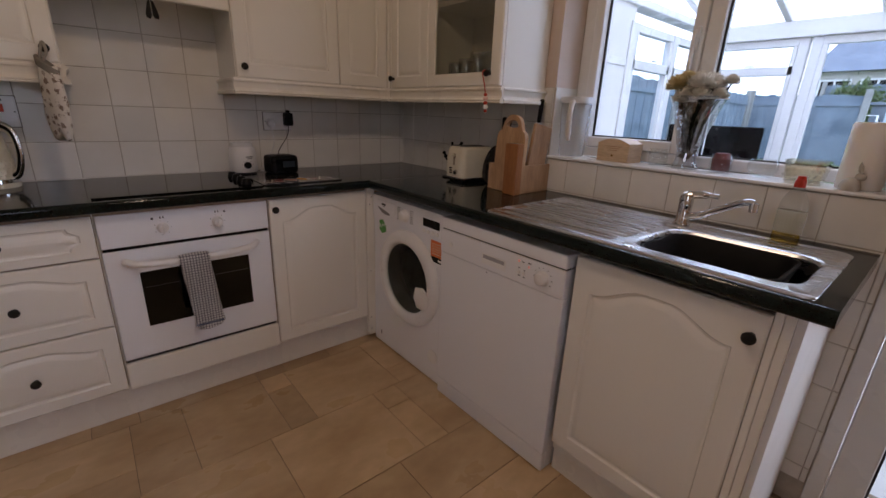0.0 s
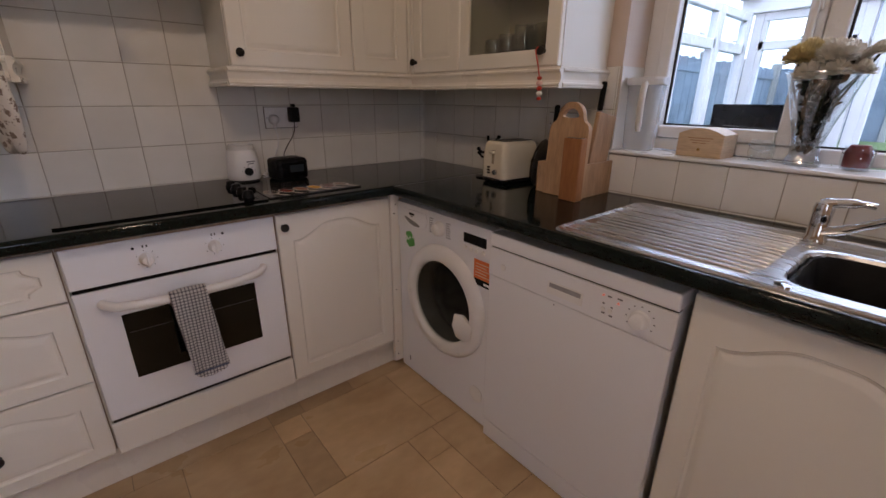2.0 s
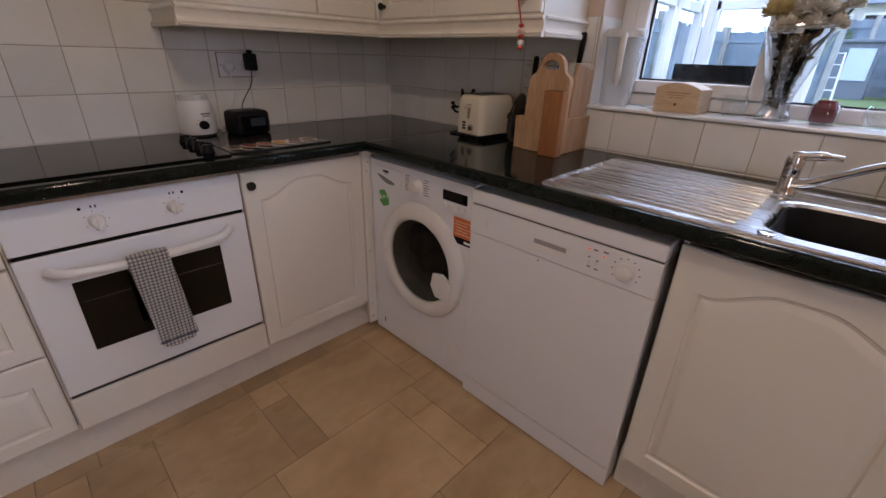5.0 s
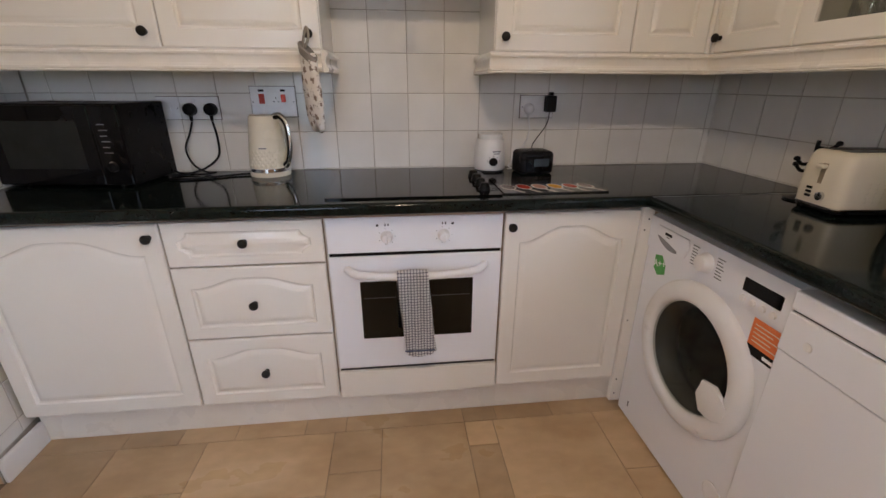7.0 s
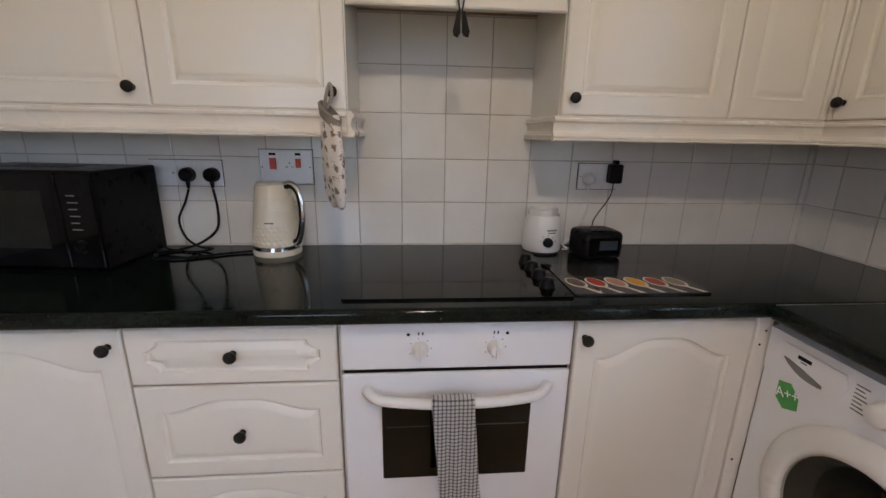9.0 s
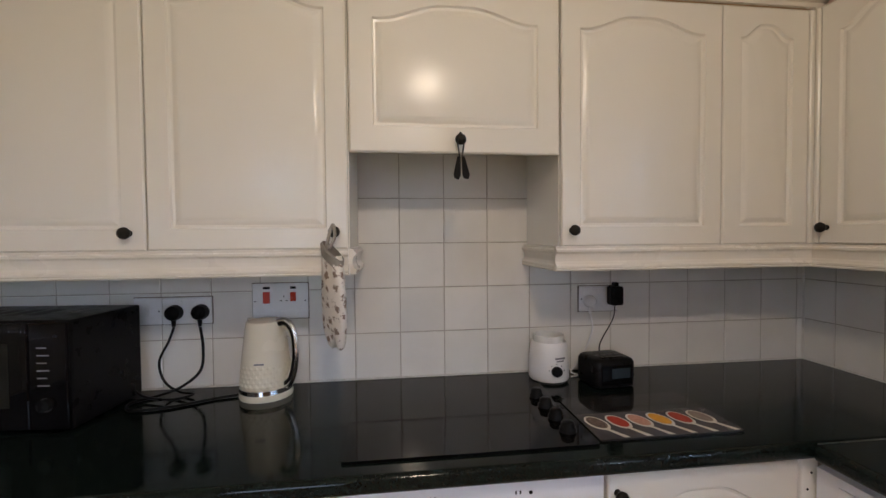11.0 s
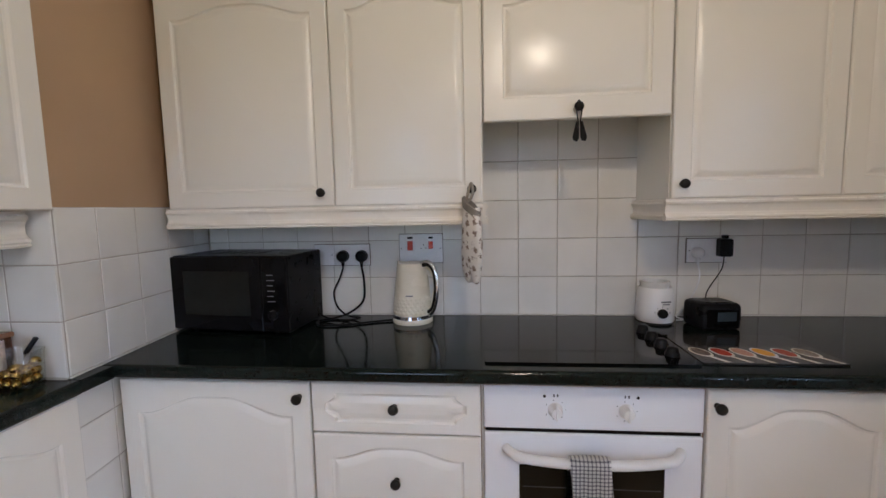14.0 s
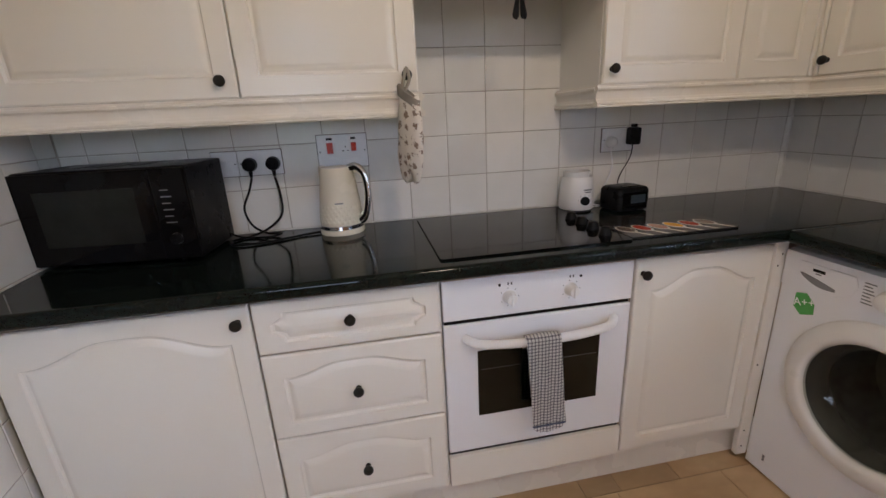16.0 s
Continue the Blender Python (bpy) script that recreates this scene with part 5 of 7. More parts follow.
# dark mug tree behind the toaster
mg = thing("mug_tree", -0.10, -0.60, TOP, "dark metal kitchen stand behind the toaster", "stand")
part("foot", lathe([(0, 0), (0.05, 0), (0.05, 0.006), (0.01, 0.012), (0, 0.012)], 20, pose(-0.150, -0.685, TOP)), BLACK, mg)
part("stem", tube([(-0.150, -0.685, TOP + 0.01), (-0.150, -0.685, TOP + 0.19)], 0.006, 8), BLACK, mg)
for k in range(5):
    a = radians(75 * k + 20)
    z = TOP + 0.07 + 0.025 * k
    part("arm", tube(curve([(-0.150, -0.685, z), (-0.150 + 0.03 * math.cos(a), -0.685 + 0.03 * math.sin(a), z - 0.004), (-0.150 + 0.05 * math.cos(a), -0.685 + 0.05 * math.sin(a), z + 0.012)], 4), 0.0055, 8), BLACK, mg)
    part("arm_tip", lathe([(0, 0), (0.008, 0.002), (0.010, 0.008), (0.007, 0.014), (0, 0.016)], 12, pose(-0.150 + 0.05 * math.cos(a), -0.685 + 0.05 * math.sin(a), z + 0.006)), BLACK, mg, smooth=60)

# pan lid on edge
pl_ = thing("pan_lid", -0.12, -0.955, TOP, "dark steel pan lid standing on edge", "pan lid")
LMX = pose(-0.125, -0.968, TOP + 0.098, 82, 0, 195)
part("disc", lathe([(0, 0.014), (0.05, 0.011), (0.085, 0.004), (0.094, 0), (0.097, -0.002), (0.094, -0.004), (0.084, 0.001), (0.05, 0.008), (0, 0.011)], 40, LMX), mat("dark_steel", (0.20, 0.20, 0.21), (0.14, 0.14, 0.15), 0.25, metal=1.0), pl_, smooth=50)
part("grip", lathe([(0, 0.013), (0.01, 0.013), (0.016, 0.03), (0.012, 0.036), (0, 0.037)], 16, LMX), BLACK, pl_)

# wooden block with boards and knives: x along its front, y away from the room
KB = pose(-0.205, -1.0, TOP, 0, 0, -90)
bk = thing("knife_block", -0.1, -1.11, TOP, "pale beech knife block holding boards and knives", "knife block", rz=-90)
part("holder", box(0.020, 0.0, 0.0, 0.228, 0.20, 0.004, m=KB), WOOD, bk)
part("side", box(0.020, 0.0, 0.0045, 0.031, 0.20, 0.118, 0.002, m=KB), WOOD, bk)
part("side", box(0.217, 0.0, 0.0045, 0.228, 0.20, 0.125, 0.002, m=KB), WOOD, bk)
part("front", box(0.0315, 0.0, 0.0045, 0.2165, 0.011, 0.118, 0.002, m=KB), WOOD, bk)
part("back", box(0.0315, 0.189, 0.0045, 0.2165, 0.20, 0.118, 0.002, m=KB), WOOD, bk)
bl = part("block", box(0.176, -0.066, 0.0, 0.250, -0.0265, 0.222, 0.003, m=KB), WOOD2, bk, "reddish beech block")
part("slot", box(0.184, -0.060, 0.2218, 0.242, -0.033, 0.2228, m=KB), BLACK, bl)
out = [(0.0, 0.0), (0.166, 0.0), (0.166, 0.245), (0.160, 0.262), (0.141, 0.276)] + [(0.083 + 0.052 * math.cos(a), 0.289 + 0.052 * math.sin(a)) for a in [radians(4 + 172 * k / 14) for k in range(15)]] + [(0.025, 0.276), (0.006, 0.262), (0.0, 0.245)]
hole_ = [(0.083 + 0.034 * math.cos(a), 0.292 + (0.026 if math.sin(a) > 0 else 0.007) * math.sin(a)) for a in [2 * math.pi * k / 24 for k in range(24)]]
cbm = bmesh.new()
f0, f1 = [cbm.verts.new((x, 0, z)) for x, z in out], [cbm.verts.new((x, 0.022, z)) for x, z in out]
h0, h1 = [cbm.verts.new((x, 0, z)) for x, z in hole_], [cbm.verts.new((x, 0.022, z)) for x, z in hole_]
skin(cbm, f0, f1)
skin(cbm, h0, h1)
for a, b in ((f0, h0), (f1, h1)):
    es = [cbm.edges.get((r[k], r[(k + 1) % len(r)])) for r in (a, b) for k in range(len(r))]
    bmesh.ops.triangle_fill(cbm, edges=es, use_beauty=True, use_dissolve=False)
cbm.transform(KB @ pose(0.072, -0.024, 0.002, -3.5))
tagged(part("chopping_board", cbm, WOOD), "pale beech paddle chopping board with a handle hole", "chopping board")
slab = box(0.197, -0.062, 0.0, 0.214, 0.062, 0.295, 0.003, m=KB @ pose(0, 0.098, 0.008, -10))
tagged(part("chopping_board", slab, WOOD), "narrow pale wooden board standing in the block", "chopping board")


def knife(m, label):
    t = thing("knife", *m.translation, label, "knife", "knives in the block")
    t.matrix_basis = m
    part("blade", box(-0.011, -0.001, 0.0, 0.011, 0.001, 0.10, m=m), STEEL, t)
    part("handle", box(-0.010, -0.007, 0.1005, 0.010, 0.007, 0.205, 0.005, 2, m=m), BLACK, t, "black handle")


knife(KB @ pose(0.168, 0.15, 0.21, -6), "large kitchen knife with a black handle")
knife(KB @ pose(0.052, 0.04, 0.125, -4), "kitchen knife with a black handle")
knife(KB @ pose(0.080, 0.045, 0.120, -4), "kitchen knife with a black handle")

# charm on the glazed cabinet's knob
BLUSH = mat("pale_pink_bead", (0.75, 0.48, 0.42), None, 0.35)
RED = mat("red_cord", (0.5, 0.05, 0.03), None, 0.6)
ch = thing("keyring_charm", -0.335, -1.086, 1.30, "red cord with a small beaded charm on the cabinet knob", "charm")
part("cord", tube(curve([(-0.331, -1.086, 1.438), (-0.343, -1.080, 1.425), (-0.338, -1.090, 1.38), (-0.337, -1.098, 1.345)], 5), 0.0025, 6), RED, ch)
for k, (r, c) in enumerate(((0.009, RED), (0.012, BLUSH), (0.010, RED), (0.012, PAPER), (0.008, RED))):
    part("bead", lathe([(0, -r * 0.8), (r * 0.8, -r * 0.5), (r, 0), (r * 0.8, r * 0.5), (0, r * 0.8)], 12, pose(-0.337, -1.100 - 0.001 * k, 1.338 - k * 0.0165)), c, ch, smooth=60)

# towel, glove, bag clips
TW = bpy.data.materials.new("checked_cotton")
TW.use_nodes = True
n, l = TW.node_tree.nodes, TW.node_tree.links
g = n.new("ShaderNodeNewGeometry")
sx = n.new("ShaderNodeSeparateXYZ")
l.new(g.outputs["Position"], sx.inputs[0])
bands = []
for axis in ("X", "Z"):
    mu = n.new("ShaderNodeMath")
    mu.operation = "MULTIPLY"
    mu.inputs[1].default_value = 2 * math.pi / 0.0105
    sn = n.new("ShaderNodeMath")
    sn.operation = "SINE"
    gt = n.new("ShaderNodeMath")
    gt.operation = "GREATER_THAN"
    gt.inputs[1].default_value = 0.42
    l.new(sx.outputs[axis], mu.inputs[0])
    l.new(mu.outputs[0], sn.inputs[0])
    l.new(sn.outputs[0], gt.inputs[0])
    bands.append(gt)
ad_ = n.new("ShaderNodeMath")
ad_.operation = "ADD"
l.new(bands[0].outputs[0], ad_.inputs[0])
l.new(bands[1].outputs[0], ad_.inputs[1])
dv = n.new("ShaderNodeMath")
dv.operation = "MULTIPLY"
dv.inputs[1].default_value = 0.5
l.new(ad_.outputs[0], dv.inputs[0])
rp = n.new("ShaderNodeValToRGB")
rp.color_ramp.elements[0].color, rp.color_ramp.elements[1].color = (0.80, 0.77, 0.74, 1), (0.12, 0.115, 0.14, 1)
rp.color_ramp.elements.new(0.5).color = (0.38, 0.36, 0.37, 1)
l.new(dv.outputs[0], rp.inputs[0])
l.new(rp.outputs[0], n["Principled BSDF"].inputs["Base Color"])
n["Principled BSDF"].inputs["Roughness"].default_value = 0.95


def towel(x0, x1, ztop, zfront, zback, y):
    bm = bmesh.new()
    rows = []
    path = [(y - 0.0165, zfront + (ztop - zfront) * k / 14) for k in range(15)] + [(y - 0.012, ztop + 0.011), (y, ztop + 0.016), (y + 0.012, ztop + 0.011)] + [(y + 0.0165, ztop - (ztop - zback) * k / 6) for k in range(1, 7)]
    for i, (py, pz) in enumerate(path):
        row = []
        for k in range(15):
            s = k / 14
            x = x0 + (x1 - x0) * s + 0.02 * max(0, ztop - pz) / 0.25 * (1 if i < 15 else 0)
            fold = 0.0045 * math.sin(s * 9 + 0.6) * (1 if i < 15 else 0.3) * min(1, max(0.15, (ztop - pz) / 0.1))
            row.append(bm.verts.new((x, py - abs(fold) - 0.002 if i < 15 else py, pz + 0.004 * math.sin(s * 3.0) + (0.022 * abs(2 * s - 1) ** 3 + 0.008 * s) * max(0.0, 1 - i / 4))))
        rows.append(row)
    for a, b in zip(rows, rows[1:]):
        for k in range(14):
            bm.faces.new((a[k], a[k + 1], b[k + 1], b[k]))
    bmesh.ops.solidify(bm, geom=bm.faces[:], thickness=0.003)
    return bm


tw = thing("tea_towel", -1.44, OY - 0.05, 0.35, "grey and white checked tea towel over the oven handle", "tea towel")
part("cloth", towel(-1.482, -1.376, 0.674, 0.352, 0.46, OY - 0.052), TW, tw, smooth=60)
part("hem", box(-1.462, OY - 0.0785, 0.385, -1.356, OY - 0.0765, 0.39), mat("blue_hem", (0.12, 0.14, 0.22), None, 0.9), tw, "dark woven stripe")

GL = bpy.data.materials.new("printed_cotton")
GL.use_nodes = True
n, l = GL.node_tree.nodes, GL.node_tree.links
g, vo, nz = n.new("ShaderNodeNewGeometry"), n.new("ShaderNodeTexVoronoi"), n.new("ShaderNodeTexNoise")
mpn = n.new("ShaderNodeMapping")
mpn.inputs["Scale"].default_value = (1, 1, 0.75)
vo.inputs["Scale"].default_value, nz.inputs["Scale"].default_value = 46, 190
vo.inputs["Randomness"].default_value = 0.55
l.new(g.outputs["Position"], mpn.inputs[0])
l.new(mpn.outputs[0], vo.inputs["Vector"])
l.new(g.outputs["Position"], nz.inputs["Vector"])
sb = n.new("ShaderNodeMath")
sb.operation = "MULTIPLY_ADD"
sb.inputs[1].default_value, sb.inputs[2].default_value = 0.9, -0.42
l.new(nz.outputs["Fac"], sb.inputs[0])
ad2 = n.new("ShaderNodeMath")
l.new(vo.outputs["Distance"], ad2.inputs[0])
l.new(sb.outputs[0], ad2.inputs[1])
rp = n.new("ShaderNodeValToRGB")
rp.color_ramp.elements[0].position, rp.color_ramp.elements[1].position = 0.30, 0.40
rp.color_ramp.elements[0].color, rp.color_ramp.elements[1].color = (0.24, 0.18, 0.14, 1), (0.74, 0.69, 0.62, 1)
l.new(ad2.outputs[0], rp.inputs[0])
l.new(rp.outputs[0], n["Principled BSDF"].inputs["Base Color"])
n["Principled BSDF"].inputs["Roughness"].default_value = 0.95

og = thing("oven_glove", -1.74, -0.34, 1.11, "cream patterned oven glove hanging from a cabinet knob", "oven glove")
# flat mitt, turned edge-on to the cabinets, its tip swung back under them
GM = pose(-1.742, -0.352, 0, 0, 0, -52)


def hung(p):
    q = GM @ Vector(p)
    q.y += 0.30 * max(0.0, 1.31 - p[2])
    return q


gb = bmesh.new()
prof = [(1.362, 0.034, 0.018, 0.0), (1.340, 0.039, 0.020, 0.0), (1.30, 0.045, 0.021, 0.002), (1.25, 0.050, 0.021, 0.0), (1.20, 0.052, 0.020, -0.002), (1.165, 0.049, 0.019, -0.003), (1.135, 0.044, 0.017, -0.003), (1.115, 0.036, 0.013, -0.002), (1.106, 0.024, 0.008, 0.0)]
rg = []
for z, r, d, dx in prof:
    rg.append([gb.verts.new(hung((dx + r * math.cos(a) * (1 + 0.03 * math.sin(z * 70)), d * math.sin(a) * (1 + 0.16 * math.sin(5 * a + z * 60)), z + (0.034 * max(0.0, 1 - 3.2 * abs(math.cos(a) - 0.2)) if z < 1.14 else 0.0)))) for a in [2 * math.pi * k / 28 for k in range(28)]])
for a, b in zip(rg, rg[1:]):
    skin(gb, a, b)
gb.faces.new(rg[-1])
mitt = part("mitt", gb, GL, og, smooth=60)
cf = bmesh.new()
rr = []
for z0, r, d in ((1.345, 0.0385, 0.022), (1.372, 0.038, 0.026), (1.377, 0.031, 0.021), (1.348, 0.029, 0.014)):
    rr.append([cf.verts.new(hung((r * math.cos(a), d * math.sin(a), z0 - 0.022 * math.cos(a) - 0.008 * math.sin(a)))) for a in [2 * math.pi * k / 28 for k in range(28)]])
for a, b in zip(rr, rr[1:]):
    skin(cf, a, b)
part("cuff", cf, mat("grey_binding", (0.24, 0.22, 0.19), (0.2, 0.18, 0.155), 0.95, bump=0.3), og, "grey bound cuff", smooth=60)
part("loop", tube(curve([(-1.760, -0.336, 1.375), (-1.752, -0.340, 1.41), (-1.742, -0.334, 1.441), (-1.736, -0.346, 1.41), (-1.750, -0.346, 1.38)], 5), 0.005, 6), mat("loop_tape", (0.3, 0.27, 0.23), None, 0.9), og)

bc = thing("bag_clips", -1.404, -0.34, 1.56, "black clips on a cord hanging from the hood knob", "clips")
for dx, lean in ((-0.008, 7), (0.008, -8)):
    part("cord", tube(curve([(-1.404, -0.330, 1.688), (-1.404 + dx * 1.1, -0.336, 1.668), (-1.404 + dx * 0.4, -0.336, 1.622)], 4), 0.0022, 6), BLACK, bc)
    part("clip", prism([(-0.004, 0.0), (0.004, 0.0), (0.011, -0.050), (0.006, -0.062), (-0.006, -0.058), (-0.009, -0.048)], -0.003, 0.003, 0.001, m=pose(-1.404 + dx * 0.7, -0.336 - abs(dx) * 0.2, 1.622, 90, lean)), BLACK, bc)

# ---- window sill ----
SZ = WS + 0.0075
jg = thing("filter_jug", 0.08, -1.265, SZ, "clear plastic water filter jug with a white handle", "water jug")
JM = pose(0.085, -1.275, SZ, 0, 0, 10)
HAZE = mat("hazy_plastic", (0.84, 0.88, 0.92), (0.8, 0.85, 0.9), 0.12, alpha=0.32)
jb = bmesh.new()
rg = [ring_at(jb, rounded(-0.05 - d, -0.055 - d, 0.05 + d, 0.055 + d, 0.03), z) for d, z in ((-0.006, 0.0), (-0.002, 0.01), (0.002, 0.12), (0.006, 0.235))]
for a, b in zip(rg, rg[1:]):
    skin(jb, a, b)
jb.faces.new(rg[0][::-1])
jb.transform(JM)
part("jug_body", jb, HAZE, jg, smooth=40)
part("lid", prism(rounded(-0.06, -0.068, 0.06, 0.066, 0.03), 0.2355, 0.262, 0.006, m=JM), mat("white_hazy_lid", (0.80, 0.82, 0.85), None, 0.3, alpha=0.85), jg)
part("handle", tube([JM @ p for p in curve([(-0.052, -0.01, 0.245), (-0.080, -0.012, 0.232), (-0.096, -0.014, 0.18), (-0.092, -0.014, 0.12), (-0.078, -0.012, 0.075)], 5)], [0.007] * 4 + [0.012] * 14 + [0.009] * 3, 10), mat("white_grip", (0.72, 0.70, 0.68), None, 0.4), jg, "white grip", smooth=60)
part("filter_hopper", prism(rounded(-0.042, -0.045, 0.042, 0.045, 0.02), 0.14, 0.23, 0.004, m=JM), HAZE, jg)

wx = thing("wooden_box", 0.085, -1.51, SZ, "small pale wooden box with a curved lid", "box")
BM_ = pose(0.04, -1.436, SZ, 0, 0, -94)
arc = [(0.0, 0.0), (0.148, 0.0), (0.148, 0.076)] + [(0.148 - 0.148 * k / 10, 0.076 + 0.02 * math.sin(math.pi * k / 10)) for k in range(1, 10)] + [(0.0, 0.076)]
part("box", _moved(prism(arc, -0.105, 0.0, 0.003), BM_ @ pose(0, 0, 0, 90)), PALEWOOD, wx)
part("clasp", lathe([(0, 0), (0.005, 0), (0.004, 0.002), (0, 0.003)], 10, BM_ @ pose(0.074, 0, 0.025, 90)), mat("brass", (0.4, 0.26, 0.08), None, 0.3, metal=1.0), wx)
for k in range(3):
    part("engraving", box(0.035 + 0.008 * k, -0.0006, 0.062 - k * 0.008, 0.115 - 0.01 * k, 0.0005, 0.064 - k * 0.008, m=BM_), WOOD2, wx)


def tealight(name, x, y, r, h, label, fill=None, wire=True):
    t = thing(name, x, y, SZ, label, "candle holder")
    m = pose(x, y, SZ)
    part("glass", lathe([(0, 0.004), (r * 0.8, 0.004), (r * 0.85, 0), (r, h * 0.3), (r, h * 0.75), (r * 0.86, h * 0.85), (r * 0.92, h)], 24, m), CLEARW, t, smooth=50)
    if fill:
        part("wax", lathe([(0, 0.008), (r * 0.82, 0.008), (r * 0.86, h * 0.75), (r * 0.6, h * 1.05), (0, h * 0.9)], 20, m), fill, t, "red wax")
    if wire:
        part("wire", tube([m @ Vector((-0.2 * r, (r + 0.001) * math.cos(a), h * 0.88 - r * 0.75 * math.sin(a))) for a in [math.pi * k / 14 for k in range(15)]], 0.0008, 5), STEEL, t, "bent wire handle")
    return t


tealight("tealight_holder", 0.10, -1.675, 0.036, 0.066, "empty clear glass tealight holder with a wire handle")
tealight("tealight_holder", 0.10, -1.905, 0.036, 0.066, "glass holder with a dark red candle", mat("red_wax", (0.16, 0.015, 0.02), (0.12, 0.01, 0.015), 0.4))
gbw = tagged(part("glass_bowl", lathe([(0, 0.004), (0.02, 0.004), (0.024, 0), (0.032, 0.004), (0.046, 0.03), (0.042, 0.055), (0.036, 0.062)], 26, pose(0.095, -2.035, SZ)), CLEARW, smooth=50), "small round clear glass bowl", "bowl")

# vase of flowers
vs = thing("vase", 0.09, -1.785, SZ, "flared cut-glass vase on the window sill", "vase")
VM = pose(0.09, -1.785, SZ)
vp = [(0.046, 0.0), (0.047, 0.008), (0.036, 0.03), (0.034, 0.06), (0.048, 0.12), (0.066, 0.18), (0.085, 0.24), (0.094, 0.262)]


def vase_rings(bm, first, last):
    """Fluted rings of the vase, from one height of its profile to another, skinned together."""
    rings = []
    for i, (r, h) in list(enumerate(vp))[first:last]:
        rings.append([bm.verts.new((r * (1 + (0.035 if k % 2 and 1 < i < 6 else 0)) * math.cos(2 * math.pi * k / 32), r * (1 + (0.035 if k % 2 and 1 < i < 6 else 0)) * math.sin(2 * math.pi * k / 32), h)) for k in range(32)])
    for p, q in zip(rings, rings[1:]):
        skin(bm, p, q)
    return rings


vb, vf = bmesh.new(), bmesh.new()
vase_rings(vb, 3, 8)
vf.faces.new(vase_rings(vf, 0, 4)[0][::-1])
vb.transform(VM)
vf.transform(VM)
CUT = glass_mat("cut_glass", (0.86, 0.90, 0.92), 0.26, 0.10, 0.9)
part("bowl", vb, CUT, vs, "flared fluted bowl")
part("foot", vf, CUT, vs, "waisted foot")
part("rim", tube([VM @ Vector((0.094 * math.cos(2 * math.pi * k / 40), 0.094 * math.sin(2 * math.pi * k / 40), 0.262)) for k in range(41)], 0.0018, 6), CUT, vs)
STEM = mat("dark_stem", (0.035, 0.05, 0.02), (0.02, 0.03, 0.015), 0.6, scale=60)
LEAF = mat("wilted_leaf", (0.03, 0.036, 0.022), (0.018, 0.017, 0.014), 0.6, scale=50)
PETALS = [mat("white_petal", (0.90, 0.88, 0.82), (0.86, 0.83, 0.75), 0.6, scale=60), mat("cream_petal", (0.80, 0.70, 0.42), (0.74, 0.62, 0.34), 0.6, scale=60)]
rf = random.Random(11)
heads = [(-0.05, 0.075, 0.345, 0.045, 1), (-0.02, 0.03, 0.335, 0.048, 0), (-0.055, -0.02, 0.345, 0.05, 0), (0.0, -0.055, 0.34, 0.045, 0), (0.04, 0.03, 0.36, 0.046, 0), (0.03, -0.03, 0.35, 0.05, 0), (-0.07, 0.03, 0.30, 0.042, 0), (-0.075, -0.03, 0.31, 0.038, 0), (-0.02, 0.055, 0.375, 0.03, 1), (-0.03, -0.09, 0.31, 0.032, 0), (0.0, -0.115, 0.36, 0.028, 0)]
for hx, hy, hz, hr, kind_ in heads:
    hx, hy, hz, hr = hx * 0.85, hy * 0.85, hz - 0.05, hr * 1.15
    fl = thing("flower", 0.09 + hx, -1.785 + hy, SZ + hz, "cream chrysanthemum bloom in the glass vase" if kind_ else "white chrysanthemum bloom in the glass vase", "flower", "flowers in the vase")
    part("stem", tube(curve([VM @ Vector((rf.uniform(-0.012, 0.012), rf.uniform(-0.012, 0.012), 0.055)), VM @ Vector((hx * 0.45, hy * 0.45, 0.19)), VM @ Vector((hx, hy, hz - 0.005))], 5), 0.0032, 6), STEM, fl)
    pb = bmesh.new()
    for k in range(300):
        el = math.asin(rf.uniform(-0.35, 1.0))
        az = rf.uniform(0, 2 * math.pi)
        ln = hr * rf.uniform(0.78, 0.98)
        w = 0.0060 * hr / 0.045
        mm = VM @ pose(hx, hy, hz) @ Matrix.Rotation(az, 4, "Z") @ Matrix.Rotation(-el, 4, "Y")
        q = [pb.verts.new(mm @ Vector(p)) for p in ((0.006, -w * 0.4, 0), (ln * 0.75, -w, 0.003), (ln, 0, 0.008), (ln * 0.75, w, 0.003), (0.006, w * 0.4, 0))]
        pb.faces.new(q)
    lathe([(0, -hr * 0.2), (hr * 0.45, -hr * 0.1), (hr * 0.58, hr * 0.2), (hr * 0.4, hr * 0.5), (0, hr * 0.6)], 14, VM @ pose(hx, hy, hz), bm=pb)
    part("bloom", pb, PETALS[kind_], fl)
lv = bmesh.new()
for k in range(340):
    h = rf.uniform(0.045, 0.30)
    rmax = 0.02 + 0.055 * max(0, h - 0.06) / 0.2
    a, r = rf.uniform(0, 2 * math.pi), rf.uniform(0.0, 0.8) * rmax
    mm = VM @ pose(r * math.cos(a), r * math.sin(a), h, rf.uniform(-70, 70), rf.uniform(-70, 70), rf.uniform(0, 360))
    s = rf.uniform(0.012, 0.026)
    q = [lv.verts.new(mm @ Vector(p)) for p in ((-s, 0, 0), (-s * 0.2, -s * 0.5, 0.002), (s * 0.5, -s * 0.35, 0), (s, 0, 0.003), (s * 0.5, s * 0.35, 0), (-s * 0.2, s * 0.5, 0.002))]
    lv.faces.new(q)
tagged(part("foliage", lv, LEAF), "dark wilting leaves filling the vase", "foliage", kind="stuff")

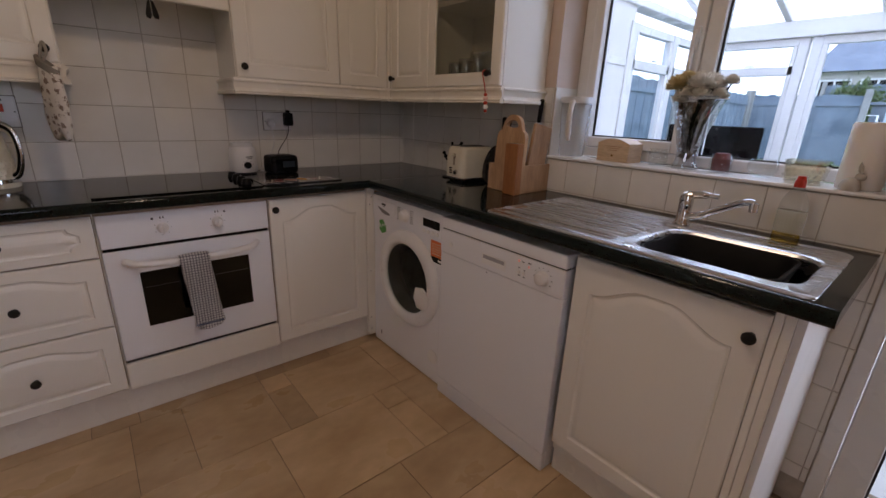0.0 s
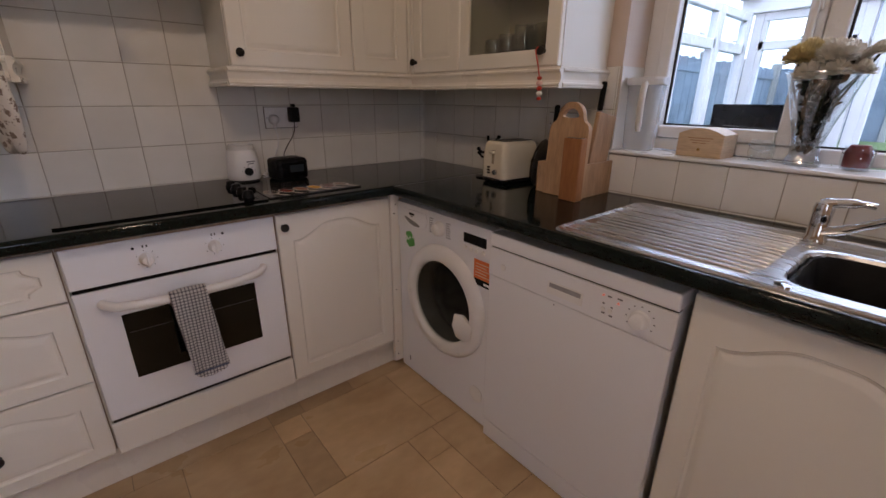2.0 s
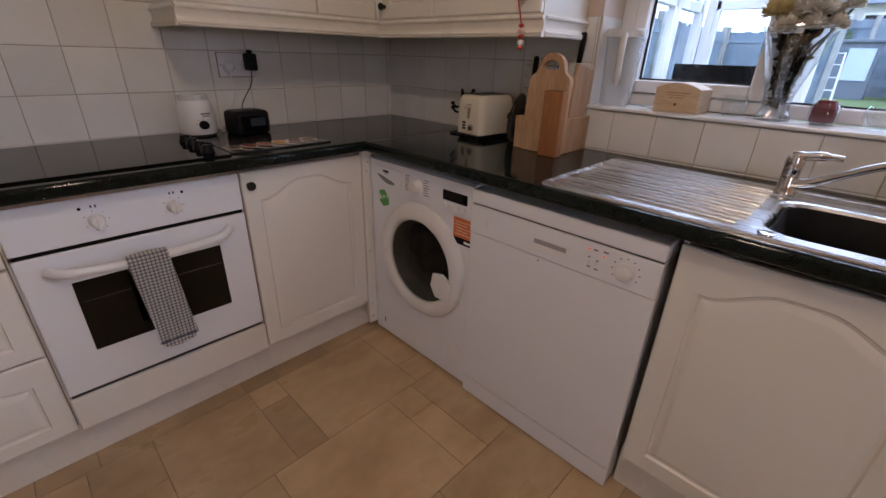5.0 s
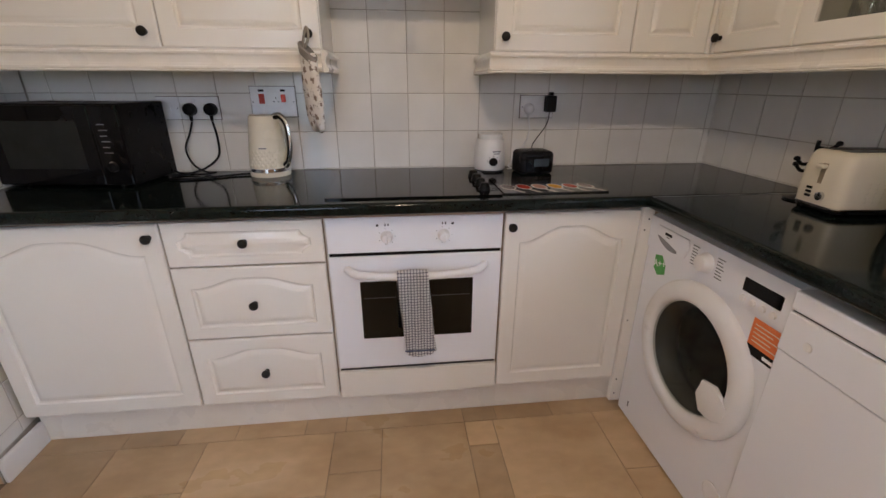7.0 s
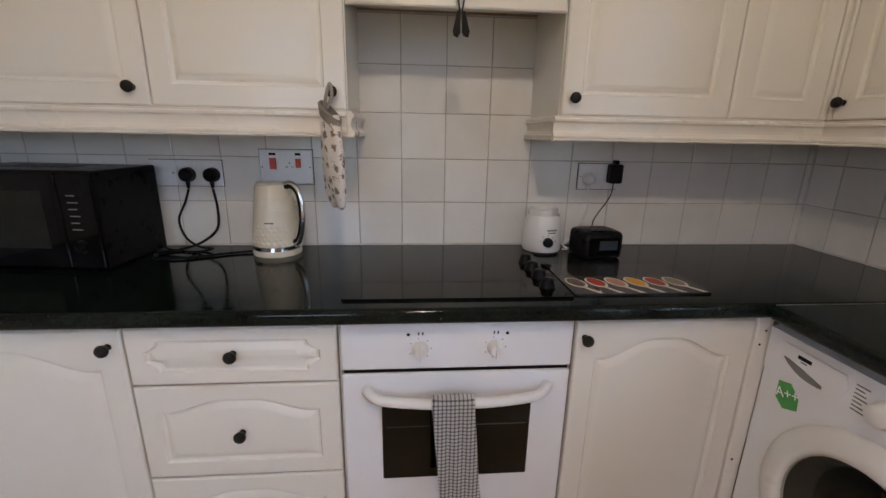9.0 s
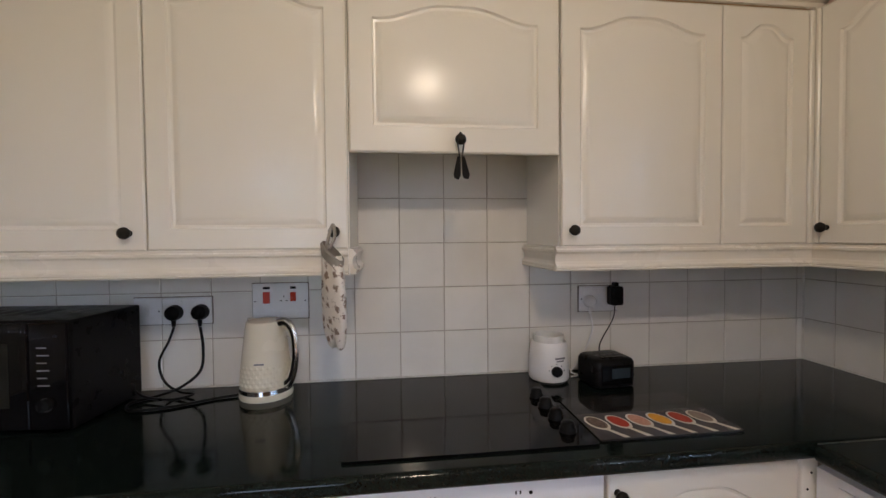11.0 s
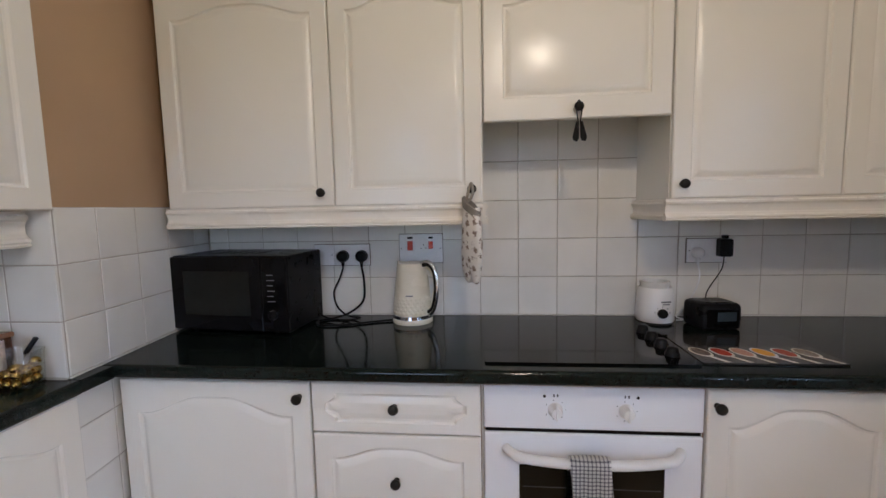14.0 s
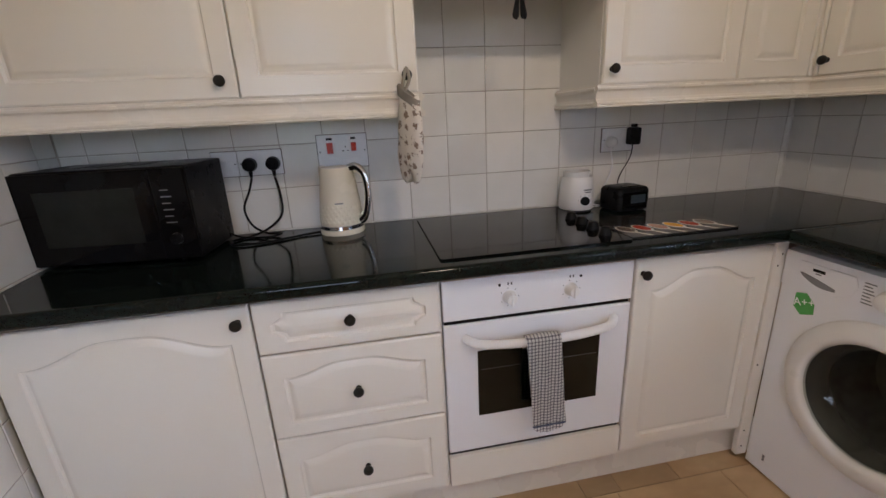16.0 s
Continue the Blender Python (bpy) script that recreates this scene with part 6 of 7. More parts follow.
GOLD = glass_mat("amber_glass", (0.96, 0.945, 0.87), 0.13, 0.05, 0.9)
bs = thing("glass_dish", 0.05, -2.16, SZ, "square amber patterned glass dish", "dish")
bb = bmesh.new()
rg = [ring_at(bb, rounded(0.02 - d, -2.205 - d, 0.105 + d, -2.115 + d, 0.012), SZ + z) for d, z in ((0, 0), (0.004, 0.035), (0.009, 0.073), (0.005, 0.073), (0.0, 0.035), (-0.004, 0.006))]
for a, b in zip(rg, rg[1:]):
    skin(bb, a, b)
bb.faces.new(rg[-1])
bb.faces.new(rg[0][::-1])
part("dish", bb, GOLD, bs)
kn = bmesh.new()
for j in range(4):
    for k in range(6):
        lathe([(0.006, 0), (0, 0.003)], 4, pose(0.0175 - 0.0015 * j, -2.20 + k * 0.016 + 0.008 * (j % 2), SZ + 0.01 + j * 0.016, 0, -90), bm=kn)
part("studs", kn, mat("amber_stud", (0.72, 0.66, 0.48), (0.62, 0.56, 0.38), 0.1, alpha=0.3), bs)
WAX = mat("white_wax", (0.88, 0.86, 0.83), (0.85, 0.83, 0.79), 0.4, scale=12)
WAX.node_tree.nodes["Principled BSDF"].inputs["Subsurface Weight"].default_value = 0.6
WAX.node_tree.nodes["Principled BSDF"].inputs["Subsurface Radius"].default_value = (0.03, 0.025, 0.02)
cd = thing("pillar_candle", 0.085, -2.285, SZ, "thick white pillar candle on the sill", "candle")
part("wax", lathe([(0, 0), (0.052, 0), (0.054, 0.004), (0.054, 0.185), (0.050, 0.192), (0.040, 0.188), (0, 0.184)], 36, pose(0.085, -2.285, SZ)), WAX, cd, smooth=40)
part("wick", tube([(0.085, -2.285, SZ + 0.184), (0.086, -2.284, SZ + 0.198)], 0.0015, 6), BLACK, cd)
rb = bmesh.new()
RM = pose(0.012, -2.275, SZ, 0, 0, -70)
lathe([(0, 0), (0.024, 0), (0.026, 0.012), (0.02, 0.028), (0.01, 0.036), (0, 0.038)], 16, RM, bm=rb)
lathe([(0, -0.013), (0.011, -0.008), (0.014, 0), (0.010, 0.009), (0, 0.013)], 14, RM @ pose(0.018, 0, 0.04), bm=rb)
for dy in (-0.008, 0.008):
    lathe([(0, 0), (0.0045, 0.008), (0.005, 0.022), (0, 0.036)], 10, RM @ pose(0.016, dy, 0.048, dy * 1200, -10), bm=rb)
tagged(part("rabbit_ornament", rb, mat("stone_ornament", (0.55, 0.52, 0.48), None, 0.6, bump=0.2), smooth=60), "small pale stone rabbit ornament", "ornament")

# washing-up liquid
sp_ = thing("soap_bottle", -0.105, -2.183, TOP, "clear washing-up liquid bottle with a red cap", "bottle")
SM = pose(-0.105, -2.183, TOP, 0, 0, 75)


def oval(pairs, m, sy=0.6, seg=24):
    bm = lathe(pairs, seg)
    bm.transform(m @ Matrix.Diagonal((1, sy, 1, 1)))
    return bm


part("bottle", oval([(0, 0), (0.036, 0), (0.038, 0.008), (0.038, 0.10), (0.033, 0.135), (0.018, 0.16), (0.014, 0.17), (0, 0.17)], SM), CLEARW, sp_, smooth=50)
part("liquid", oval([(0, 0.003), (0.0345, 0.003), (0.036, 0.01), (0.036, 0.03), (0, 0.03)], SM), glass_mat("yellow_liquid", (0.85, 0.72, 0.25), 0.03), sp_, "yellow liquid")
part("cap", lathe([(0, 0.17), (0.014, 0.17), (0.014, 0.187), (0.011, 0.192), (0.010, 0.202), (0, 0.203)], 16, SM), REDP, sp_, "red cap", smooth=40)
lb = oval([(0.0386, 0.035), (0.0386, 0.10)], SM)
part("label", lb, mat("pale_label", (0.72, 0.71, 0.60), (0.68, 0.66, 0.55), 0.4, alpha=0.35), sp_, "pale printed label")
for k in range(6):
    part("print", box(-0.02, -0.0245, 0.042 + k * 0.008, 0.02 - 0.004 * (k % 3), -0.0225, 0.0445 + k * 0.008, m=SM), INK, sp_)

# ---- recess counter ----
CER = mat("glazed_ceramic", (0.70, 0.67, 0.60), (0.62, 0.58, 0.5), 0.3, scale=12)
bw = thing("ceramic_bowl", -3.06, -0.885, TOP, "cream ceramic bowl heaped with odds and ends", "bowl")
cbw = bmesh.new()
rg = [ring_at(cbw, [(-3.052 + 0.82 * rx * math.cos(a), -0.888 + 0.92 * ry * math.sin(a)) for a in [2 * math.pi * k / 28 for k in range(28)]], TOP + z) for rx, ry, z in ((0.044, 0.046, 0), (0.047, 0.050, 0.004), (0.056, 0.060, 0.042), (0.062, 0.065, 0.048), (0.062, 0.065, 0.060), (0.056, 0.059, 0.060), (0.048, 0.051, 0.03), (0.02, 0.02, 0.012))]
for a, b in zip(rg, rg[1:]):
    skin(cbw, a, b)
cbw.faces.new(rg[-1])
cbw.faces.new(rg[0][::-1])
part("bowl", cbw, CER, bw, smooth=50)
lettering("LOVE", 0.019, pose(-3.0195, -0.9245, TOP + 0.026, 0, 0, 51) @ pose(0, 0, 0, -10), mat("grey_glaze", (0.42, 0.41, 0.38), None, 0.35), bw, 0.007)
TRINKET = mat("brown_trinket", (0.42, 0.30, 0.18), (0.2, 0.12, 0.07), 0.25, scale=70)
for k in range(7):
    a = 2 * math.pi * k / 7
    tagged(part("shell_ornament", lathe([(0, -0.012), (0.014, -0.006), (0.018, 0.004), (0.01, 0.012), (0, 0.014)], 12, pose(-3.045 + 0.03 * math.cos(a), -0.885 + 0.036 * math.sin(a), TOP + 0.044, 25 * math.sin(3 * a), 30 * math.cos(a))), TRINKET, smooth=60), "small brown and cream trinket in the bowl", "trinket", "trinkets in the bowl")
AMB = glass_mat("brown_clear_plastic", (0.66, 0.44, 0.31), 0.12)
tb_ = thing("tea_box", -3.03, -0.76, TOP, "brown translucent tea bag box", "box")
part("box", box(-3.085, -0.80, TOP + 0.001, -2.965, -0.72, TOP + 0.124, 0.003), AMB, tb_)
part("lid", box(-3.089, -0.804, TOP + 0.1245, -2.961, -0.716, TOP + 0.138, 0.004, 2), mat("brown_lid", (0.26, 0.15, 0.09), (0.20, 0.11, 0.07), 0.18), tb_, "glossy brown lid")
part("tea_bags", box(-3.085, -0.795, TOP + 0.006, -2.98, -0.725, TOP + 0.085, 0.004), mat("tea_bag_paper", (0.32, 0.14, 0.05), (0.22, 0.08, 0.03), 0.8, scale=45), tb_)
rc = thing("red_packet", -3.08, -0.825, TOP, "red and clear packet leaning by the tea box", "packet")
part("packet", box(-3.075, -0.833, TOP + 0.001, -3.015, -0.810, TOP + 0.112, 0.002), mat("red_card", (0.34, 0.055, 0.035), (0.24, 0.04, 0.03), 0.4, scale=20), rc)
part("clear_face", box(-3.0135, -0.836, TOP + 0.001, -3.0115, -0.808, TOP + 0.118), CLEAR, rc)
jr = thing("chocolate_jar", -2.915, -0.765, TOP, "square glass jar of gold and green chocolates", "jar")
jb = bmesh.new()
rg = [ring_at(jb, rounded(-2.947 - d, -0.807 - d, -2.861 + d, -0.725 + d, 0.018), TOP + z) for d, z in ((-0.004, 0.001), (0, 0.008), (0.002, 0.09), (0.004, 0.10))]
for a, b in zip(rg, rg[1:]):
    skin(jb, a, b)
jb.faces.new(rg[0][::-1])
part("jar", jb, GLASSW, jr, smooth=40)
FOILS = [mat("gold_foil", (0.75, 0.50, 0.16), (0.6, 0.38, 0.1), 0.22, metal=1.0, scale=120, bump=0.4), mat("green_foil", (0.10, 0.33, 0.26), (0.06, 0.24, 0.2), 0.25, metal=1.0, scale=120, bump=0.4)]
k = 0
for lz in range(3):
    for gx in range(3):
        for gy in range(3):
            if lz == 2 and (gx != 2 or gy == 1):
                continue
            x, y, z = -2.904 + (gx - 1) * 0.0235 + rf.uniform(-0.002, 0.002), -0.765 + (gy - 1) * 0.0235, TOP + 0.0225 + lz * 0.021 + rf.uniform(-0.002, 0.002)
            m_ = pose(x, y, z, rf.uniform(0, 90), rf.uniform(0, 90), 0)
            tagged(part("wrapped_chocolate", lathe([(0, -0.0125), (0.009, -0.009), (0.013, 0), (0.009, 0.009), (0, 0.0125)], 10, m_), FOILS[0 if rf.random() < 0.86 else 1], smooth=60), "foil-wrapped chocolate in the glass jar", "chocolate", "chocolates in the jar")
jl = thing("spoon", -2.90, -0.74, TOP + 0.05, "spoon with a black handle standing in the jar", "spoon")
part("handle", tube([(-2.905, -0.742, TOP + 0.085), (-2.885, -0.728, TOP + 0.125)], 0.006, 8), BLACK, jl)
part("stem", tube([(-2.91, -0.746, TOP + 0.075), (-2.905, -0.742, TOP + 0.085)], 0.003, 8), STEEL, jl)
cg = thing("paper_cup", -2.926, -0.785, TOP + 0.056, "printed paper tube standing in the glass jar", "cup")
part("tube", lathe([(0.0, 0.001), (0.011, 0.001), (0.017, 0.075), (0.0155, 0.075), (0.0095, 0.006), (0, 0.006)], 18, pose(-2.926, -0.785, TOP + 0.056, 0, -6)), mat("marbled_paper", (0.62, 0.55, 0.52), (0.4, 0.33, 0.32), 0.5, scale=90), cg, smooth=50)
fr_ = thing("tile_picture", RX, -0.99, TOP, "small white tile with a red heart leaning on the wall", "ornament")
part("tile", box(-0.04, -0.010, 0.0, 0.04, -0.001, 0.085, 0.003, m=pose(RX, -0.965, TOP, 0, 0, 90)), mat("pale_blue_tile", (0.62, 0.70, 0.72), None, 0.3), fr_)
part("inset", box(-0.026, -0.0115, 0.016, 0.026, -0.0102, 0.07, m=pose(RX, -0.965, TOP, 0, 0, 90)), PAPER, fr_)
part("heart", prism([(0, -0.010), (0.010, 0.002), (0.008, 0.008), (0.003, 0.009), (0, 0.006), (-0.003, 0.009), (-0.008, 0.008), (-0.010, 0.002)], 0.0, 0.0006, m=pose(RX, -0.965, TOP, 0, 0, 90) @ pose(0, -0.0117, 0.043, 90)), REDP, fr_)

# dark oddment on the cabinet tops, ceiling lamp
ob = thing("roasting_tin", -1.1, -0.16, UT + 0.01, "dark roasting tin stored on the wall cabinets", "tin")
tn = bmesh.new()
rg = [ring_at(tn, rounded(-1.190 - d, -0.24 - d, -1.105 + d, -0.10 + d, 0.02), UT + 0.080 + z) for d, z in ((0, 0), (0.012, 0.10), (0.02, 0.104), (0.008, 0.10), (-0.004, 0.006))]
for a, b in zip(rg, rg[1:]):
    skin(tn, a, b)
tn.faces.new(rg[-1])
tn.faces.new(rg[0][::-1])
part("tin", tn, BLACK, ob)
part("box_under", box(-1.20, -0.25, UT + 0.011, -1.09, -0.09, UT + 0.0795, 0.004), DARKGREY, ob)
lp = thing("ceiling_light", -1.45, -1.78, CH, "round ceiling light with a frosted glass shade", "ceiling light")
part("rose", lathe([(0, 0), (0.07, 0), (0.07, -0.02), (0.02, -0.03), (0.012, -0.06), (0, -0.06)], 28, pose(-1.45, -1.78, CH)), PVC, lp, smooth=40)
part("shade", lathe([(0.03, -0.06), (0.10, -0.085), (0.13, -0.125), (0.128, -0.126), (0.098, -0.088), (0.028, -0.063)], 32, pose(-1.45, -1.78, CH)), PVC, lp, smooth=40)

# ---- floor tiles ----
FT = []
xs = [LX, -2.53, -2.33, -2.125, -1.863, -1.706, -1.235, -1.10, -0.865, -0.50]
FT += [(a, -0.588, b, -0.49) for a, b in zip(xs, xs[1:])]
FT += [(-0.70, -0.87, -0.50, -0.588), (-0.70, -1.0, -0.50, -0.87), (-1.12, -1.0, -0.70, -0.588), (-1.235, -0.71, -1.12, -0.588), (-1.235, -1.0, -1.12, -0.71),
       (-1.562, -1.0, -1.235, -0.588), (-1.745, -0.78, -1.562, -0.588), (-1.745, -1.0, -1.562, -0.78), (-2.22, -0.86, -1.745, -0.588), (-2.22, -1.0, -1.745, -0.86),
       (-2.54, -0.80, -2.22, -0.588), (-2.54, -1.0, -2.22, -0.80), (LX, -1.0, -2.54, -0.588),
       (-0.735, -1.41, -0.50, -1.0), (-0.855, -1.13, -0.735, -1.0), (-0.855, -1.41, -0.735, -1.13), (-1.32, -1.41, -0.855, -1.0), (-1.75, -1.41, -1.32, -1.0)]
rt = random.Random(9)


def tile_row(x_from, x_to, y0, y1, start):
    kinds = [(0.42, 0), (0.12, 0.32), (0.33, 0), (0.18, 0.5), (0.45, 0.62)]
    x, k, h = x_from, start, y0 - y1
    while x > x_to + 0.02:
        w, s = kinds[k % 5]
        a = max(x - w, x_to)
        if s:
            FT.append((a, y0 - h * s, x, y0))
            FT.append((a, y1, x, y0 - h * s))
        else:
            FT.append((a, y1, x, y0))
        x, k = a, k + 1


tile_row(-1.75, LX - 0.05, -1.0, -1.41, 1)
y, k = -1.41, 2
while y > BACK + 0.05:
    y1 = max(y - 0.41, BACK)
    tile_row(-0.02, LX - 0.1, y, y1, k)
    y, k = y1, k + 2
for x0, y0, x1, y1 in FT:
    key = ("f", round(x1 - x0, 3), round(y1 - y0, 3))
    if key not in TILE_CACHE:
        TILE_CACHE[key] = tile_mesh(abs(x1 - x0) - 0.0024, abs(y1 - y0) - 0.0024, "floor_tile", 0.006, 0.0012)
        TILE_CACHE[key].materials.append(FLOORTILE)
    o = new("floor_tile", TILE_CACHE[key])
    o.parent = floor
    o.matrix_basis = pose((x0 + x1) / 2, (y0 + y1) / 2, rt.uniform(-0.0004, 0.0003), -90)

# ---- conservatory ----
ROOFM = bpy.data.materials.new("translucent_roof")
ROOFM.use_nodes = True
n, l = ROOFM.node_tree.nodes, ROOFM.node_tree.links
n.remove(n["Principled BSDF"])
tr, tl, mx = n.new("ShaderNodeBsdfTransparent"), n.new("ShaderNodeBsdfTranslucent"), n.new("ShaderNodeMixShader")
tl.inputs[0].default_value = (0.9, 0.92, 0.95, 1)
tr.inputs[0].default_value = (0.95, 0.97, 1.0, 1)
mx.inputs[0].default_value = 0.35
l.new(tr.outputs[0], mx.inputs[1])
l.new(tl.outputs[0], mx.inputs[2])
l.new(mx.outputs[0], n["Material Output"].inputs[0])
CX, CY0, CY1, CZ = 3.0, -0.68, -3.65, 1.95
tagged(part("conservatory_floor", box(0.281, CY1 - 0.1, -0.12, CX + 0.06, CY0 + 0.1, -0.02), mat("pale_floor", (0.55, 0.52, 0.48), (0.48, 0.45, 0.41), 0.4, scale=4)), "pale conservatory floor", "floor", kind="structure")
cw = thing("conservatory_wall", 1.0, CY0, 0, "white panelled side wall of the conservatory", "wall", kind="structure")
part("wall", box(0.281, CY0, -0.02, 1.594, CY0 + 0.1, CZ + 0.1), WHITE, cw)
for x in (0.72, 1.16, 1.545):
    part("cover_strip", box(x, CY0 - 0.012, 0, x + 0.045, CY0 - 0.0005, CZ, 0.003), PVC, cw)
part("cover_strip", box(0.30, CY0 - 0.010, 1.64, 1.54, CY0 - 0.0005, 1.69, 0.003), PVC, cw)


def glazing(name, m, bays, z0, transom, z1, label, dwarf=0.0):
    """A run of plastic windows: m carries x = along, z = up; bays are the posts' places."""
    t = thing(name, *m.translation, label, "window", kind="structure")
    t.matrix_basis = m
    if dwarf:
        part("dwarf_wall", box(bays[0], 0.0, -0.1, bays[-1], 0.10, dwarf - 0.001, m=m), WHITE, t)
    for x in bays:
        part("post", box(x - 0.035, 0.0, z0, x + 0.035, 0.07, z1, 0.005, m=m), PVC, t)
    for a, b in zip(bays, bays[1:]):
        a, b = a + 0.0355, b - 0.0355
        bm = box(a, 0.006, z0, b, 0.064, z0 + 0.06, 0.004, m=m)
        box(a, 0.006, z1 - 0.06, b, 0.064, z1 - 0.0005, 0.004, bm=bm, m=m)
        if transom:
            box(a, 0.006, transom - 0.035, b, 0.064, transom + 0.035, 0.004, bm=bm, m=m)
            part("vent_handle", box((a + b) / 2 - 0.04, -0.02, transom + 0.036, (a + b) / 2 + 0.04, 0.0, transom + 0.052, 0.004, m=m), PVC, t)
        box(a, 0.006, z0 + 0.0605, a + 0.035, 0.064, z1 - 0.0605, 0.004, bm=bm, m=m)
        box(b - 0.035, 0.006, z0 + 0.0605, b, 0.064, z1 - 0.0605, 0.004, bm=bm, m=m)
        part("sash", bm, PVC, t)
        p = part("pane", box(a + 0.035, 0.032, z0 + 0.06, b - 0.035, 0.036, z1 - 0.06, m=m), PANE, t, "clear glass pane")
        p.visible_shadow = False
    return t


glazing("window_2", pose(0, CY0, 0), [1.63, 2.33, 2.965], 0.6, 1.67, CZ, "white side windows of the conservatory", 0.6)
glazing("window_3", pose(CX, 0, 0, 0, 0, -90), [0.72, 1.415], 0.6, 1.70, CZ, "white end window of the conservatory", 0.6)
glazing("door_2", pose(CX, 0, 0, 0, 0, -90), [1.50, 2.29, 3.02], 0.02, 0, CZ, "white glazed garden doors of the conservatory")
glazing("window_4", pose(CX, 0, 0, 0, 0, -90), [3.10, 3.60], 0.6, 1.70, CZ, "white end window of the conservatory", 0.6)
glazing("window_5", pose(0, CY1, 0, 0, 0, 180), [-2.965, -2.1, -1.2, -0.32], 0.6, 1.66, CZ, "white far side windows of the conservatory", 0.6)
hd = thing("door_handles", CX - 0.02, -2.29, 1.05, "white lever handles on the garden doors", "door handle")
for y in (-2.235, -2.345):
    part("lever", box(CX - 0.045, y - 0.012, 0.98, CX - 0.001, y + 0.012, 1.16, 0.005), PVC, hd)
    part("backplate", box(CX - 0.06, y - 0.05 * (1 if y > -2.29 else -1) - 0.012, 1.09, CX - 0.046, y + 0.012, 1.11, 0.004), CHROME, hd)
rf_ = thing("conservatory_roof", 1.6, -2.1, CZ, "white glazed lean-to conservatory roof", "roof", kind="structure")
part("eaves_beam", box(CX - 0.04, CY1, CZ + 0.0005, CX + 0.10, CY0 + 0.1, CZ + 0.13, 0.006), PVC, rf_)
part("side_beam", box(0.281, CY0 - 0.02, CZ + 0.1005, CX - 0.041, CY0 + 0.11, CZ + 0.16, 0.006), PVC, rf_)
RS = pose(CX + 0.03, 0, CZ + 0.14, 0, math.degrees(math.atan2(0.62, 2.75)), 0)
for y in (-0.70, -1.28, -1.86, -2.44, -3.02, -3.62):
    part("glazing_bar", box(-2.80, y - 0.025, -0.03, 0.0, y + 0.025, 0.03, 0.006, m=RS), PVC, rf_)
pr = part("roof_panel", box(-2.80, CY1, 0.004, 0.05, CY0 + 0.1, 0.012, m=RS), ROOFM, rf_, "milky translucent roofing")

tv = thing("television", 2.6, -0.95, 0, "black flat television on a dark stand", "television", rz=-66)
TVM = pose(2.56, -1.05, 0, 0, 0, -66)
part("cabinet", box(-0.35, 0.0, -0.02, 0.35, 0.28, 0.72, 0.006, m=TVM), DARKGREY, tv)
part("screen", box(-0.36, 0.05, 0.78, 0.36, 0.09, 1.235, 0.006, m=TVM), BLACKGLOSS, tv, "glossy black screen")
part("stand", box(-0.12, 0.04, 0.7205, 0.12, 0.14, 0.7795, 0.006, m=TVM), BLACK, tv)

# ---- garden ----
GRASS = mat("lawn", (0.07, 0.12, 0.03), (0.10, 0.15, 0.05), 0.9, scale=1.2, fine=0.4, fine_scale=60)
LAWN = 0.55     # the lawn lies higher than the kitchen floor
gp = [(-300, -0.6), (300, -0.6), (300, LAWN), (9.0, LAWN), (7.5, 0.40), (6.0, 0.05), (4.5, -0.13), (-300, -0.13)]
tagged(part("ground", _moved(prism(gp, -300, 300), Matrix(((1, 0, 0, 0), (0, 0, 1, 0), (0, 1, 0, 0), (0, 0, 0, 1)))), GRASS), "green garden lawn", "ground", kind="structure")
FENCE = mat("blue_grey_fence", (0.19, 0.25, 0.31), (0.13, 0.175, 0.225), 0.8, scale=3, fine=0.2, fine_scale=40, rand=0.12)
CONC = mat("concrete_post", (0.35, 0.35, 0.34), (0.28, 0.28, 0.27), 0.9, scale=8)


def fence_run(m, n_panels, label):
    t = thing("fence", *m.translation, label, "fence")
    t.matrix_basis = m
    for i in range(n_panels + 1):
        part("post", box(i * 1.83 - 0.05, -0.05, -0.13, i * 1.83 + 0.05, 0.05, 1.95, 0.008, m=m), CONC, t)
    shared = None
    for i in range(n_panels):
        part("rail", box(i * 1.83 + 0.051, -0.03, 0.25, i * 1.83 + 1.779, -0.012, 0.32, m=m), FENCE, t)
        part("rail", box(i * 1.83 + 0.051, -0.03, 1.65, i * 1.83 + 1.779, -0.012, 1.72, m=m), FENCE, t)
        for k in range(14):
            if shared is None:
                b0 = part("board", box(0, -0.011, -0.08, 0.128, 0.006, 1.85, 0.003), FENCE, t, keep_local=True)
                shared = b0.data
            else:
                b0 = new("board", shared)
                b0.parent = t
            b0.matrix_basis = pose(i * 1.83 + 0.055 + k * 0.1225, 0.006 * (k % 2), rt.uniform(-0.02, 0.02))
    return t


fence_run(pose(0.4, 0.75, 0), 5, "blue-grey boarded garden fence with concrete posts")
fence_run(pose(9.6, 0.7, 0, 0, 0, -90), 1, "blue-grey boarded garden fence with concrete posts")
fence_run(pose(15.0, 0.5, LAWN, 0, 0, -90), 6, "blue-grey boarded fence at the end of the garden")
ROOFT = mat("slate_roof", (0.16, 0.20, 0.26), (0.12, 0.15, 0.20), 0.7, scale=2, fine=0.25, fine_scale=12)
BRICK = mat("red_brick", (0.34, 0.15, 0.10), (0.26, 0.12, 0.085), 0.85, scale=4, fine=0.25, fine_scale=14)
RENDERW = mat("pale_render", (0.55, 0.53, 0.50), (0.48, 0.46, 0.43), 0.85, scale=2)


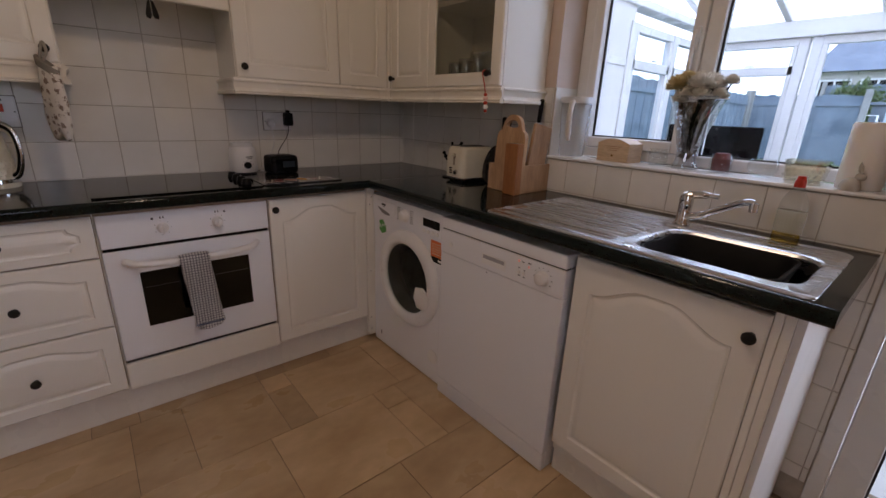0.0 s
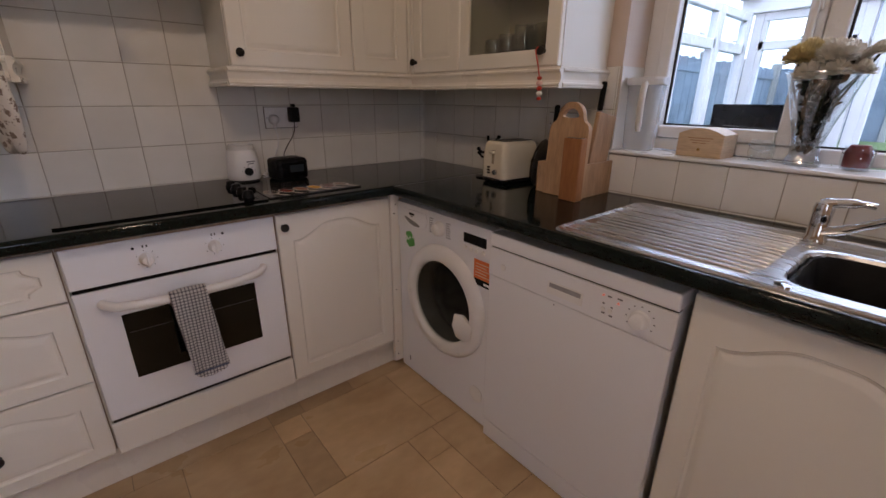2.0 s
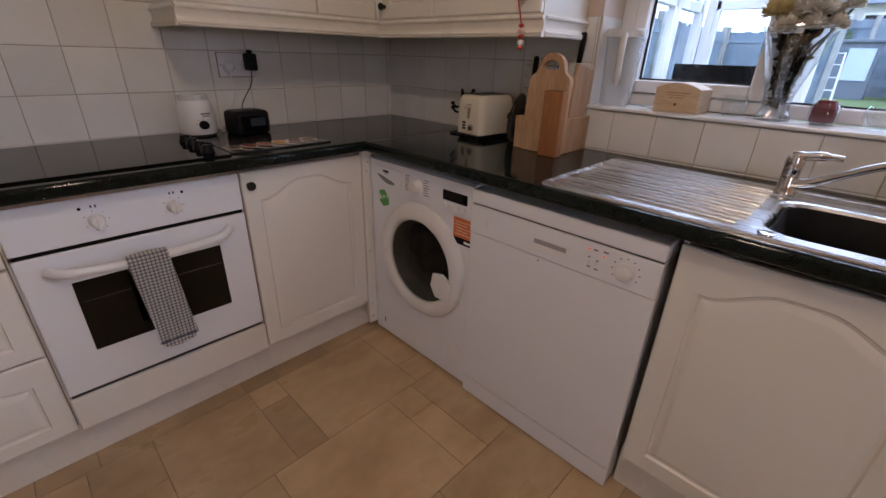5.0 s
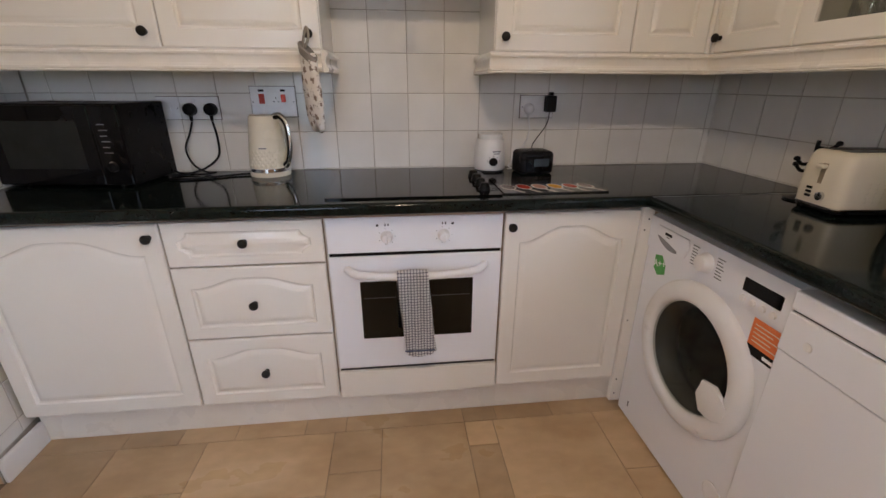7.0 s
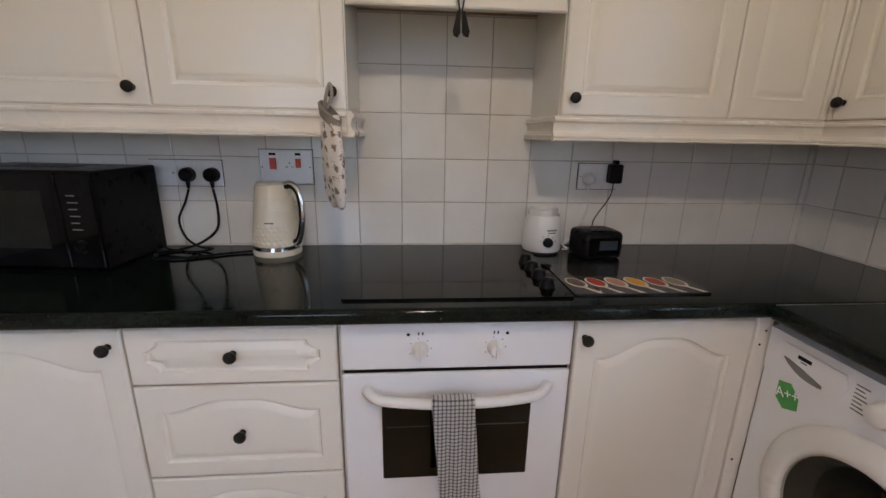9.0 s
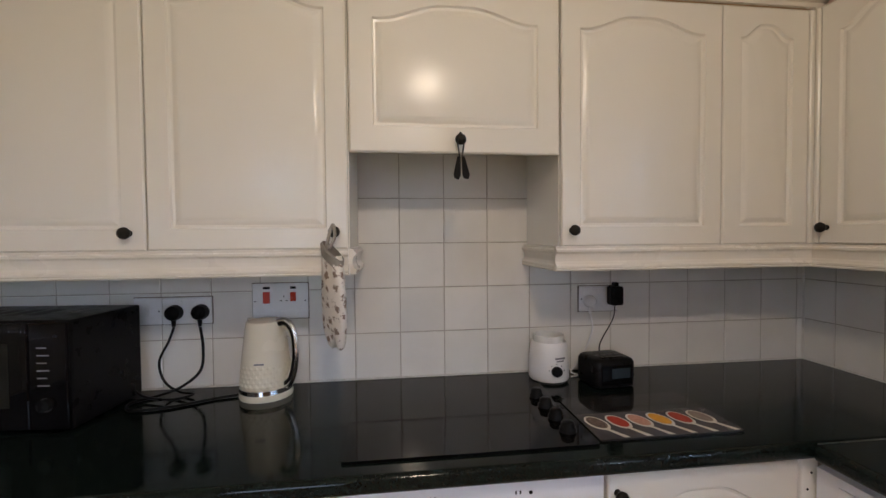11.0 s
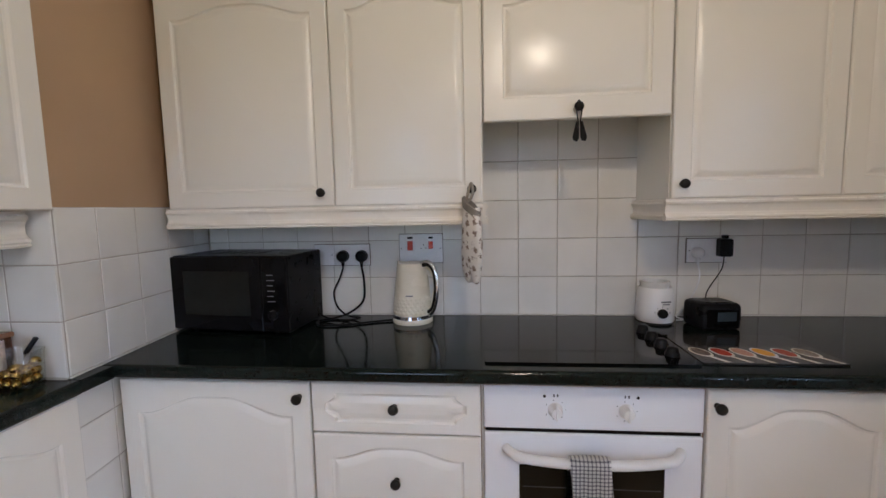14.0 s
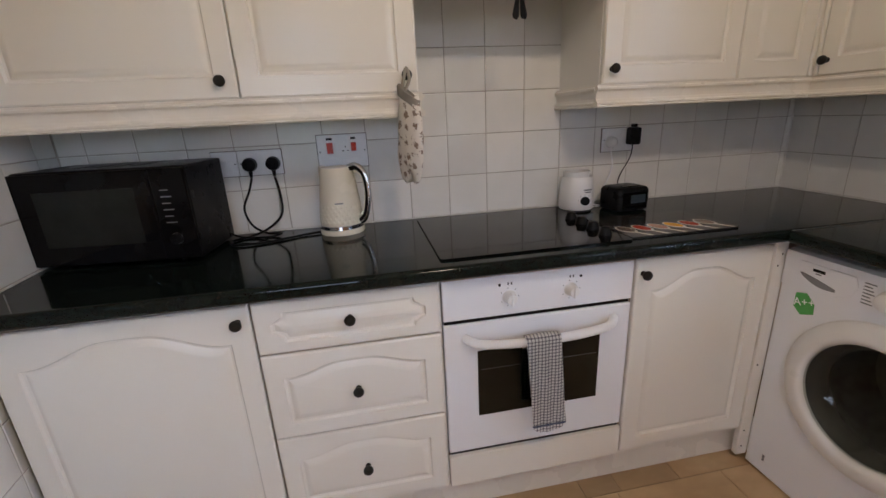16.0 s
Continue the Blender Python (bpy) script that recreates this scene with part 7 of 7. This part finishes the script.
def house(x, y, w, d, eave, ridge, wallm, label, rz=0):
    m = pose(x, y, -0.13, 0, 0, rz)
    t = thing("house", x, y, -0.13, label, "house", rz=rz)
    wl_ = part("wall", box(-d / 2, -w / 2, 0, d / 2, w / 2, eave, m=m), wallm, t)
    bm = bmesh.new()
    e = 0.35
    vs_ = [bm.verts.new(m @ Vector(p)) for p in ((-d / 2 - e, -w / 2 - e, eave - 0.1), (-d / 2 - e, w / 2 + e, eave - 0.1), (d / 2 + e, w / 2 + e, eave - 0.1), (d / 2 + e, -w / 2 - e, eave - 0.1), (0, -w / 2 - e, ridge), (0, w / 2 + e, ridge))]
    for f in ((0, 1, 5, 4), (2, 3, 4, 5), (0, 4, 3), (1, 2, 5), (0, 3, 2, 1)):
        bm.faces.new([vs_[k] for k in f])
    part("roof", bm, ROOFT, t)
    ch_ = part("chimney", box(-0.3, w * 0.2, ridge - 0.6, 0.3, w * 0.2 + 0.7, ridge + 0.8, 0.02, m=m), BRICK, t)
    for k in range(3):
        for z in (0.9, eave - 1.5):
            yy = -w / 2 + w * (k + 0.5) / 3
            wn_ = part("window", box(-d / 2 - 0.04, yy - 0.55, z, -d / 2 - 0.002, yy + 0.55, z + 1.1, 0.01, m=m), PVC, t)
            for s in (-0.26, 0.26):
                part("pane", box(-d / 2 - 0.045, yy + s - 0.22, z + 0.08, -d / 2 - 0.041, yy + s + 0.22, z + 1.02, m=m), BLACKGLOSS, wn_)
    return t


house(27, -0.15, 4.2, 7, 3.75, 5.7, RENDERW, "pale house with a blue-grey slate roof", -8)
house(24, -7.4, 9, 7, 4.4, 6.6, BRICK, "red brick house beyond the garden", 6)
SHED = mat("brown_shed_boards", (0.16, 0.085, 0.06), (0.12, 0.06, 0.045), 0.8, scale=3, fine=0.25, fine_scale=30)
sh = thing("garden_shed", 13.8, -3.0, LAWN, "brown wooden garden shed with a felt roof", "shed")
for k in range(10):
    part("board", box(13.0 + 0.008 * (k % 2), -3.6, LAWN + k * 0.13, 13.03, -2.38, LAWN + 0.125 + k * 0.13, 0.004), SHED, sh)
part("side_wall", box(13.031, -3.6, LAWN, 14.6, -2.38, LAWN + 1.3), SHED, sh)
AX = Matrix(((0, 0, 1, 0), (1, 0, 0, 0), (0, 1, 0, 0), (0, 0, 0, 1)))
part("gable", prism([(-3.6, LAWN + 1.301), (-2.38, LAWN + 1.301), (-2.99, LAWN + 1.53)], 13.004, 13.03, m=AX), SHED, sh)
felt = mat("roof_felt", (0.10, 0.09, 0.09), (0.07, 0.065, 0.065), 0.9)
for s_ in (-1, 1):
    part("roof", prism([(-2.99, LAWN + 1.531), (-2.99, LAWN + 1.575), (-2.99 + s_ * 0.70, LAWN + 1.315), (-2.99 + s_ * 0.70, LAWN + 1.27)], 12.9, 14.7, m=AX), felt, sh)
    part("barge_board", prism([(-2.99, LAWN + 1.50), (-2.99, LAWN + 1.575), (-2.99 + s_ * 0.72, LAWN + 1.315), (-2.99 + s_ * 0.72, LAWN + 1.24)], 12.86, 12.899, m=AX), mat("barge_paint", (0.45, 0.40, 0.38), None, 0.7), sh)
gs = thing("garden_store", 13.4, -1.28, LAWN, "low grey garden store with a pale door", "store")
GREYB = mat("grey_store_boards", (0.14, 0.17, 0.21), (0.10, 0.125, 0.16), 0.75, scale=3, fine=0.2, fine_scale=30)
part("body", box(13.0, -1.68, LAWN, 13.9, -0.86, LAWN + 1.24, 0.01), GREYB, gs)
part("lid", box(12.93, -1.74, LAWN + 1.2405, 13.95, -0.80, LAWN + 1.31, 0.012), GREYB, gs)
part("door", box(12.975, -1.60, LAWN + 0.42, 12.9995, -1.12, LAWN + 1.12, 0.006), mat("pale_store_door", (0.48, 0.55, 0.64), (0.42, 0.50, 0.58), 0.6), gs, "pale blue door")
ca = thing("clothes_airer", 11.0, -1.02, LAWN, "white folded clothes airer standing on the lawn", "clothes airer")
for dx in (-0.10, 0.0, 0.10):
    for y in (-1.25, -0.82):
        part("post", tube([(11.0 + dx * 1.6, y, LAWN), (11.0 + dx * 0.5, y + 0.05, LAWN + 0.98)], 0.014, 6), PVC, ca)
    for z in (0.25, 0.5, 0.75, 0.97):
        part("rung", tube([(11.0 + dx * (1.6 - 1.1 * z), -1.25 + 0.05 * z, LAWN + z), (11.0 + dx * (1.6 - 1.1 * z), -0.82 + 0.05 * z, LAWN + z)], 0.009, 6), PVC, ca)


def folding_chair(x, y, rz):
    m = pose(x, y, LAWN, 0, 0, rz)
    t = thing("folding_chair", x, y, LAWN, "white-framed folding garden chair on the lawn", "chair", "garden chairs", rz=rz)
    for s in (-0.24, 0.24):
        part("leg", tube([m @ Vector((-0.22, s, 0.0)), m @ Vector((0.2, s, 0.58))], 0.014, 8), PVC, t)
        part("leg", tube([m @ Vector((0.22, s, 0.0)), m @ Vector((-0.18, s, 0.58))], 0.014, 8), PVC, t)
        part("arm", tube([m @ Vector((-0.22, s, 0.6)), m @ Vector((0.24, s, 0.6))], 0.018, 8), PVC, t)
        part("back_post", tube([m @ Vector((0.18, s, 0.40)), m @ Vector((0.32, s, 0.98))], 0.014, 8), PVC, t)
    part("seat", box(-0.2, -0.23, 0.39, 0.2, 0.23, 0.41, 0.004, m=m), DARKGREY, t)
    part("back", box(-0.01, -0.23, 0, 0.01, 0.23, 0.5, 0.004, m=m @ pose(0.21, 0, 0.46, 0, 14)), DARKGREY, t)


folding_chair(11.6, -2.42, 100)
folding_chair(11.8, -3.05, 10)
bush = thing("shrub", 14.3, -0.30, LAWN, "leafy green shrub above the garden fence", "shrub")
part("stem", tube(curve([(14.3, -0.30, LAWN), (14.33, -0.26, 1.3), (14.28, -0.33, 2.1)], 5), [0.05] * 6 + [0.03] * 5, 8), STEM, bush)
cr = bmesh.new()
for k in range(3200):
    a, e2 = rf.uniform(0, 2 * math.pi), math.asin(rf.uniform(-0.7, 1))
    rr = rf.uniform(0.55, 1.0) * (0.85 + 0.3 * math.sin(3 * a) * math.cos(2 * e2))
    mm = pose(14.3 + 0.45 * rr * math.cos(a) * math.cos(e2), -0.30 + 0.72 * rr * math.sin(a) * math.cos(e2), 1.80 + 0.72 * rr * math.sin(e2) + 0.08 * math.sin(9 * a), rf.uniform(0, 360), rf.uniform(0, 360), rf.uniform(0, 360))
    s = rf.uniform(0.03, 0.06)
    cr.faces.new([cr.verts.new(mm @ Vector(p)) for p in ((-s, 0, 0), (0, -s * 0.45, 0.004), (s, 0, 0), (0, s * 0.45, 0.004))])
part("crown", cr, mat("shrub_leaf", (0.07, 0.12, 0.035), (0.10, 0.16, 0.05), 0.6, scale=8), bush)

# ---- tiles, last ----
Nm = pose(0, 0, 0)
tile_run(bed_n, Nm, LX - 0.048, -0.001, TOP + 0.004, 1.70, -1.564, 1.2335)
tile_run(bed_p, PM, -0.70, -0.002, 0.1, 1.387, -0.5665, 1.2335)
tile_run(bed_ps, pose(0, -0.70 - 0.0065, 0), RX, LX - 0.001, TOP + 0.004, 1.387, LX - TP, 1.2335)
tile_run(bed_w, pose(RX, 0, 0, 0, 0, 90), -1.9, -0.71, TOP + 0.004, 1.387, -0.866, 1.2335)
tile_run(bed_e, pose(0, 0, 0, 0, 0, -90), 0.002, -W0 - 0.001, TOP + 0.004, 1.387, 0.12, 1.2335)
tile_run(bed_s, pose(0, 0, 0, 0, 0, -90), -W0 + 0.001, -D0 - 0.001, 0.1, WS - 0.008, 1.318, TOP + 0.006)

SEALANT = mat("white_sealant", (0.72, 0.70, 0.66), (0.62, 0.59, 0.54), 0.5, scale=25)
bm = box(-0.004, -0.004, TOP + 0.002, 0.004, 0.004, 1.38, 0.001)
box(LX - 0.045, -0.004, TOP, -0.005, 0.002, TOP + 0.005, 0.001, bm=bm)
box(-0.004, -1.39, TOP, 0.002, -0.005, TOP + 0.005, 0.001, bm=bm)
box(-0.701, -0.003, TOP, -0.005, 0.002, TOP + 0.005, 0.001, bm=bm, m=PM)
tagged(part("trim_sealant", bm, SEALANT), "thin white sealant bead along the worktop", "sealant", kind="structure")
